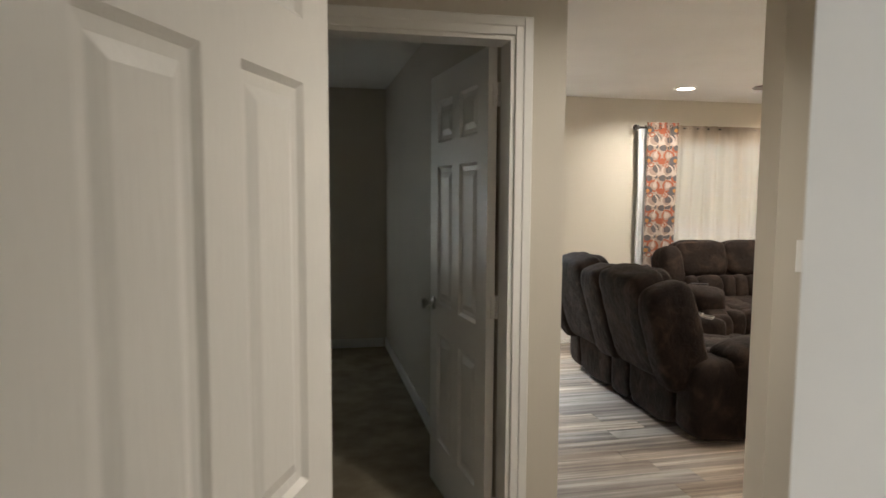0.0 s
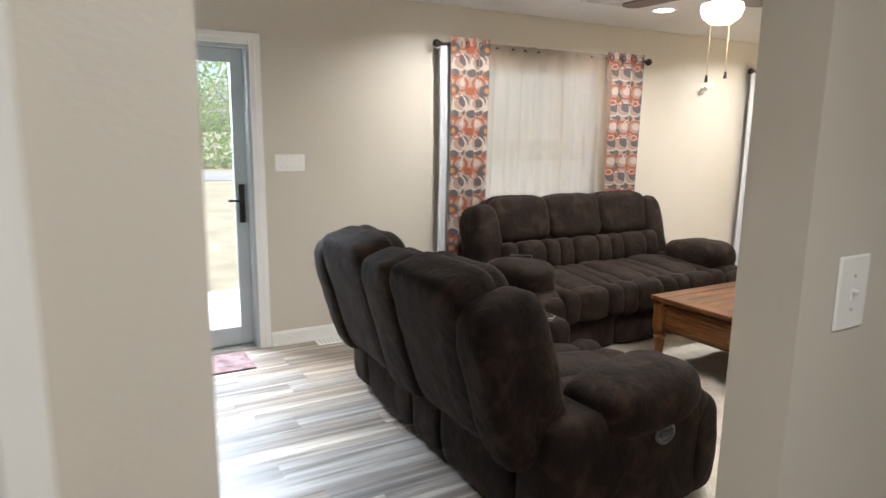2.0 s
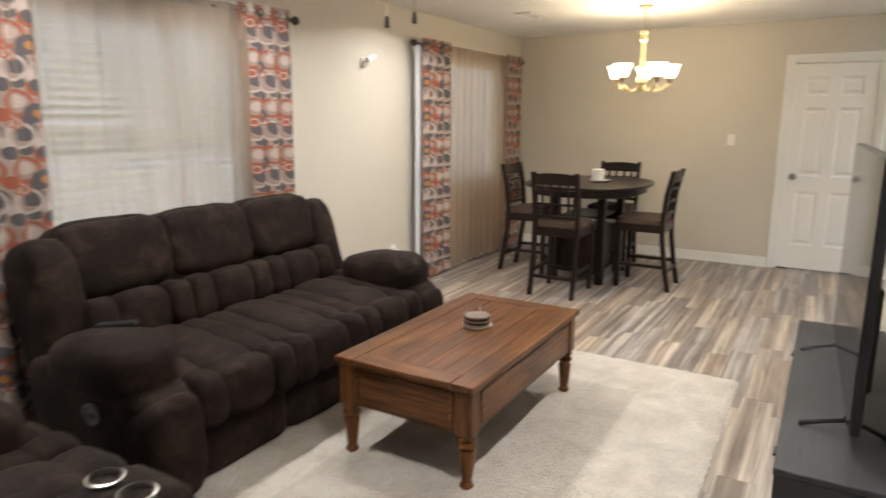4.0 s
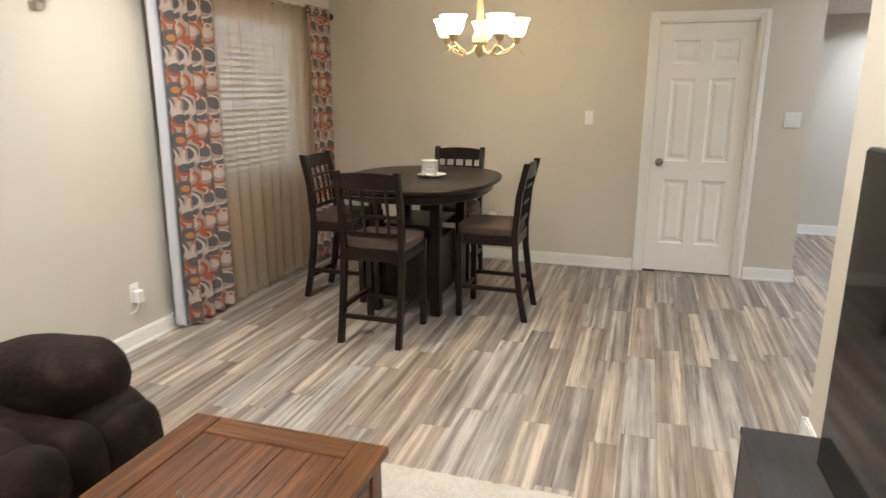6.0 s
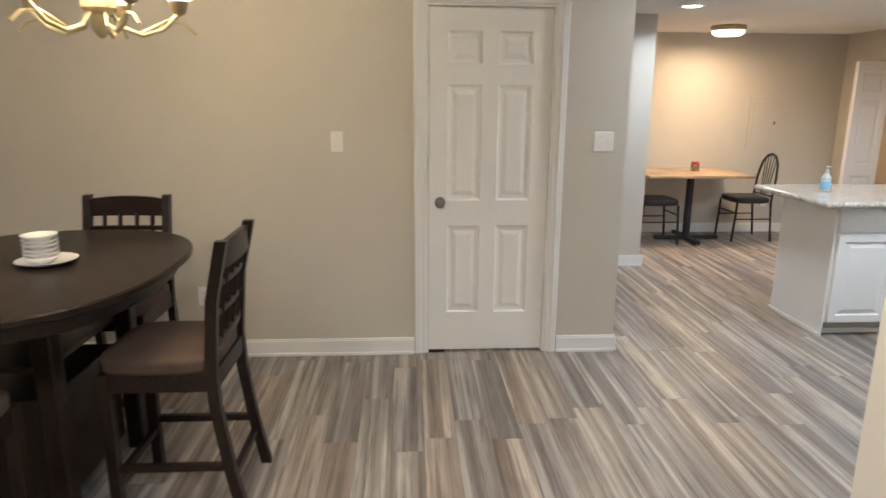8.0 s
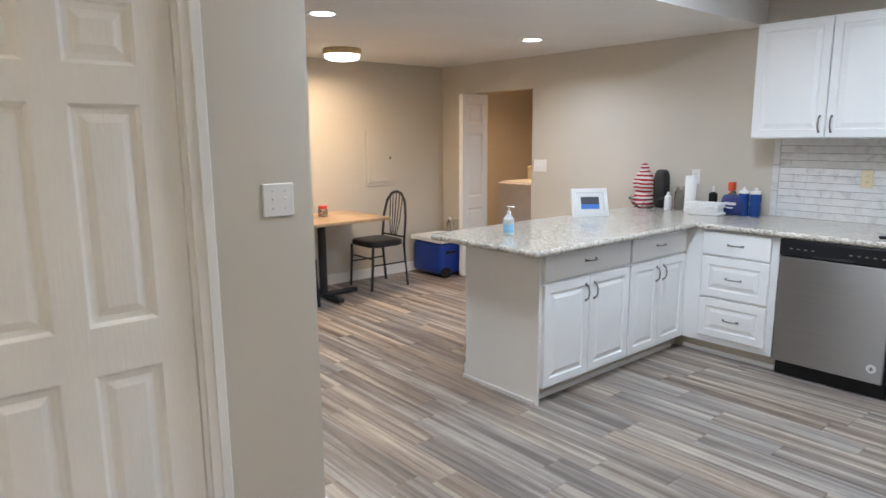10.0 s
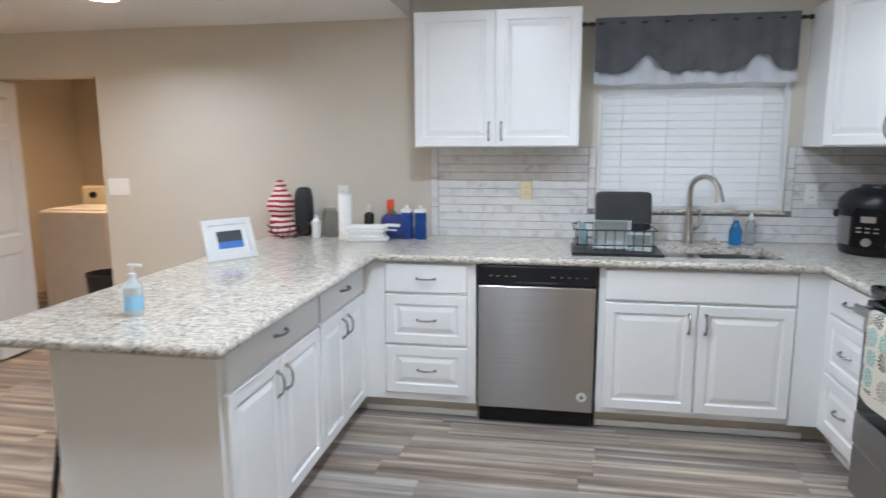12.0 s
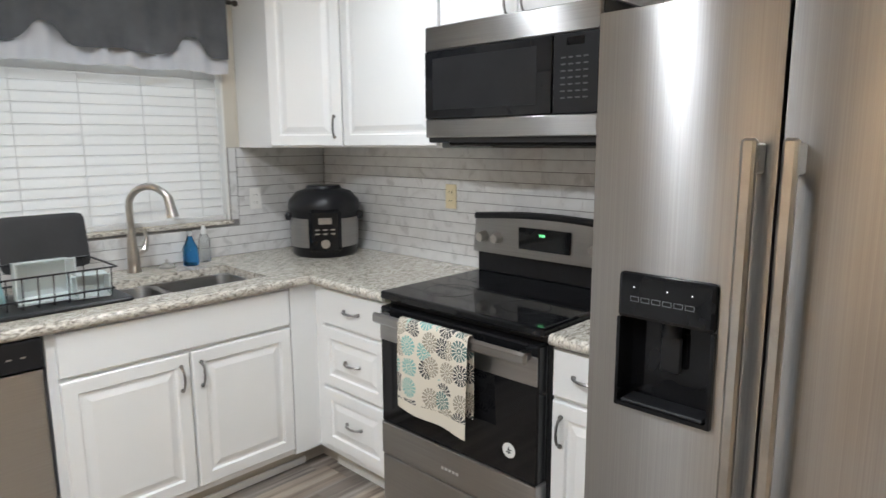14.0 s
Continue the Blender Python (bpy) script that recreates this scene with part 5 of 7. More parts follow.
def dining_chair():
    """A counter-height chair facing +y, its seat's centre over the origin."""
    c = thing("dining_chair", "dark wooden counter-height chair with a padded brown seat", "chair", "chairs round the dining table")
    w, d, sz = 0.19, 0.2, 0.585
    for x in (-w, w):
        part("front_leg", box(bmesh.new(), x - 0.02, d - 0.04, 0, x + 0.02, d, sz, 0.003), ESPRESSO, c)
        bm = bmesh.new()
        pts = [(-0.275, 0.0), (-0.235, 0.2), (-0.2, 0.45), (-0.195, 0.6), (-0.215, 0.85), (-0.262, 1.06)]
        rows = [[bm.verts.new((x + sx * 0.017, y + sy * 0.02, z)) for sx, sy in ((-1, -1), (1, -1), (1, 1), (-1, 1))] for y, z in pts]
        for a, b2 in zip(rows, rows[1:]):
            for k in range(4):
                bm.faces.new((a[k], a[(k + 1) % 4], b2[(k + 1) % 4], b2[k]))
        bm.faces.new(rows[0][::-1])
        bm.faces.new(rows[-1])
        part("rear_leg", bm, ESPRESSO, c)
        part("side_stretcher", boxes((x - 0.011, -0.235, 0.20, x + 0.011, d - 0.04, 0.228)), ESPRESSO, c)
        part("side_rail", boxes((x - 0.012, -0.185, sz - 0.07, x + 0.012, d - 0.04, sz)), ESPRESSO, c)
    part("front_rail", boxes((-w + 0.02, d - 0.035, sz - 0.07, w - 0.02, d - 0.012, sz)), ESPRESSO, c)
    part("rear_rail", boxes((-w + 0.017, -0.21, sz - 0.07, w - 0.017, -0.188, sz)), ESPRESSO, c)
    part("front_stretcher", boxes((-w + 0.02, d - 0.032, 0.15, w - 0.02, d - 0.01, 0.178)), ESPRESSO, c)
    part("rear_stretcher", boxes((-w + 0.017, -0.25, 0.15, w - 0.017, -0.228, 0.178)), ESPRESSO, c)
    part("seat", cushion((0.43, 0.42, 0.075), (0, 0.005, sz + 0.026), p=5, wrinkle=0.001), SEAT, c, "padded brown suede seat", True, 0)
    for z, h, y in ((1.0, 0.085, -0.25), (0.9, 0.02, -0.228), (0.79, 0.02, -0.209), (0.68, 0.028, -0.2)):
        bm = bmesh.new()
        n = 8
        rows = []
        for k in range(n + 1):
            u = -1 + 2 * k / n
            x, yy = u * (w - 0.016), y - 0.014 * (1 - u * u)
            rows.append([bm.verts.new((x, yy + dy, z + dz)) for dy, dz in ((-0.01, -h / 2), (0.01, -h / 2), (0.01, h / 2 + (0.012 * (1 - u * u) if h > 0.05 else 0)), (-0.01, h / 2 + (0.012 * (1 - u * u) if h > 0.05 else 0)))])
        for a, b2 in zip(rows, rows[1:]):
            for k in range(4):
                bm.faces.new((a[k], a[(k + 1) % 4], b2[(k + 1) % 4], b2[k]))
        bm.faces.new(rows[0][::-1])
        bm.faces.new(rows[-1])
        part("top_rail" if h > 0.05 else "cross_rail", bm, ESPRESSO, c)
    for x in (-0.115, -0.04, 0.04, 0.115):
        bm = bmesh.new()
        bent(bm, [(x, -0.21, 0.685), (x, -0.222, 0.8), (x, -0.24, 0.9), (x, -0.256, 0.97)], 0.011, 4)
        part("back_slat", bm, ESPRESSO, c)
    return c


chair = dining_chair()
chair.matrix_basis = pose(7.87, 4.66, 0, 0, 0, -90)
copy_thing(chair, pose(8.475, 4.11, 0, 0, 0, 0))
copy_thing(chair, pose(8.53, 5.22, 0, 0, 0, 180))
copy_thing(chair, pose(9.09, 4.6, 0, 0, 0, 90))

dt = thing("dining_table", "dark oval counter-height dining table", "dining table", m=pose(8.53, 4.66, 0))


def oval(a, b, z0, z1, n=56, p=2.5):
    bm = bmesh.new()
    pr = [(0.985, z0), (1.0, z0 + 0.006), (1.0, z1 - 0.006), (0.99, z1)]
    rows = []
    for s, z in pr:
        row = []
        for k in range(n):
            t = 2 * math.pi * k / n
            c, sn = math.cos(t), math.sin(t)
            row.append(bm.verts.new((a * s * math.copysign(abs(c) ** (2 / p), c), b * s * math.copysign(abs(sn) ** (2 / p), sn), z)))
        rows.append(row)
    for r0, r1 in zip(rows, rows[1:]):
        for k in range(n):
            bm.faces.new((r0[k], r0[(k + 1) % n], r1[(k + 1) % n], r1[k]))
    bm.faces.new(rows[0][::-1])
    bm.faces.new(rows[-1])
    return bm


part("tabletop", oval(0.68, 0.56, 0.885, 0.915), ESPRESSO, dt, smooth=True)
part("apron", oval(0.62, 0.5, 0.82, 0.885), ESPRESSO, dt, smooth=True)
for sx in (-1, 1):
    for sy in (-1, 1):
        part("leg", box(bmesh.new(), sx * 0.3 - 0.035, sy * 0.22 - 0.035, 0, sx * 0.3 + 0.035, sy * 0.22 + 0.035, 0.82, 0.006), ESPRESSO, dt)
part("storage_base", box(bmesh.new(), -0.265, -0.185, 0.08, 0.265, 0.185, 0.5, 0.004), ESPRESSO, dt)
part("base_shelf", boxes((-0.265, -0.185, 0.6, 0.265, 0.185, 0.62)), ESPRESSO, dt)
CHINA = two_tone("white_china", (0.78, 0.77, 0.74), (0.84, 0.83, 0.8), 10, 0.2, 0.0, 50)
pl = thing("dish_stack", "stack of small white bowls on a plate", "dishes", m=pose(8.56, 4.58, 0.915) @ Matrix.Diagonal((1.1, 1.1, 1.4, 1)))
part("plate", lathe(bmesh.new(), [(0.001, 0.001), (0.06, 0.001), (0.095, 0.012), (0.097, 0.014), (0.06, 0.006), (0.001, 0.005)], 28), CHINA, pl, smooth=True)
bowl = mesh_of("bowl", lathe(bmesh.new(), [(0.001, 0), (0.03, 0), (0.055, 0.016), (0.056, 0.02), (0.05, 0.018), (0.001, 0.006)], 24), CHINA, True)
for k in range(6):
    o = new("bowl", bowl)
    o.parent = pl
    o.matrix_local = pose(-0.01, 0.01, 0.006 + 0.0115 * k)

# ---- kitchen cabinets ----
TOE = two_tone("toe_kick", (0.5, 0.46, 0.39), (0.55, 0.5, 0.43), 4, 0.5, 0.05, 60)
PANEL = two_tone("end_panel_paint", (0.84, 0.825, 0.8), (0.87, 0.855, 0.83), 3, 0.4, 0.05, 60)
FRONT = [(0, 0.0), (0.0, -0.016), (0.004, -0.02), (0.05, -0.02), (0.056, -0.012), (0.066, -0.012), (0.09, -0.019), (0.095, -0.019)]
FLAT = [(0, 0.0), (0.0, -0.016), (0.004, -0.02), (0.008, -0.02)]


def front_panel(w, h, raised=True):
    return rings(bmesh.new(), w, h, FRONT if raised and min(w, h) > 0.2 else FLAT)


def pull(parent, x, z, upright=False):
    """A twisted bow handle on a front at (x, z)."""
    bm = bmesh.new()
    pts = []
    for k in range(9):
        u = -1 + k / 4
        a, d = u * 0.048, -0.022 - 0.026 * (1 - u * u) ** 0.5 if abs(u) < 1 else -0.02
        pts.append((x, d, z + a) if upright else (x + a, d, z))
    bent(bm, pts, [0.006, 0.005, 0.0045, 0.0055, 0.0045, 0.0055, 0.0045, 0.005, 0.006], 6)
    for s in (-1, 1):
        e = (x, -0.02, z + s * 0.048) if upright else (x + s * 0.048, -0.02, z)
        tube(bm, e, (e[0], -0.026, e[2]), 0.008, n=8)
    return part("handle", bm, PEWTER, parent, "twisted pewter bow handle", True)


def cabinet(name, label, m, w, h, d, fronts, group, z0=0.0, toe=True):
    """A cabinet whose front lies in its x-z plane. fronts: rows of kind, x0, x1, z0, z1 and the handle's place."""
    c = thing(name, label, "cabinet", group, m)
    part("body", boxes((0, 0.0, z0, w, d, z0 + h)), CABINET, c)
    if toe:
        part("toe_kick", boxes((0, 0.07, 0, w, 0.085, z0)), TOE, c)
        part("shoe_strip", boxes((0, 0.056, 0, w, 0.07, 0.032), bev=0.003), TRIM, c)
    for kind, a, b, lo, hi, hx, hz, up in fronts:
        f = part(kind, front_panel(b - a, hi - lo, kind != "drawer" or hi - lo > 0.2), CABINET, c, m=pose(a, 0, lo))
        if hx is not None:
            pull(f, hx - a, hz - lo, up)
    return c


BASE = "white base cabinets"
# peninsula: fronts look to -x, so they run along -y
for y1, y0 in ((0.475, -0.345), (-0.35, -1.02)):
    w = y1 - y0
    mid = w / 2
    cabinet("base_cabinet", "white raised-panel peninsula base cabinet", pose(10.03, y1, 0, 0, 0, -90), w, 0.77, 0.58,
            [("drawer", 0.01, w - 0.005, 0.71, 0.865, mid, 0.79, False), ("door", 0.01, mid - 0.003, 0.1, 0.695, mid - 0.04, 0.6, True), ("door", mid + 0.003, w - 0.005, 0.1, 0.695, mid + 0.04, 0.6, True)], BASE, 0.1)
setting("peninsula_end", boxes((10.03, 0.477, 0.0, 10.61, 0.49, 0.87)), PANEL, "pale painted end panel of the peninsula", "panel")
setting("peninsula_back", boxes((10.611, -1.735, 0.0, 10.625, 0.49, 0.87)), PANEL, "pale painted back of the peninsula", "panel")
bm = boxes((10.06, 0.49, 0.0, 10.64, 0.502, 0.02), (10.625, -1.7, 0.0, 10.637, 0.49, 0.09))
setting("shoe_moulding", bm, TRIM, "white shoe moulding along the peninsula", "trim")


def south(x_hi, x_lo, *a, **k):
    """A pose for fronts on the south run: they look to +y, and run along -x."""
    return pose(x_hi, -1.02, 0, 0, 0, 180)


cabinet("corner_filler", "white corner filler cabinet", south(10.03, 0), 0.13, 0.77, 0.7, [], BASE, 0.1)
w = 0.5
cabinet("drawer_cabinet", "white three-drawer base cabinet beside the dishwasher", south(9.9, 0), w, 0.77, 0.7,
        [("drawer", 0.01, 0.455, 0.71, 0.865, 0.235, 0.787, False), ("drawer", 0.01, 0.455, 0.425, 0.695, 0.235, 0.56, False), ("drawer", 0.01, 0.455, 0.145, 0.41, 0.235, 0.28, False)], BASE, 0.1)
w = 1.03
cabinet("sink_cabinet", "white two-door sink base cabinet", south(8.77, 0), w, 0.6, 0.7,
        [("drawer", 0.03, 0.93, 0.71, 0.865, None, None, False), ("door", 0.03, 0.475, 0.13, 0.695, 0.44, 0.6, True), ("door", 0.485, 0.93, 0.13, 0.695, 0.52, 0.6, True)], BASE, 0.1)
setting("cabinet_filler", boxes((7.70, -1.04, 0.1, 8.77, -1.0205, 0.872), (7.70, -1.02, 0.1, 7.835, -1.006, 0.872), (7.686, -1.04, 0.1, 7.70, -0.962, 0.872)), CABINET, "white face frame filling the cabinet corner", "cabinet trim")
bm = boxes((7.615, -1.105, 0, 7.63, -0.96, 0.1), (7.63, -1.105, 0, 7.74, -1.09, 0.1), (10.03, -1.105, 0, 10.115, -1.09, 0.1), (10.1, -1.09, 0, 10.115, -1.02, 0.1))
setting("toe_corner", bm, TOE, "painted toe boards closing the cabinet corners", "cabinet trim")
part_x = 7.70
cabinet("drawer_cabinet", "white three-drawer base cabinet beside the range", pose(part_x, -0.96, 0, 0, 0, 90), 0.46, 0.77, 0.58,
        [("drawer", 0.02, 0.45, 0.71, 0.865, 0.235, 0.787, False), ("drawer", 0.02, 0.45, 0.425, 0.695, 0.235, 0.56, False), ("drawer", 0.02, 0.45, 0.135, 0.41, 0.235, 0.28, False)], BASE, 0.1)
cabinet("base_cabinet", "narrow white base cabinet between range and refrigerator", pose(part_x, 0.275, 0, 0, 0, 90), 0.255, 0.77, 0.58,
        [("drawer", 0.005, 0.25, 0.71, 0.865, 0.13, 0.787, False), ("door", 0.005, 0.25, 0.13, 0.695, 0.04, 0.6, True)], BASE, 0.1)
UPPER = "white wall cabinets"
cabinet("wall_cabinet", "white two-door wall cabinet above the dishwasher", pose(9.81, -1.42, 0, 0, 0, 180), 0.93, 0.75, 0.318,
        [("door", 0.006, 0.462, 1.475, 2.212, 0.43, 1.56, True), ("door", 0.468, 0.924, 1.475, 2.212, 0.5, 1.56, True)], UPPER, 1.468, False)
# corner wall cabinet with a slanting door
A, B = Vector((7.63, -1.43)), Vector((7.42, -1.12))
cc = thing("corner_wall_cabinet", "white corner wall cabinet with a slanting door", "cabinet", UPPER)
bm = bmesh.new()
foot = [(7.102, -1.738), (7.63, -1.738), (A.x, A.y), (B.x, B.y), (7.102, -1.12)]
lo = [bm.verts.new((x, y, 1.468)) for x, y in foot]
hi = [bm.verts.new((x, y, 2.218)) for x, y in foot]
bm.faces.new(lo[::-1])
bm.faces.new(hi)
for k in range(5):
    bm.faces.new((lo[k], lo[(k + 1) % 5], hi[(k + 1) % 5], hi[k]))
part("body", bm, CABINET, cc)
ang = math.degrees(math.atan2(B.y - A.y, B.x - A.x))
wd = (B - A).length
f = part("door", front_panel(wd - 0.012, 0.737), CABINET, cc, m=pose(A.x, A.y, 1.475, 0, 0, ang) @ pose(0.006, 0, 0))
pull(f, wd - 0.05, 0.09, True)
cabinet("wall_cabinet", "white wall cabinet beside the microwave", pose(7.42, -1.115, 0, 0, 0, 90), 0.635, 0.75, 0.318,
        [("door", 0.006, 0.629, 1.475, 2.212, None, None, True)], UPPER, 1.468, False)
cabinet("wall_cabinet", "white two-door wall cabinet above the microwave", pose(7.42, -0.475, 0, 0, 0, 90), 0.765, 0.285, 0.318,
        [("door", 0.006, 0.378, 1.938, 2.212, 0.345, 1.98, True), ("door", 0.386, 0.759, 1.938, 2.212, 0.42, 1.98, True)], UPPER, 1.932, False)
cabinet("wall_cabinet", "white wall cabinet above the refrigerator", pose(7.42, 0.535, 0, 0, 0, 90), 0.93, 0.36, 0.318,
        [("door", 0.006, 0.46, 1.866, 2.212, 0.43, 1.91, True), ("door", 0.468, 0.924, 1.866, 2.212, 0.5, 1.91, True)], UPPER, 1.858, False)


# ---- worktop with sink ----
def slab(bm, pts, z0, z1):
    lo = [bm.verts.new((x, y, z0)) for x, y in pts]
    hi = [bm.verts.new((x, y, z1)) for x, y in pts]
    n = len(pts)
    for k in range(n):
        bm.faces.new((lo[k], lo[(k + 1) % n], hi[(k + 1) % n], hi[k]))
    return lo, hi


SX0, SX1, SY0, SY1 = 7.87, 8.47, -1.50, -1.12
top = thing("worktop", "speckled grey granite worktop with a polished edge", "worktop")
PX = 9.945
for b in ((PX, -1.738, 10.79, 0.625), (SX1, -1.738, PX, -0.99), (SX0, -1.738, SX1, SY0), (SX0, SY1, SX1, -0.99), (7.102, -1.738, SX0, -0.99), (7.102, -0.99, 7.735, -0.492)):
    part("slab", boxes((b[0], b[1], 0.876, b[2], b[3], 0.914)), GRANITE, top)
bm = boxes((7.102, 0.278, 0.876, 7.735, 0.535, 0.914), bev=0.004)
part("short_slab", bm, GRANITE, top)
for run in (((10.78, 0.62), (PX + 0.005, 0.62), (PX + 0.005, -0.995), (7.73, -0.995), (7.73, -0.495)), ((7.73, 0.28), (7.73, 0.533))):
    for (xa, ya), (xb, yb) in zip(run, run[1:]):
        part("edge_profile", tube(bmesh.new(), (xa, ya, 0.895), (xb, yb, 0.895), 0.019, n=12), GRANITE, top, smooth=True)
    for xa, ya in run[1:-1]:
        part("edge_corner", lathe(bmesh.new(), [(0.001, -0.019), (0.0095, -0.0165), (0.0165, -0.0095), (0.019, 0), (0.0165, 0.0095), (0.0095, 0.0165), (0.001, 0.019)], 12, (xa, ya, 0.895)), GRANITE, top, smooth=True)
SINK = steel_material("sink_steel", False)
sink = thing("sink", "stainless double-bowl undermount sink", "sink")
for x0, x1, dp in ((SX0, 8.21, 0.2), (8.235, SX1, 0.17)):
    bm = bmesh.new()
    n = 6
    rows = []
    for inset, z in ((-0.004, 0.878), (0.002, 0.872), (0.012, 0.914 - dp + 0.03), (0.045, 0.914 - dp)):
        row = []
        for cx, cy, a0 in ((x1 - 0.06, SY1 - 0.06, 0), (x0 + 0.06, SY1 - 0.06, 90), (x0 + 0.06, SY0 + 0.06, 180), (x1 - 0.06, SY0 + 0.06, 270)):
            for k in range(n):
                a = radians(a0 + 90 * k / (n - 1))
                r = 0.06 - inset
                row.append(bm.verts.new((cx + r * math.cos(a), cy + r * math.sin(a), z)))
        rows.append(row)
    for r0, r1 in zip(rows, rows[1:]):
        for k in range(4 * n):
            bm.faces.new((r0[k], r0[(k + 1) % (4 * n)], r1[(k + 1) % (4 * n)], r1[k]))
    bm.faces.new(rows[-1])
    part("bowl", bm, SINK, sink, smooth=True)
    part("drain", lathe(bmesh.new(), [(0.001, 0.004), (0.03, 0.004), (0.04, 0.001), (0.04, 0.0), (0.001, 0.0)], 18, ((x0 + x1) / 2, -1.31, 0.916 - dp)), CHROME, sink, smooth=True)
part("divider", boxes((8.205, SY0, 0.76, 8.24, SY1, 0.872), bev=0.005), SINK, sink)
fc = thing("faucet", "brushed nickel gooseneck kitchen faucet", "faucet", m=pose(8.235, -1.645, 0.914))
part("base", lathe(bmesh.new(), [(0.001, 0), (0.032, 0), (0.032, 0.008), (0.027, 0.02), (0.026, 0.1), (0.02, 0.15), (0.014, 0.2), (0.012, 0.21)], 20), CHROME, fc, smooth=True)
pts = [(0, 0, 0.19), (0, 0, 0.3)] + [(-0.06 * (1 - math.cos(a)), 0.085 * (1 - math.cos(a)) * 0.9, 0.3 + 0.09 * math.sin(a)) for a in [0.3 * k for k in range(1, 10)]]
part("neck", bent(bmesh.new(), pts, 0.0155, 12), CHROME, fc, smooth=True)
ex, ey, ez = pts[-1]
part("spray_head", bent(bmesh.new(), [(ex, ey, ez + 0.01), (ex - 0.006, ey + 0.008, ez - 0.04), (ex - 0.012, ey + 0.016, ez - 0.085)], [0.018, 0.022, 0.027], 12), CHROME, fc, smooth=True)
part("lever", bent(bmesh.new(), [(-0.02, 0.0, 0.085), (-0.05, 0.01, 0.1), (-0.06, 0.012, 0.15), (-0.055, 0.01, 0.2)], [0.016, 0.014, 0.009, 0.007], 10), CHROME, fc, smooth=True)
solid("sink_stopper", lathe(bmesh.new(), [(0.001, 0), (0.036, 0), (0.036, 0.008), (0.024, 0.014), (0.022, 0.022), (0.008, 0.026), (0.008, 0.04), (0.001, 0.041)], 18), CHROME, "round metal sink stopper on the worktop", "stopper", smooth=True, m=pose(8.09, -1.635, 0.914))


# ---- backsplash ----
def marble():
    m, nt, b = material("marble_tile", 0.22)
    v = coords(nt, (1, 1, 1), "world", True)
    n1 = noise_tex(nt, v, 7, 5, 0.6, 1.6)
    nt.links.new(ramp(nt, n1, [(0.34, (0.58, 0.57, 0.56)), (0.44, (0.7, 0.69, 0.68)), (0.6, (0.75, 0.745, 0.735)), (0.9, (0.8, 0.795, 0.79))]), b.inputs["Base Color"])
    return m


MARBLE = marble()
GROUT = two_tone("grey_grout", (0.2, 0.19, 0.185), (0.26, 0.25, 0.24), 20, 0.9, 0.2, 300)
splash = thing("backsplash", "white marble subway tile backsplash with grey grout", "backsplash")
splash["kind"] = "structure"
bm = boxes((7.1, SY, 0.914, 9.78, SY + 0.004, 1.09), (7.1, SY, 1.09, 7.70, SY + 0.004, 1.468), (8.765, SY, 1.09, 9.78, SY + 0.004, 1.468), (7.1, SY + 0.004, 0.914, 7.104, 0.535, 1.49))
part("grout", bm, GROUT, splash)
TH, TL, GAP = 0.0503, 0.203, 0.003
tile_mesh = mesh_of("tile", boxes((0, 0, 0, 1, 1, 1)), MARBLE)


def tile(m, l, h):
    o = new("tile", tile_mesh)
    o.parent = splash
    o.matrix_local = m @ Matrix.Diagonal((l - 0.0009, 0.007, h - GAP, 1))


for r in range(12):
    z = 0.916 + r * TH
    if z + 0.01 > 1.468:
        continue
    h = min(TH, 1.468 - z)
    x = 7.112 - (TL / 2 if r % 2 else 0)
    while x < 9.73:
        a, c = max(x, 7.112), min(x + TL, 9.73)
        for lo, hi in (((a, c),) if z + h < 1.1 else ((a, min(c, 7.655)), (max(a, 8.81), c))):
            if hi - lo > 0.012:
                tile(pose(lo, SY + 0.003, z), hi - lo, h)
        x += TL
    y = -1.73 - (TL / 2 if r % 2 == 0 else 0)
    while y < 0.53:
        a, c = max(y, -1.728), min(y + TL, 0.53)
        if c - a > 0.012:
            tile(pose(7.11, a, z, 0, 0, 90), c - a, h)
        y += TL
for r in range(3):
    tile(pose(9.733, SY + 0.003, 0.916 + r * 0.184, 0, 0, 0), 0.045, 0.184)
for r in range(3):
    for xx in (7.658, 8.768):
        tile(pose(xx, SY + 0.003, 1.1 + r * 0.123), 0.04, 0.123)
setting("window_stool", boxes((7.69, SY - 0.09, 1.078, 8.775, SY + 0.02, 1.098), bev=0.004), GRANITE, "speckled stone window sill", "window sill")
setting("window_reveal", boxes((7.705, SY - 0.12, 1.1, 7.717, SY + 0.004, 2.08), (8.748, SY - 0.12, 1.1, 8.76, SY + 0.004, 2.08)), TRIM, "white window reveal", "trim")
wall_plate(9.177, SY + 0.01, 1.205, 180, 1, "ivory outlet on the backsplash", False, IVORY)
wall_plate(7.11, -0.72, 1.237, 90, 1, "ivory outlet on the tiled wall", False, IVORY)
wall_plate(7.56, SY + 0.01, 1.2, 180, 1, "white outlet beside the kitchen window", False)
blind(7.72, 8.745, 1.1, 2.05, SY - 0.035, "white kitchen blind, lowered and closed", -72)

VALANCE = two_tone("grey_valance_cloth", (0.085, 0.088, 0.095), (0.12, 0.123, 0.13), 8, 0.95, 0.4, 250, "object")
rod(7.69, 8.84, 2.16, -1.64, "thin dark valance rod above the kitchen window", SY, 0.5)
va = thing("valance", "grey kitchen valance with a white scalloped under-layer", "valance")


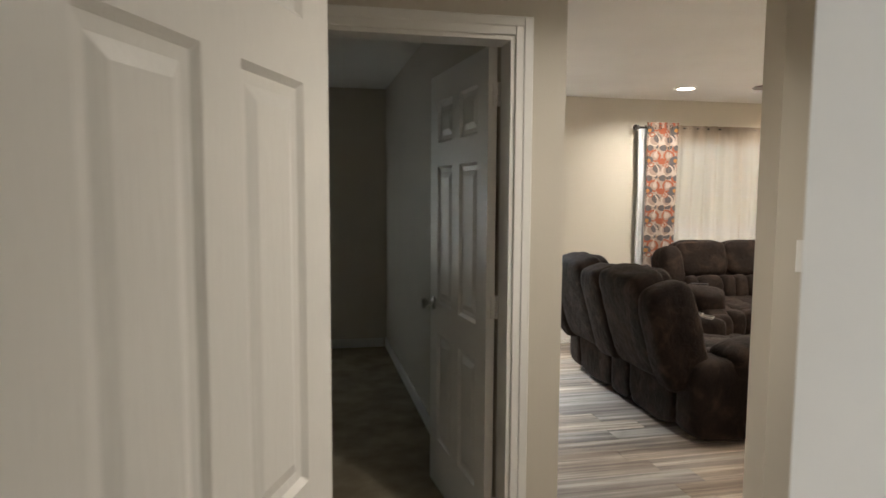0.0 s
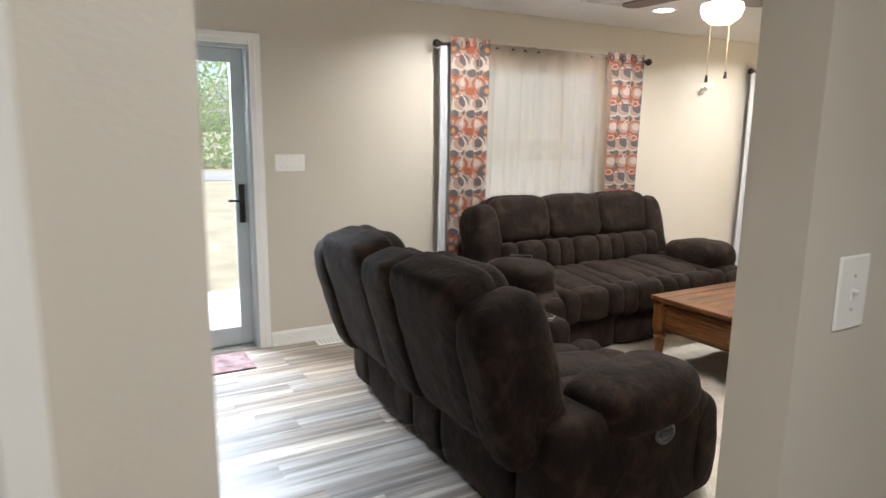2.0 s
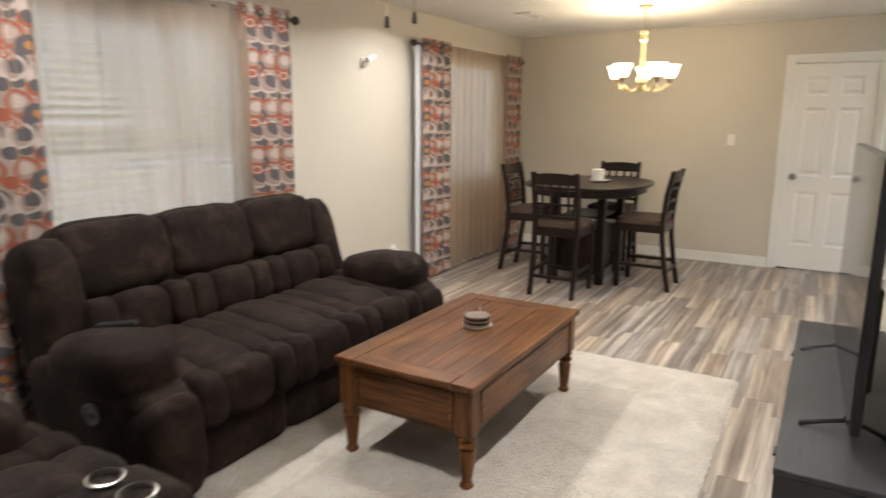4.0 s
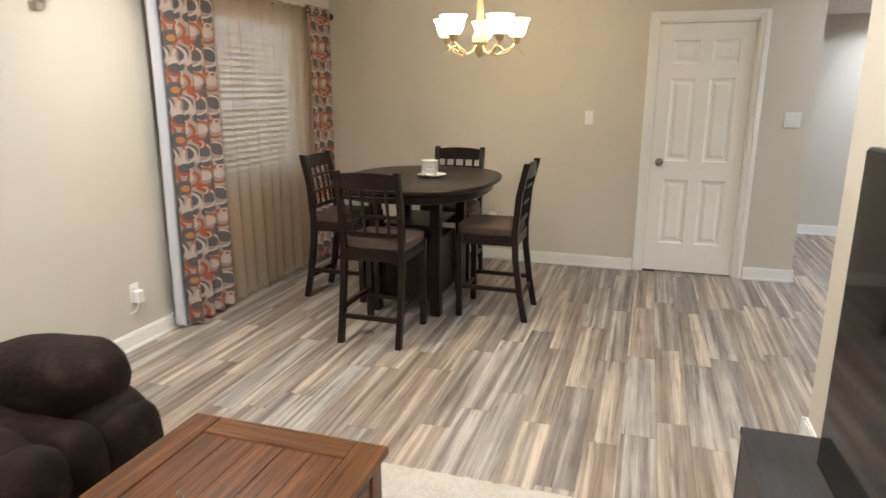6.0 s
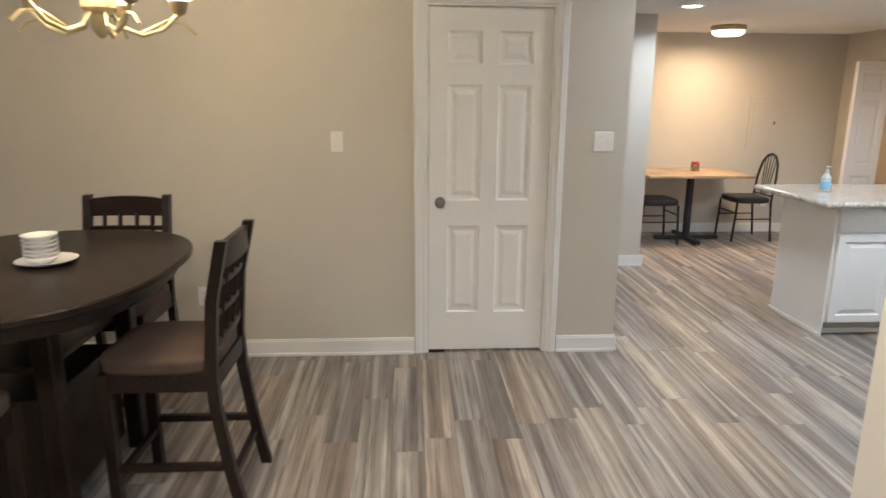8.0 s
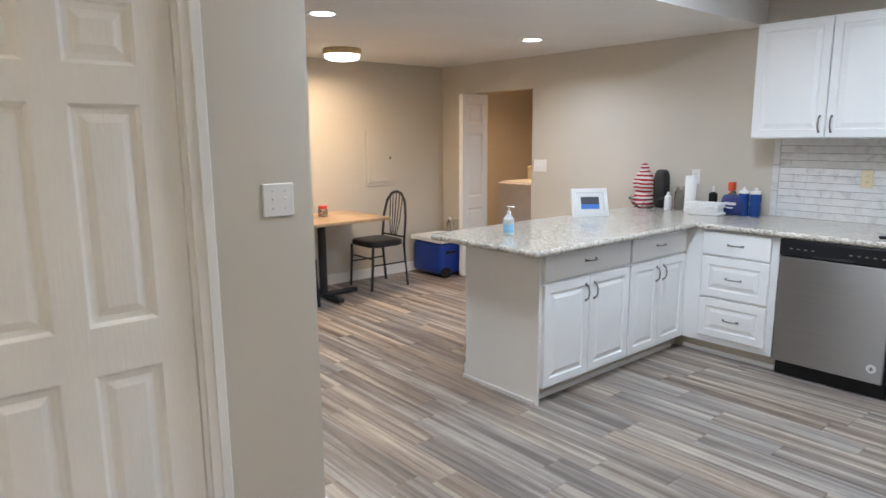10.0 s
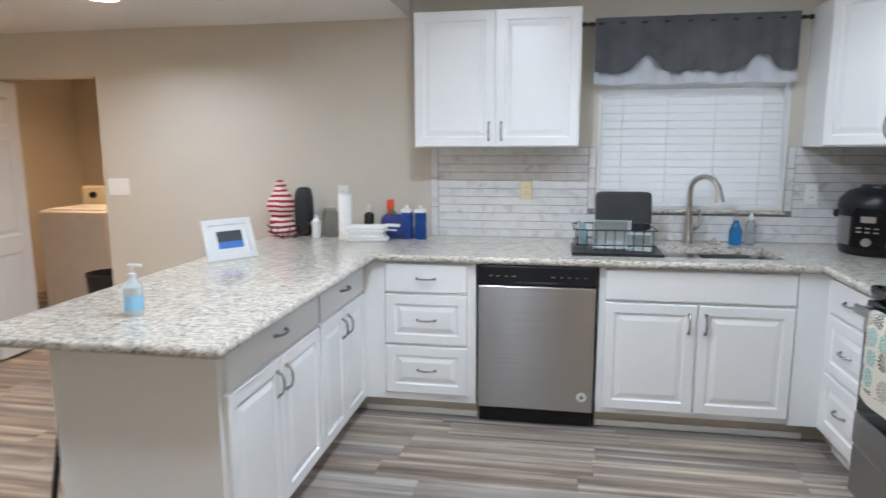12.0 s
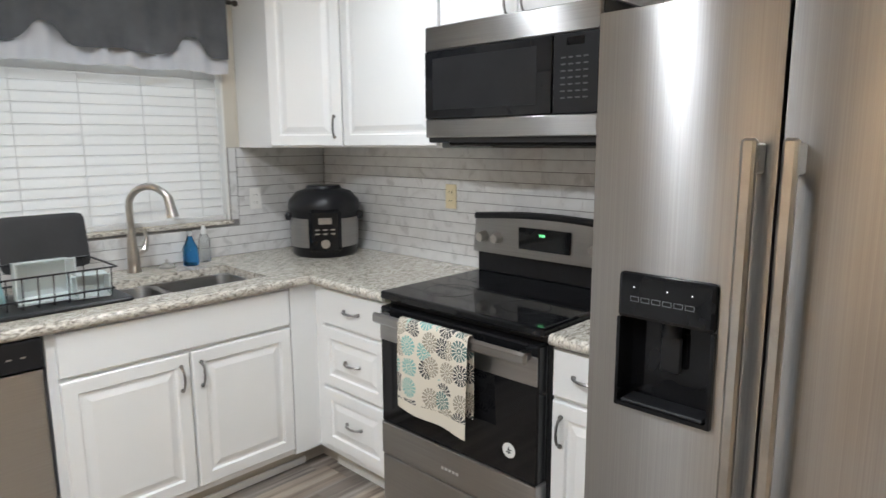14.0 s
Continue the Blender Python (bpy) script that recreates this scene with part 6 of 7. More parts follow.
def scallop(x0, x1, z_top, drop, y, amp, folds, dips, mat, name, lab=""):
    bm = bmesh.new()
    n, nz = folds * 6, 8
    g = []
    for i in range(n + 1):
        u = i / n
        low = drop - sum(0.085 * math.exp(-(((u - p) / 0.062) ** 2)) for p in dips) + 0.006 * math.sin(23 * u)
        g.append([bm.verts.new((x0 + (x1 - x0) * u, y + amp * math.sin(2 * math.pi * folds * u) * (0.5 + j / nz), z_top - low * j / nz)) for j in range(nz + 1)])
    for a, c in zip(g, g[1:]):
        for j in range(nz):
            bm.faces.new((a[j], c[j], c[j + 1], a[j + 1]))
    return part(name, bm, mat, va, lab, smooth=True, angle=0)


scallop(7.72, 8.8, 2.19, 0.3, -1.625, 0.011, 9, (0.17, 0.73), VALANCE, "grey_layer")
scallop(7.71, 8.8, 2.15, 0.325, -1.655, 0.008, 10, (), LINING, "white_layer", "white scalloped under-layer")


# ---- appliances ----
dw = thing("dishwasher", "stainless dishwasher with a black control panel", "dishwasher", m=pose(9.388, -1.015, 0, 0, 0, 180))
part("door", box(bmesh.new(), 0.004, -0.025, 0.1, 0.602, 0.0, 0.765, 0.006, 2), STEEL, dw, "brushed stainless door")
cp = part("control_panel", box(bmesh.new(), 0.0, -0.03, 0.77, 0.606, 0.0, 0.872, 0.006, 2), BLACK, dw, "black control panel")
part("tub", boxes((0.003, 0.0, 0.1, 0.603, 0.58, 0.87)), MATTE_BLACK, dw)
part("toe_panel", boxes((0.003, 0.04, 0.0, 0.603, 0.06, 0.1)), BLACK, dw)
for k in range(9):
    part("button", boxes((0.06 + k * 0.04 + (0.16 if k > 3 else 0), -0.0312, 0.815, 0.076 + k * 0.04 + (0.16 if k > 3 else 0), -0.03, 0.82)), CHROME, cp)
part("handle_recess", boxes((0.19, -0.032, 0.775, 0.41, -0.02, 0.79), bev=0.002), MATTE_BLACK, cp)
WHITE_INK = material("white_print", 0.5, 0, (0.75, 0.75, 0.73))[0]


def sticker(parent, m):
    part("sticker", lathe(bmesh.new(), [(0.001, 0), (0.026, 0), (0.026, 0.0006), (0.001, 0.0008)], 24), WHITE_INK, parent, "round white energy sticker", m=m)
    part("sticker_mark", boxes((-0.011, -0.008, 0.0008, 0.009, -0.004, 0.0012), (-0.006, 0.0, 0.0008, 0.012, 0.004, 0.0012), (-0.002, -0.012, 0.0008, 0.002, 0.012, 0.0012)), MATTE_BLACK, parent, m=m)


sticker(dw, pose(0.545, -0.0255, 0.185, 90))

rg = thing("range", "stainless and black electric range with glass cooktop", "range", m=pose(7.75, -0.488, 0, 0, 0, 90))
RW = 0.758
part("body", boxes((0.002, 0.04, 0.02, RW - 0.002, 0.6, 0.9)), MATTE_BLACK, rg)
part("cooktop", box(bmesh.new(), 0, -0.012, 0.9, RW, 0.6, 0.932, 0.008, 2), BLACK_GLASS, rg, "black glass cooktop")
RINGM = material("burner_print", 0.25, 0, (0.035, 0.035, 0.037))[0]
for cx, cy, r in ((0.2, 0.17, 0.1), (0.56, 0.17, 0.085), (0.2, 0.42, 0.08), (0.56, 0.42, 0.1)):
    part("burner_ring", lathe(bmesh.new(), [(r, 0), (r + 0.003, 0.0003), (r + 0.003, 0), (r, 0)], 32, (cx, cy, 0.9322), close=False), RINGM, rg)
od = part("oven_door", box(bmesh.new(), 0.008, -0.02, 0.41, RW - 0.008, 0.04, 0.875, 0.006), BLACK_GLASS, rg, "black glass oven door")
part("door_band", box(bmesh.new(), 0.01, -0.024, 0.745, RW - 0.01, -0.018, 0.84, 0.002), STEEL, od)
part("door_base", box(bmesh.new(), 0.008, -0.024, 0.275, RW - 0.008, 0.04, 0.409, 0.004), STEEL, od)
bm = boxes((0.02, -0.075, 0.822, RW - 0.02, -0.055, 0.862), bev=0.008)
for x in (0.05, RW - 0.05):
    box(bm, x - 0.014, -0.056, 0.83, x + 0.014, -0.018, 0.855)
part("handle", bm, STEEL, od, "steel bar handle")
part("badge_mark", boxes(*[(0.335 + k * 0.018, -0.0248, 0.325, 0.347 + k * 0.018, -0.024, 0.335) for k in range(5)]), WHITE_INK, od)
sticker(od, pose(0.64, -0.0206, 0.5, 90))
part("storage_drawer", box(bmesh.new(), 0.008, -0.02, 0.06, RW - 0.008, 0.04, 0.268, 0.004), STEEL, rg)
bk = part("backguard", boxes((0.01, 0.555, 0.932, RW - 0.01, 0.62, 1.03), bev=0.004), BLACK, rg)
bm = bmesh.new()
n = 14
rows = []
for k in range(n + 1):
    u = k / n
    zt = 1.165 + 0.02 * math.sin(math.pi * u)
    rows.append([bm.verts.new((0.004 + (RW - 0.008) * u, y, z)) for y, z in ((0.53, 1.02), (0.545, zt), (0.62, zt + 0.012), (0.62, 1.02))])
for a, c in zip(rows, rows[1:]):
    for k in range(4):
        bm.faces.new((a[k], a[(k + 1) % 4], c[(k + 1) % 4], c[k]))
bm.faces.new(rows[0])
bm.faces.new(rows[-1][::-1])
cpn = part("control_panel", bm, STEEL, rg, "curved steel control panel")
part("panel_cap", bent(bmesh.new(), [(0.0 + RW * k / 12, 0.555, 1.172 + 0.02 * math.sin(math.pi * k / 12)) for k in range(13)], 0.016, 8), BLACK, rg, smooth=True)
part("display", boxes((0.25, 0.531, 1.055, 0.5, 0.542, 1.145), bev=0.002), BLACK_GLASS, rg, m=pose(0, -0.003, 0))
LED = glow_material("green_led", (0.1, 1, 0.25), 0.9)
part("clock_digits", boxes((0.358, 0.526, 1.114, 0.362, 0.5275, 1.124), (0.368, 0.526, 1.114, 0.373, 0.5275, 1.124), (0.377, 0.526, 1.114, 0.382, 0.5275, 1.124)), LED, rg, "small green clock digits")
for x in (0.06, 0.14, 0.615, 0.695):
    part("knob", bent(bmesh.new(), [(x, 0.538, 1.09), (x, 0.515, 1.088), (x, 0.5, 1.087)], [0.024, 0.022, 0.018], 16), CHROME, rg, smooth=True)

mw = thing("microwave", "stainless over-the-range microwave with a black door", "microwave", m=pose(7.5, -0.475, 1.49, 0, 0, 90))
part("body", boxes((0, 0.0, 0, 0.765, 0.395, 0.435)), MATTE_BLACK, mw)
part("top_band", box(bmesh.new(), 0, -0.02, 0.345, 0.765, 0.0, 0.435, 0.004), STEEL, mw)
part("bottom_band", box(bmesh.new(), 0, -0.02, 0.02, 0.765, 0.0, 0.09, 0.004), STEEL, mw)
d = part("door", box(bmesh.new(), 0, -0.022, 0.092, 0.59, 0.0, 0.343, 0.003), BLACK_GLASS, mw, "black glass door")
part("window", boxes((0.045, -0.0235, 0.125, 0.53, -0.022, 0.315), bev=0.0005), BLACK, d)
k2 = part("keypad", box(bmesh.new(), 0.594, -0.021, 0.092, 0.765, 0.0, 0.343, 0.003), BLACK, mw)
part("key_marks", boxes(*[(0.625 + i * 0.028, -0.0218, 0.14 + j * 0.021, 0.642 + i * 0.028, -0.021, 0.145 + j * 0.021) for i in range(4) for j in range(7)]), material("key_print", 0.5, 0, (0.075, 0.075, 0.08))[0], k2)
part("key_display", boxes((0.645, -0.0216, 0.305, 0.71, -0.021, 0.33)), BLACK_GLASS, k2)
part("under_grille", boxes((0.06, 0.05, -0.012, 0.7, 0.34, 0.0), bev=0.004), MATTE_BLACK, mw)

FR = steel_material("fridge_steel", True)
fr = thing("refrigerator", "stainless side-by-side refrigerator with an ice dispenser", "refrigerator", m=pose(7.955, 0.545, 0, 0, 0, 90))
FW = 0.91
part("case", boxes((0.004, 0.065, 0.02, FW - 0.004, 0.82, 1.77)), MATTE_BLACK, fr)


def fridge_door(name, x0, x1, hole=None):
    """A slightly bowed door; hole: (x0, x1, z0, z1) left open in its face."""
    bm = bmesh.new()
    xs = [x0 + (x1 - x0) * k / 10 for k in range(11)]
    zs = [0.06, 1.785]
    if hole:
        xs = sorted([x for x in xs if min(abs(x - hole[0]), abs(x - hole[1])) > 0.012] + [hole[0], hole[1]])
        zs = [0.06, hole[2], hole[3], 1.785]
    bow = [-0.009 * (1 - (2 * (x - x0) / (x1 - x0) - 1) ** 2) for x in xs]
    face = [[bm.verts.new((x, y, z)) for z in zs] for x, y in zip(xs, bow)]
    back = [[bm.verts.new((x, 0.06, z)) for z in (zs[0], zs[-1])] for x in xs]
    for k in range(len(xs) - 1):
        for j in range(len(zs) - 1):
            if hole and j == 1 and hole[0] - 1e-6 <= xs[k] and xs[k + 1] <= hole[1] + 1e-6:
                continue
            bm.faces.new((face[k][j], face[k + 1][j], face[k + 1][j + 1], face[k][j + 1]))
        bm.faces.new((face[k][-1], face[k + 1][-1], back[k + 1][1], back[k][1]))
        bm.faces.new((back[k][0], back[k + 1][0], face[k + 1][0], face[k][0]))
        bm.faces.new((back[k][1], back[k + 1][1], back[k + 1][0], back[k][0]))
    for k in (0, -1):
        bm.faces.new(face[k] + back[k][::-1])
    bmesh.ops.recalc_face_normals(bm, faces=bm.faces[:])
    return part(name, bm, FR, fr, "brushed stainless door", True, 0.5)


ld = fridge_door("freezer_door", 0.0, 0.405, (0.09, 0.308, 0.872, 1.09))
rd = fridge_door("fresh_food_door", 0.413, FW)
for x, dd in ((0.372, ld), (0.446, rd)):
    bm = boxes((x - 0.014, -0.078, 0.35, x + 0.014, -0.055, 1.5), bev=0.006)
    for z in (0.38, 1.46):
        box(bm, x - 0.012, -0.056, z - 0.03, x + 0.012, -0.005, z + 0.03, 0.004)
    part("handle", bm, CHROME, dd, "long brushed bar handle")
dp = part("dispenser", box(bmesh.new(), 0.084, -0.022, 1.085, 0.314, 0.0, 1.195, 0.01, 2), BLACK_GLASS, ld, "black ice and water dispenser")
for nm, b in (("well_side", (0.084, -0.02, 0.866, 0.092, 0.055, 1.085)), ("well_side", (0.306, -0.02, 0.866, 0.314, 0.055, 1.085)), ("well_sill", (0.092, -0.02, 0.866, 0.306, 0.055, 0.876)), ("well_back", (0.092, 0.05, 0.876, 0.306, 0.055, 1.085))):
    part(nm, boxes(b), BLACK_GLASS, dp)
part("dispenser_tray", boxes((0.1, -0.018, 0.876, 0.298, 0.045, 0.884), bev=0.003), BLACK, dp)
part("paddle", boxes((0.175, 0.022, 0.96, 0.225, 0.034, 1.05), bev=0.004), BLACK, dp)
part("spout", tube(bmesh.new(), (0.2, 0.025, 1.05), (0.2, 0.025, 1.085), 0.022, n=16), BLACK, dp, smooth=True)
GREY_PRINT = material("grey_print", 0.5, 0, (0.16, 0.17, 0.18))[0]
mark = mesh_of("key_mark", boxes((0, -0.0005, 0, 0.021, 0, 0.0015), (0, -0.0005, 0.0105, 0.021, 0, 0.012), (0, -0.0005, 0, 0.0012, 0, 0.012), (0.0198, -0.0005, 0, 0.021, 0, 0.012)), GREY_PRINT)
for k in range(6):
    o = new("key_mark", mark)
    o.parent = dp
    o.matrix_local = pose(0.117 + k * 0.026, -0.0221, 1.128)
DOT = glow_material("white_led", (1, 1, 1), 0.8)
for x in (0.125, 0.205, 0.262):
    part("indicator", tube(bmesh.new(), (x, -0.0226, 1.162), (x, -0.022, 1.162), 0.0014, n=8), DOT, dp, "tiny white indicator light")
part("toe_grille", boxes((0.01, 0.03, 0.01, FW - 0.01, 0.06, 0.058)), BLACK, fr)


def towel_material():
    """Cream cotton printed with teal, charcoal and tan daisies, with a plain hem."""
    m, nt, b = material("flower_print_towel", 0.95)
    v = coords(nt, (13, 0, 13), "object")

    def calc(op, x, y=None):
        n = nt.nodes.new("ShaderNodeMath")
        n.operation = op
        for sock, q in zip(n.inputs, (x, y)):
            if isinstance(q, (int, float)):
                sock.default_value = q
            elif q is not None:
                nt.links.new(q, sock)
        return n.outputs[0]

    vo = nt.nodes.new("ShaderNodeTexVoronoi")
    vo.inputs["Scale"].default_value = 1.0
    vo.inputs["Randomness"].default_value = 0.6
    nt.links.new(v, vo.inputs["Vector"])
    off = nt.nodes.new("ShaderNodeVectorMath")
    off.operation = "SUBTRACT"
    nt.links.new(v, off.inputs[0])
    nt.links.new(vo.outputs["Position"], off.inputs[1])
    xyz = nt.nodes.new("ShaderNodeSeparateXYZ")
    nt.links.new(off.outputs[0], xyz.inputs[0])
    sep = nt.nodes.new("ShaderNodeSeparateColor")
    nt.links.new(vo.outputs["Color"], sep.inputs[0])
    d = calc("SQRT", calc("ADD", calc("MULTIPLY", xyz.outputs[0], xyz.outputs[0]), calc("MULTIPLY", xyz.outputs[2], xyz.outputs[2])))
    petal = calc("GREATER_THAN", calc("SINE", calc("MULTIPLY", calc("ARCTAN2", xyz.outputs[2], xyz.outputs[0]), 14)), -0.45)
    ray = calc("MULTIPLY", petal, calc("MULTIPLY", calc("LESS_THAN", d, 0.47), calc("GREATER_THAN", d, 0.17)))
    mask = calc("MAXIMUM", ray, calc("MULTIPLY", calc("LESS_THAN", d, 0.13), calc("GREATER_THAN", d, 0.05)))
    obj = nt.nodes.new("ShaderNodeSeparateXYZ")
    nt.links.new(coords(nt, (1, 1, 1), "object"), obj.inputs[0])
    mask = calc("MULTIPLY", mask, calc("GREATER_THAN", obj.outputs[2], 0.575))
    tone = ramp(nt, sep.outputs[0], [(0.0, (0.2, 0.44, 0.4)), (0.36, (0.2, 0.42, 0.38)), (0.4, (0.05, 0.052, 0.055)), (0.68, (0.06, 0.06, 0.06)), (0.72, (0.3, 0.27, 0.21)), (1.0, (0.34, 0.3, 0.24))])
    nt.links.new(mix(nt, mask, (0.68, 0.63, 0.53), tone), b.inputs["Base Color"])
    bump(nt, b, noise_tex(nt, coords(nt, (1, 1, 1), "object"), 350, 2), 0.3, 0.003)
    return m


bm = bmesh.new()
prof = [(-0.052, 0.6), (-0.05, 0.75), (-0.049, 0.855), (-0.056, 0.872), (-0.072, 0.872), (-0.083, 0.855), (-0.088, 0.75), (-0.092, 0.64), (-0.094, 0.54)]
cols = []
for k in range(17):
    u = k / 16
    x = 0.178 + 0.335 * u
    cols.append([bm.verts.new((x + 0.02 * (0.87 - z) * (u - 0.5) + 0.01 * (0.87 - z) * 2 * (0.5), y + (0.007 * math.sin(u * 9 + z * 4) * (0.9 - z) * 3), z - (0.02 * u if j in (0, 8) else 0))) for j, (y, z) in enumerate(prof)])
for a, c in zip(cols, cols[1:]):
    for j in range(len(prof) - 1):
        bm.faces.new((a[j], c[j], c[j + 1], a[j + 1]))
solid("dish_towel", bm, towel_material(), "cream dish towel with teal flowers hanging on the oven handle", "towel", smooth=True, angle=0, m=pose(7.75, -0.488, 0, 0, 0, 90))


# ---- things on the worktop ----
Z = 0.914
pc = thing("pressure_cooker", "black and steel electric pressure cooker with a domed lid", "pressure cooker", m=pose(7.34, -1.42, Z, 0, 0, 145) @ Matrix.Diagonal((1.08, 1.08, 1.04, 1)))
part("body", lathe(bmesh.new(), [(0.001, 0.0), (0.145, 0.0), (0.155, 0.015), (0.16, 0.21), (0.165, 0.225), (0.001, 0.23)], 36), BLACK, pc, smooth=True)
part("steel_band", lathe(bmesh.new(), [(0.158, 0.05), (0.1615, 0.052), (0.1635, 0.19), (0.16, 0.192)], 36, close=False), STEEL, pc, "brushed steel band", True)
part("lid", lathe(bmesh.new(), [(0.168, 0.222), (0.172, 0.24), (0.165, 0.275), (0.13, 0.315), (0.085, 0.33), (0.08, 0.345), (0.001, 0.347)], 36), BLACK, pc, smooth=True)
bm = boxes((-0.075, -0.182, 0.03, 0.075, -0.13, 0.24), bev=0.015)
part("control_face", bm, BLACK_GLASS, pc, "glossy black control face")
part("face_marks", boxes((-0.03, -0.1835, 0.17, 0.03, -0.182, 0.2), *[(-0.045 + k * 0.035, -0.1835, 0.12 + j * 0.02, -0.025 + k * 0.035, -0.182, 0.126 + j * 0.02) for k in range(3) for j in range(2)]), CHROME, pc)
part("dial", tube(bmesh.new(), (0, -0.195, 0.075), (0, -0.18, 0.075), 0.02, n=20), CHROME, pc, smooth=True)
for s in (-1, 1):
    part("side_handle", box(bmesh.new(), s * 0.16 - 0.025, -0.04, 0.175, s * 0.16 + 0.025, 0.04, 0.215, 0.012, 2), BLACK, pc)

CLEAR = glass_material("clear_plastic", (0.92, 0.95, 0.96), 0.12)
FROST = glass_material("frosted_plastic", (0.8, 0.87, 0.87), 0.4)
FROST.node_tree.nodes["Principled BSDF"].inputs["Transmission Weight"].default_value = 0.55
rk = thing("dish_rack", "black wire dish rack on a tray", "dish rack", m=pose(8.69, -1.3, Z))
part("tray", box(bmesh.new(), -0.25, -0.17, 0.0, 0.22, 0.2, 0.016, 0.006), BLACK, rk)
for z, k in ((0.05, 1.0), (0.13, 1.05)):
    a, b = 0.2 * k, 0.15 * k
    part("wire_hoop", bent(bmesh.new(), [(-a, -b, z), (a - 0.03, -b, z), (a, -b + 0.03, z), (a, b - 0.03, z), (a - 0.03, b, z), (-a, b, z), (-a, -b, z)], 0.0035, 6), BLACK, rk)
for k in range(9):
    x = -0.19 + k * 0.0475
    part("wire_rib", bent(bmesh.new(), [(x, -0.157, 0.13), (x, -0.15, 0.05), (x, -0.14, 0.02), (x, 0.14, 0.02), (x, 0.15, 0.05), (x, 0.157, 0.13)], 0.0025, 5), BLACK, rk)
bm = rings(bmesh.new(), 0.19, 0.15, [(0, 0), (0.004, 0), (0.01, 0.095), (0.03, 0.1)])
solid("food_container", bm, FROST, "clear plastic food container drying in the rack", "container", m=pose(8.72, -1.22, Z + 0.03, 0, 0, 180) @ pose(-0.08, -0.06, 0))
bm = rings(bmesh.new(), 0.13, 0.09, [(0, 0), (0.004, 0), (0.01, 0.07), (0.025, 0.075)])
solid("food_container", bm, FROST, "small clear plastic container drying in the rack", "container", m=pose(8.56, -1.22, Z + 0.03, 8, 0, 172) @ pose(-0.065, -0.06, 0))
GREEN = material("teal_lid", 0.4, 0, (0.25, 0.42, 0.45))[0]
solid("container_lid", box(bmesh.new(), -0.006, -0.07, 0, 0.006, 0.07, 0.13, 0.004), GREEN, "pale teal plastic lid standing in the rack", "lid", m=pose(8.84, -1.28, Z + 0.03, 0, 8, 12))
bm = cushion((0.31, 0.016, 0.22), (0, 0, 0.11), p=12, wrinkle=0.0)
solid("cutting_board", bm, MATTE_BLACK, "dark rounded chopping board leaning in the rack", "chopping board", smooth=True, m=pose(8.62, -1.47, Z + 0.09, 12))


def bottle(name, label, x, y, prof, mat, cap=None, cap_mat=None, m=None, cat="bottle"):
    b = thing(name, label, cat, m=m or pose(x, y, Z))
    part("body", lathe(bmesh.new(), prof, 20), mat, b, smooth=True)
    if cap:
        part("cap", lathe(bmesh.new(), cap, 16), cap_mat, b, smooth=True)
    return b


BLUE_SOAP = glass_material("blue_liquid", (0.05, 0.35, 0.8), 0.1)
WHITE_P = two_tone("white_plastic", (0.75, 0.75, 0.74), (0.8, 0.8, 0.79), 8, 0.35, 0.02, 60)
bottle("soap_bottle", "clear soap bottle with blue liquid by the sink", 7.98, -1.62, [(0.001, 0), (0.034, 0), (0.036, 0.01), (0.035, 0.085), (0.018, 0.12), (0.012, 0.14)], BLUE_SOAP, [(0.012, 0.138), (0.014, 0.14), (0.014, 0.165), (0.001, 0.168)], CLEAR)
bottle("soap_bottle", "slim clear dish soap bottle by the window", 7.89, -1.66, [(0.001, 0), (0.026, 0), (0.028, 0.01), (0.028, 0.11), (0.014, 0.14)], CLEAR, [(0.012, 0.138), (0.012, 0.16), (0.005, 0.18), (0.001, 0.181)], WHITE_P)
SPONGE = two_tone("sponge", (0.45, 0.33, 0.22), (0.6, 0.48, 0.34), 30, 0.95, 0.6, 200)
solid("dish_cloth", cushion((0.12, 0.08, 0.03), (0, 0, 0.0), p=3, wrinkle=0.008, freq=30), SPONGE, "crumpled tan dishcloth in the sink", "cloth", smooth=True, m=pose(8.05, -1.3, 0.73))

fm = thing("digital_frame", "white framed digital photo frame showing a landscape", "photo frame", m=pose(10.6, -0.72, Z, 0, 0, -124) @ pose(0, 0, 0, -20))
part("frame", rings(bmesh.new(), 0.27, 0.215, [(0.0, 0.02), (0.0, 0.0), (0.004, -0.004), (0.03, -0.006), (0.034, 0.0), (0.04, 0.001)], pose(-0.135, 0, 0)), WHITE_P, fm)
part("mat_board", boxes((-0.1, -0.0025, 0.035, 0.1, -0.0008, 0.18)), WHITE_P, fm)
SCR_D, SCR_B = glow_material("screen_dusk", (0.03, 0.04, 0.05), 0.3, (0.01, 0.01, 0.012)), glow_material("screen_blue", (0.06, 0.2, 0.6), 0.3, (0.02, 0.06, 0.2))
part("screen_top", boxes((-0.068, -0.0042, 0.095, 0.068, -0.0026, 0.15)), SCR_D, fm, "dark landscape part of the screen")
part("screen_bottom", boxes((-0.068, -0.0042, 0.06, 0.068, -0.0026, 0.095)), SCR_B, fm, "blue lower part of the screen")
part("stand", boxes((-0.04, 0.02, 0.0, 0.04, 0.09, 0.008)), WHITE_P, fm)


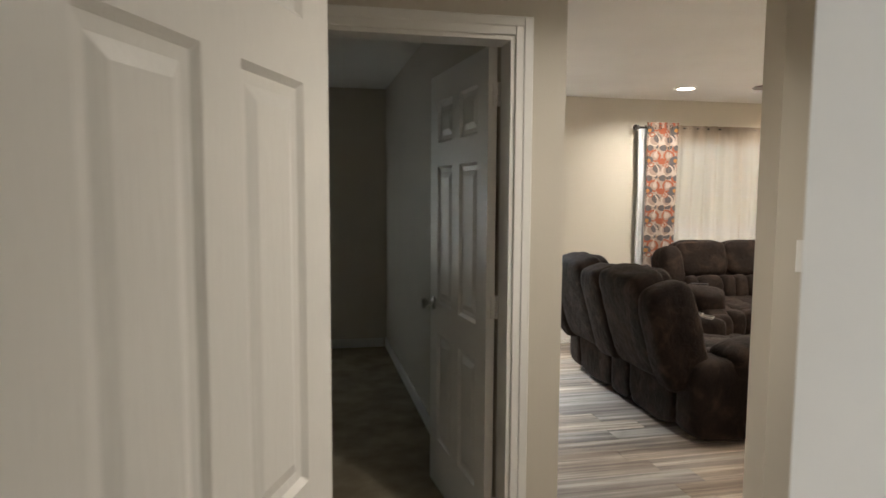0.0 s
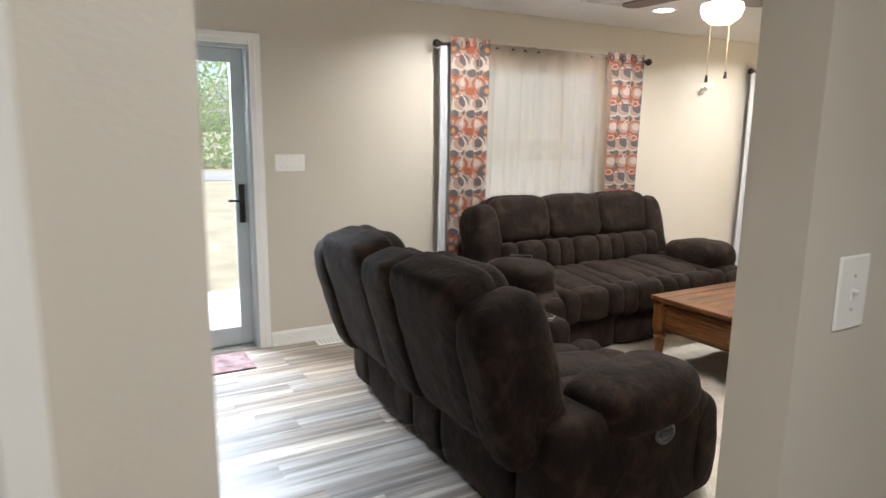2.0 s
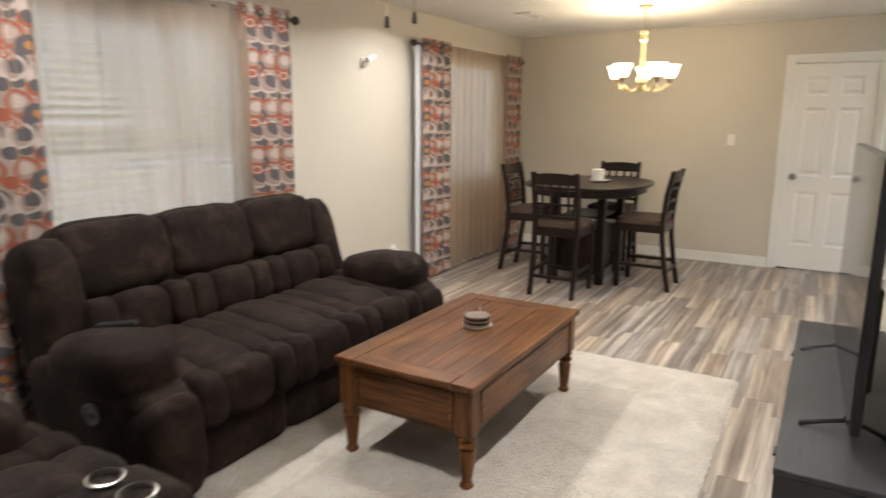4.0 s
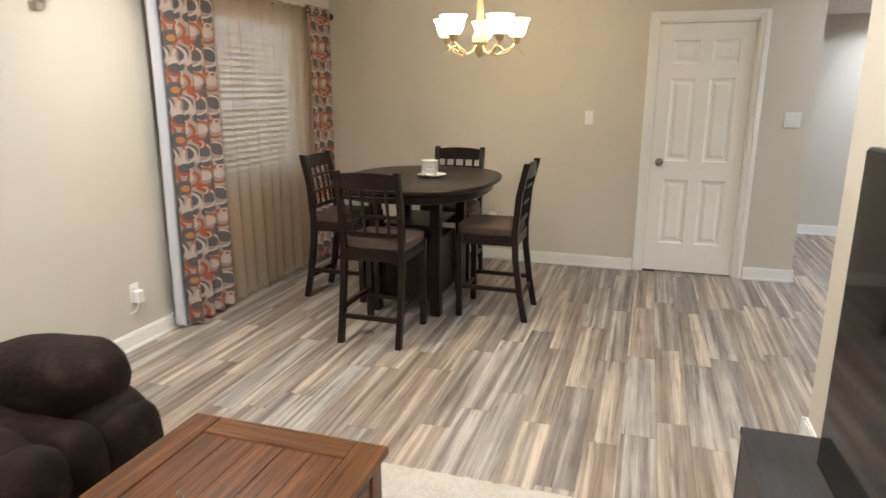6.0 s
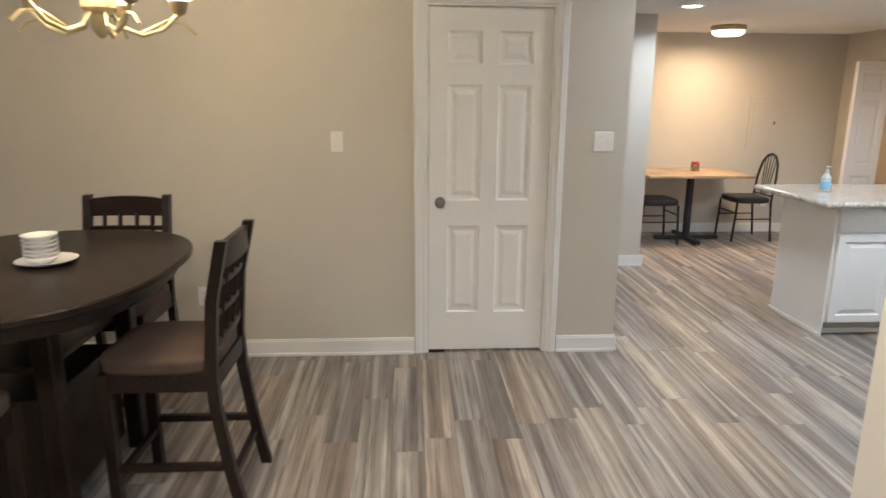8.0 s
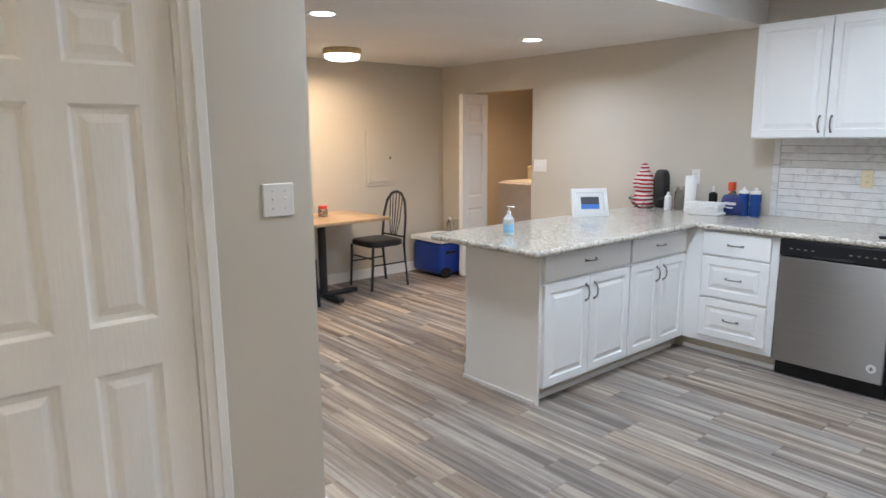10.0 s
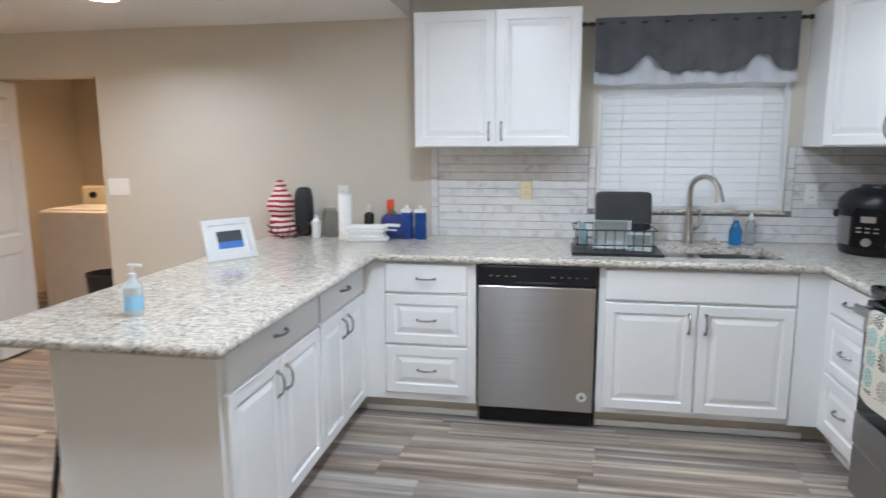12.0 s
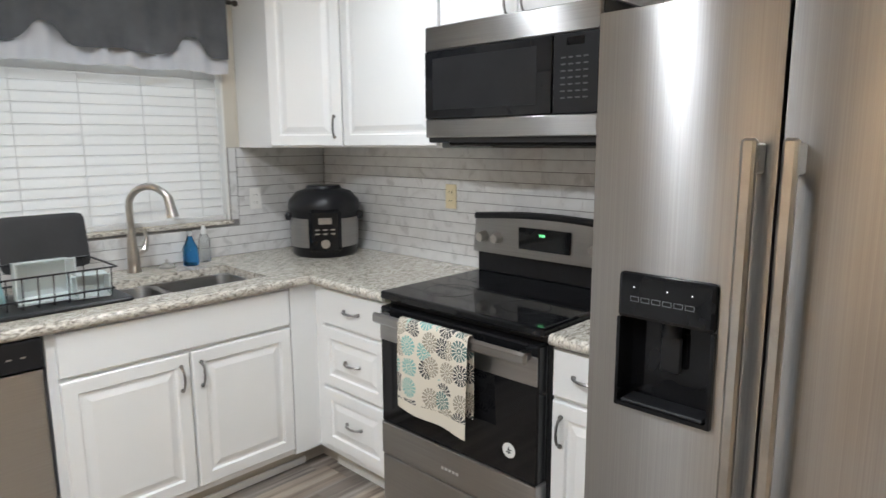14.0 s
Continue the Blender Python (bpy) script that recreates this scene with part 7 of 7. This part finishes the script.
def stripes():
    m, nt, b = material("red_white_knit", 0.9)
    v = coords(nt, (1, 1, 1), "object")
    w = nt.nodes.new("ShaderNodeTexWave")
    w.bands_direction = "Z"
    w.inputs["Scale"].default_value = 9
    w.inputs["Distortion"].default_value = 2.5
    nt.links.new(v, w.inputs["Vector"])
    nt.links.new(ramp(nt, w.outputs[0], [(0.42, (0.38, 0.02, 0.03)), (0.55, (0.72, 0.66, 0.62))]), b.inputs["Base Color"])
    return m


gn = bmesh.new()
lathe(gn, [(0.001, 0), (0.06, 0.0), (0.078, 0.03), (0.074, 0.09), (0.052, 0.13), (0.062, 0.15), (0.074, 0.19), (0.078, 0.22), (0.068, 0.25), (0.045, 0.3), (0.026, 0.335), (0.03, 0.35), (0.028, 0.37), (0.012, 0.385), (0.001, 0.387)], 20)
solid("plush_figure", gn, stripes(), "red and white striped knitted figure on the worktop", "figurine", smooth=True, m=pose(10.72, -1.58, Z) @ Matrix.Diagonal((1.2, 1.1, 0.92, 1)))
# Plain rounded black block for a gadget of unknown use.
solid("black_gadget", cushion((0.105, 0.11, 0.31), (0, 0, 0.155), p=4, wrinkle=0), MATTE_BLACK, "tall rounded black countertop gadget", "gadget", smooth=True, m=pose(10.58, -1.61, Z))
wb = thing("wire_basket", "dark wire bowl on the worktop", "basket", m=pose(10.62, -1.45, Z))
for k in range(10):
    a = k * 0.628
    part("wire", bent(bmesh.new(), [(0.04 * math.cos(a), 0.04 * math.sin(a), 0.005), (0.1 * math.cos(a), 0.1 * math.sin(a), 0.04), (0.13 * math.cos(a + 0.2), 0.13 * math.sin(a + 0.2), 0.09)], 0.003, 5), BRONZE, wb)
part("rim", bent(bmesh.new(), [(0.13 * math.cos(a), 0.13 * math.sin(a), 0.09) for a in [k * 0.35 for k in range(19)]], 0.0035, 5), BRONZE, wb)
PAPER = two_tone("paper_towel", (0.8, 0.8, 0.79), (0.86, 0.86, 0.85), 30, 0.95, 0.4, 120)
solid("paper_towel_roll", lathe(bmesh.new(), [(0.012, 0.0), (0.04, 0.0), (0.041, 0.004), (0.041, 0.272), (0.039, 0.276), (0.012, 0.276)], 28), PAPER, "white roll of paper towels standing upright", "paper towels", smooth=True, m=pose(10.27, -1.5, Z))
bottle("glass_jar", "clear glass jar with a metal lid", 10.4, -1.6, [(0.001, 0), (0.045, 0), (0.048, 0.01), (0.048, 0.14), (0.036, 0.165)], CLEAR, [(0.038, 0.163), (0.038, 0.185), (0.001, 0.187)], CHROME, cat="jar")
bottle("lotion_bottle", "small white and pink bottle", 10.47, -1.53, [(0.001, 0), (0.026, 0), (0.028, 0.008), (0.028, 0.1), (0.012, 0.12)], WHITE_P, [(0.012, 0.118), (0.012, 0.14), (0.001, 0.142)], WHITE_P)
DARKB = material("dark_bottle", 0.2, 0, (0.02, 0.02, 0.02))[0]
bottle("dark_bottle", "small dark bottle with white pump", 10.16, -1.64, [(0.001, 0), (0.03, 0), (0.032, 0.01), (0.032, 0.14), (0.012, 0.155)], DARKB, [(0.01, 0.153), (0.01, 0.19), (0.001, 0.2)], WHITE_P)
sp = bottle("spray_bottle", "green spray bottle with an orange trigger", 10.02, -1.66, [(0.001, 0), (0.04, 0), (0.042, 0.01), (0.042, 0.12), (0.018, 0.165), (0.014, 0.175)], glass_material("green_liquid", (0.35, 0.6, 0.5), 0.1))
ORANGE = material("orange_plastic", 0.4, 0, (0.75, 0.1, 0.03))[0]
part("trigger", boxes((-0.018, -0.016, 0.172, 0.018, 0.05, 0.235), (-0.008, 0.03, 0.14, 0.008, 0.042, 0.18), bev=0.006), ORANGE, sp, "orange trigger head")
NAP = thing("napkin_stack", "stack of folded white napkins", "napkins", m=pose(10.12, -1.47, Z, 0, 0, 8))
for k in range(5):
    part("napkin", cushion((0.25 - 0.012 * (k % 2), 0.17, 0.02), (0.008 * (k % 3), 0.004 * (k % 2), 0.01 + 0.0175 * k), (0, 0, 3 * (k % 3)), p=7, n=4, wrinkle=0.001), PAPER, NAP, smooth=True)
NAVY = material("navy_pouch", 0.3, 0, (0.015, 0.03, 0.16))[0]
bm = cushion((0.19, 0.06, 0.15), (0, 0, 0.075), p=4, wrinkle=0.004)
po = solid("detergent_pouch", bm, NAVY, "navy blue detergent pouch", "pouch", smooth=True, m=pose(9.98, -1.57, Z, -8, 0, 168))
part("pouch_print", boxes((-0.05, -0.034, 0.07, 0.05, -0.0315, 0.09), (-0.03, -0.034, 0.045, 0.03, -0.032, 0.055)), WHITE_INK, po)
BLUE_P = two_tone("blue_plastic", (0.005, 0.035, 0.17), (0.01, 0.06, 0.26), 10, 0.3, 0.05, 60)
for x in (9.9, 9.815):
    b = bottle("sports_bottle", "blue plastic squeeze bottle with a white lid", x, -1.58, [(0.001, 0), (0.036, 0), (0.038, 0.01), (0.038, 0.07), (0.035, 0.09), (0.038, 0.11), (0.038, 0.155), (0.034, 0.165)], BLUE_P, [(0.036, 0.163), (0.036, 0.18), (0.012, 0.188), (0.01, 0.205), (0.001, 0.206)], WHITE_P)
sn = bottle("sanitizer_bottle", "clear hand sanitizer pump bottle", 10.41, 0.34, [(0.001, 0), (0.03, 0), (0.032, 0.008), (0.032, 0.1), (0.014, 0.125), (0.012, 0.132)], FROST, [(0.013, 0.13), (0.013, 0.145), (0.004, 0.147), (0.004, 0.17), (0.001, 0.171)], WHITE_P)
part("spout", boxes((-0.04, -0.005, 0.168, 0.012, 0.005, 0.178), bev=0.002), WHITE_P, sn)
part("label_band", lathe(bmesh.new(), [(0.0325, 0.02), (0.0328, 0.021), (0.0328, 0.07), (0.0325, 0.071)], 20, close=False), material("pale_blue_label", 0.4, 0, (0.3, 0.55, 0.75))[0], sn)


# ---- breakfast nook ----
nt_ = thing("cafe_table", "tan-topped cafe table on a black cross base", "table")
part("tabletop", box(bmesh.new(), 12.66, -0.42, 0.725, 13.42, 0.72, 0.755, 0.006), TAN_TOP, nt_, "tan laminate top")
for y in (0.13,):
    part("column", tube(bmesh.new(), (13.0, y, 0.05), (13.0, y, 0.725), 0.038, n=18), MATTE_BLACK, nt_, smooth=True)
    part("cross_base", boxes((12.68, y - 0.03, 0.012, 13.32, y + 0.03, 0.05), (12.97, y - 0.36, 0.012, 13.03, y + 0.36, 0.05), bev=0.006), MATTE_BLACK, nt_)
    for dx, dy in ((-0.3, 0), (0.3, 0), (0, -0.34), (0, 0.34)):
        part("glide", tube(bmesh.new(), (13.0 + dx, y + dy, 0), (13.0 + dx, y + dy, 0.012), 0.018), CHROME, nt_)
jar = thing("candy_jar", "jar with a red lid on the cafe table", "jar", m=pose(13.1, 0.05, 0.755))
part("body", lathe(bmesh.new(), [(0.001, 0), (0.042, 0), (0.045, 0.006), (0.045, 0.07), (0.04, 0.078)], 20), two_tone("mixed_candy", (0.05, 0.03, 0.02), (0.55, 0.4, 0.3), 60, 0.25, 0.0, 50, "object"), jar, smooth=True)
part("lid", lathe(bmesh.new(), [(0.043, 0.077), (0.044, 0.08), (0.044, 0.105), (0.001, 0.107)], 20), material("red_lid", 0.35, 0, (0.6, 0.05, 0.03))[0], jar, "red lid", True)
VINYL = two_tone("black_vinyl", (0.012, 0.012, 0.014), (0.02, 0.02, 0.022), 6, 0.4, 0.2, 120)


def cafe_chair():
    """A black metal chair with a fan back, facing +y."""
    c = thing("cafe_chair", "black metal cafe chair with a fan-shaped back", "chair", "cafe chairs in the nook")
    R = 0.0135
    part("back_frame", bent(bmesh.new(), [(-0.19, -0.24, 0.0), (-0.19, -0.2, 0.42), (-0.185, -0.23, 0.7), (-0.15, -0.25, 0.85), (-0.08, -0.262, 0.925), (0, -0.265, 0.945), (0.08, -0.262, 0.925), (0.15, -0.25, 0.85), (0.185, -0.23, 0.7), (0.19, -0.2, 0.42), (0.19, -0.24, 0.0)], R, 10), MATTE_BLACK, c, smooth=True)
    for x in (-0.19, 0.19):
        part("front_leg", bent(bmesh.new(), [(x, 0.2, 0.0), (x, 0.18, 0.3), (x, 0.175, 0.43)], R, 8), MATTE_BLACK, c, smooth=True)
        part("side_stretcher", bent(bmesh.new(), [(x, 0.185, 0.25), (x, -0.215, 0.25)], 0.008, 6), MATTE_BLACK, c)
    part("front_stretcher", bent(bmesh.new(), [(-0.19, 0.185, 0.32), (0.19, 0.185, 0.32)], 0.008, 6), MATTE_BLACK, c)
    part("back_bar", bent(bmesh.new(), [(-0.19, -0.205, 0.5), (0.19, -0.205, 0.5)], 0.009, 6), MATTE_BLACK, c)
    for k in range(5):
        a = (k - 2) * 0.33
        part("fan_rod", bent(bmesh.new(), [(0.05 * (k - 2) * 0.5, -0.207, 0.5), (0.035 * (k - 2) * 1.2, -0.23, 0.66), (0.17 * math.sin(a), -0.258, 0.77 + 0.16 * math.cos(a))], 0.006, 6), MATTE_BLACK, c)
    part("seat", cushion((0.42, 0.41, 0.075), (0, -0.005, 0.455), p=5, wrinkle=0.001), VINYL, c, "black vinyl padded seat", True, 0)
    return c


cch = cafe_chair()
cch.matrix_basis = pose(13.08, -0.54, 0, 0, 0, 0)
copy_thing(cch, pose(12.93, 0.53, 0, 0, 0, 180))
stool = thing("bar_stool", "dark metal backless stool tucked under the peninsula overhang", "stool", m=pose(10.86, -0.03, 0))
part("seat", lathe(bmesh.new(), [(0.001, 0.58), (0.14, 0.58), (0.155, 0.59), (0.158, 0.605), (0.145, 0.622), (0.001, 0.626)], 24), VINYL, stool, smooth=True)
for sx in (-1, 1):
    for sy in (-1, 1):
        part("leg", bent(bmesh.new(), [(sx * 0.09, sy * 0.09, 0.582), (sx * 0.155, sy * 0.155, 0.02)], 0.012, 8), MATTE_BLACK, stool, smooth=True)
        part("foot", tube(bmesh.new(), (sx * 0.157, sy * 0.157, 0.0), (sx * 0.155, sy * 0.155, 0.03), 0.015, n=10), TAN_TOP, stool, "tan wooden foot cap")
part("foot_ring", bent(bmesh.new(), [(0.185 * math.cos(k * 0.35), 0.185 * math.sin(k * 0.35), 0.2) for k in range(19)], 0.007, 6), MATTE_BLACK, stool)
BLUE_C = two_tone("cooler_blue", (0.008, 0.03, 0.22), (0.012, 0.045, 0.28), 4, 0.4, 0.1, 80)
co = thing("cooler", "blue wheeled cooler with a white lid", "cooler", m=pose(13.12, -1.42, 0))
part("body", cushion((0.5, 0.42, 0.36), (0, 0, 0.2), p=9, wrinkle=0), BLUE_C, co, smooth=True, angle=0)
part("lid", box(bmesh.new(), -0.265, -0.22, 0.375, 0.265, 0.22, 0.425, 0.012, 2), WHITE_P, co, "white lid")
part("side_handle", boxes((-0.272, 0.02, 0.26, -0.24, 0.14, 0.29), bev=0.006), BLACK, co)
for y in (-0.14, 0.14):
    part("wheel", tube(bmesh.new(), (-0.262, y, 0.06), (-0.222, y, 0.06), 0.058, n=18), BLACK, co, smooth=True)
for x, y in ((13.05, -1.5), (13.12, -1.55), (13.05, -1.58)):
    bottle("water_bottle", "clear water bottle with a blue label on the cooler", 0, 0, [(0.001, 0), (0.03, 0), (0.032, 0.01), (0.032, 0.12), (0.014, 0.16), (0.012, 0.17)], CLEAR, [(0.013, 0.168), (0.013, 0.185), (0.001, 0.186)], WHITE_P, pose(x, y, 0.425))
pb = thing("breaker_panel", "flush wall breaker panel painted to match the wall", "breaker panel", m=pose(NX, -0.87, 1.27, 0, 0, -90))
part("panel_frame", boxes((-0.19, -0.012, -0.29, 0.19, 0.0, 0.29), bev=0.002), WALL, pb)
part("panel_door", boxes((-0.15, -0.02, -0.25, 0.15, -0.014, 0.25), bev=0.002), WALL, pb)
part("latch", boxes((0.1, -0.024, -0.015, 0.12, -0.02, 0.015), bev=0.002), BLACK, pb)


# ---- laundry room glimpse ----
wm = thing("washing_machine", "white top-loading washer with a dial panel", "washing machine", m=pose(13.2, -3.05, 0))
part("body", box(bmesh.new(), -0.34, -0.33, 0.0, 0.34, 0.33, 0.92, 0.015), WHITE_P, wm)
part("lid", box(bmesh.new(), -0.28, -0.18, 0.92, 0.28, 0.3, 0.935, 0.006), WHITE_P, wm)
part("console", box(bmesh.new(), -0.34, -0.33, 0.92, 0.34, -0.22, 1.1, 0.015), two_tone("cream_panel", (0.7, 0.65, 0.5), (0.75, 0.7, 0.55), 5, 0.4, 0.02, 50), wm, "cream control console")
for x in (-0.2, 0.0, 0.2):
    part("dial", tube(bmesh.new(), (x, -0.22, 1.02), (x, -0.19, 1.02), 0.03, n=18), BLACK, wm, smooth=True)
solid("waste_bin", lathe(bmesh.new(), [(0.001, 0.0), (0.13, 0.0), (0.16, 0.5), (0.165, 0.5), (0.165, 0.52), (0.15, 0.52), (0.125, 0.012), (0.001, 0.012)], 26), MATTE_BLACK, "black round waste bin in the laundry room", "waste bin", smooth=True, m=pose(12.4, -2.1, 0))

lay_planks()
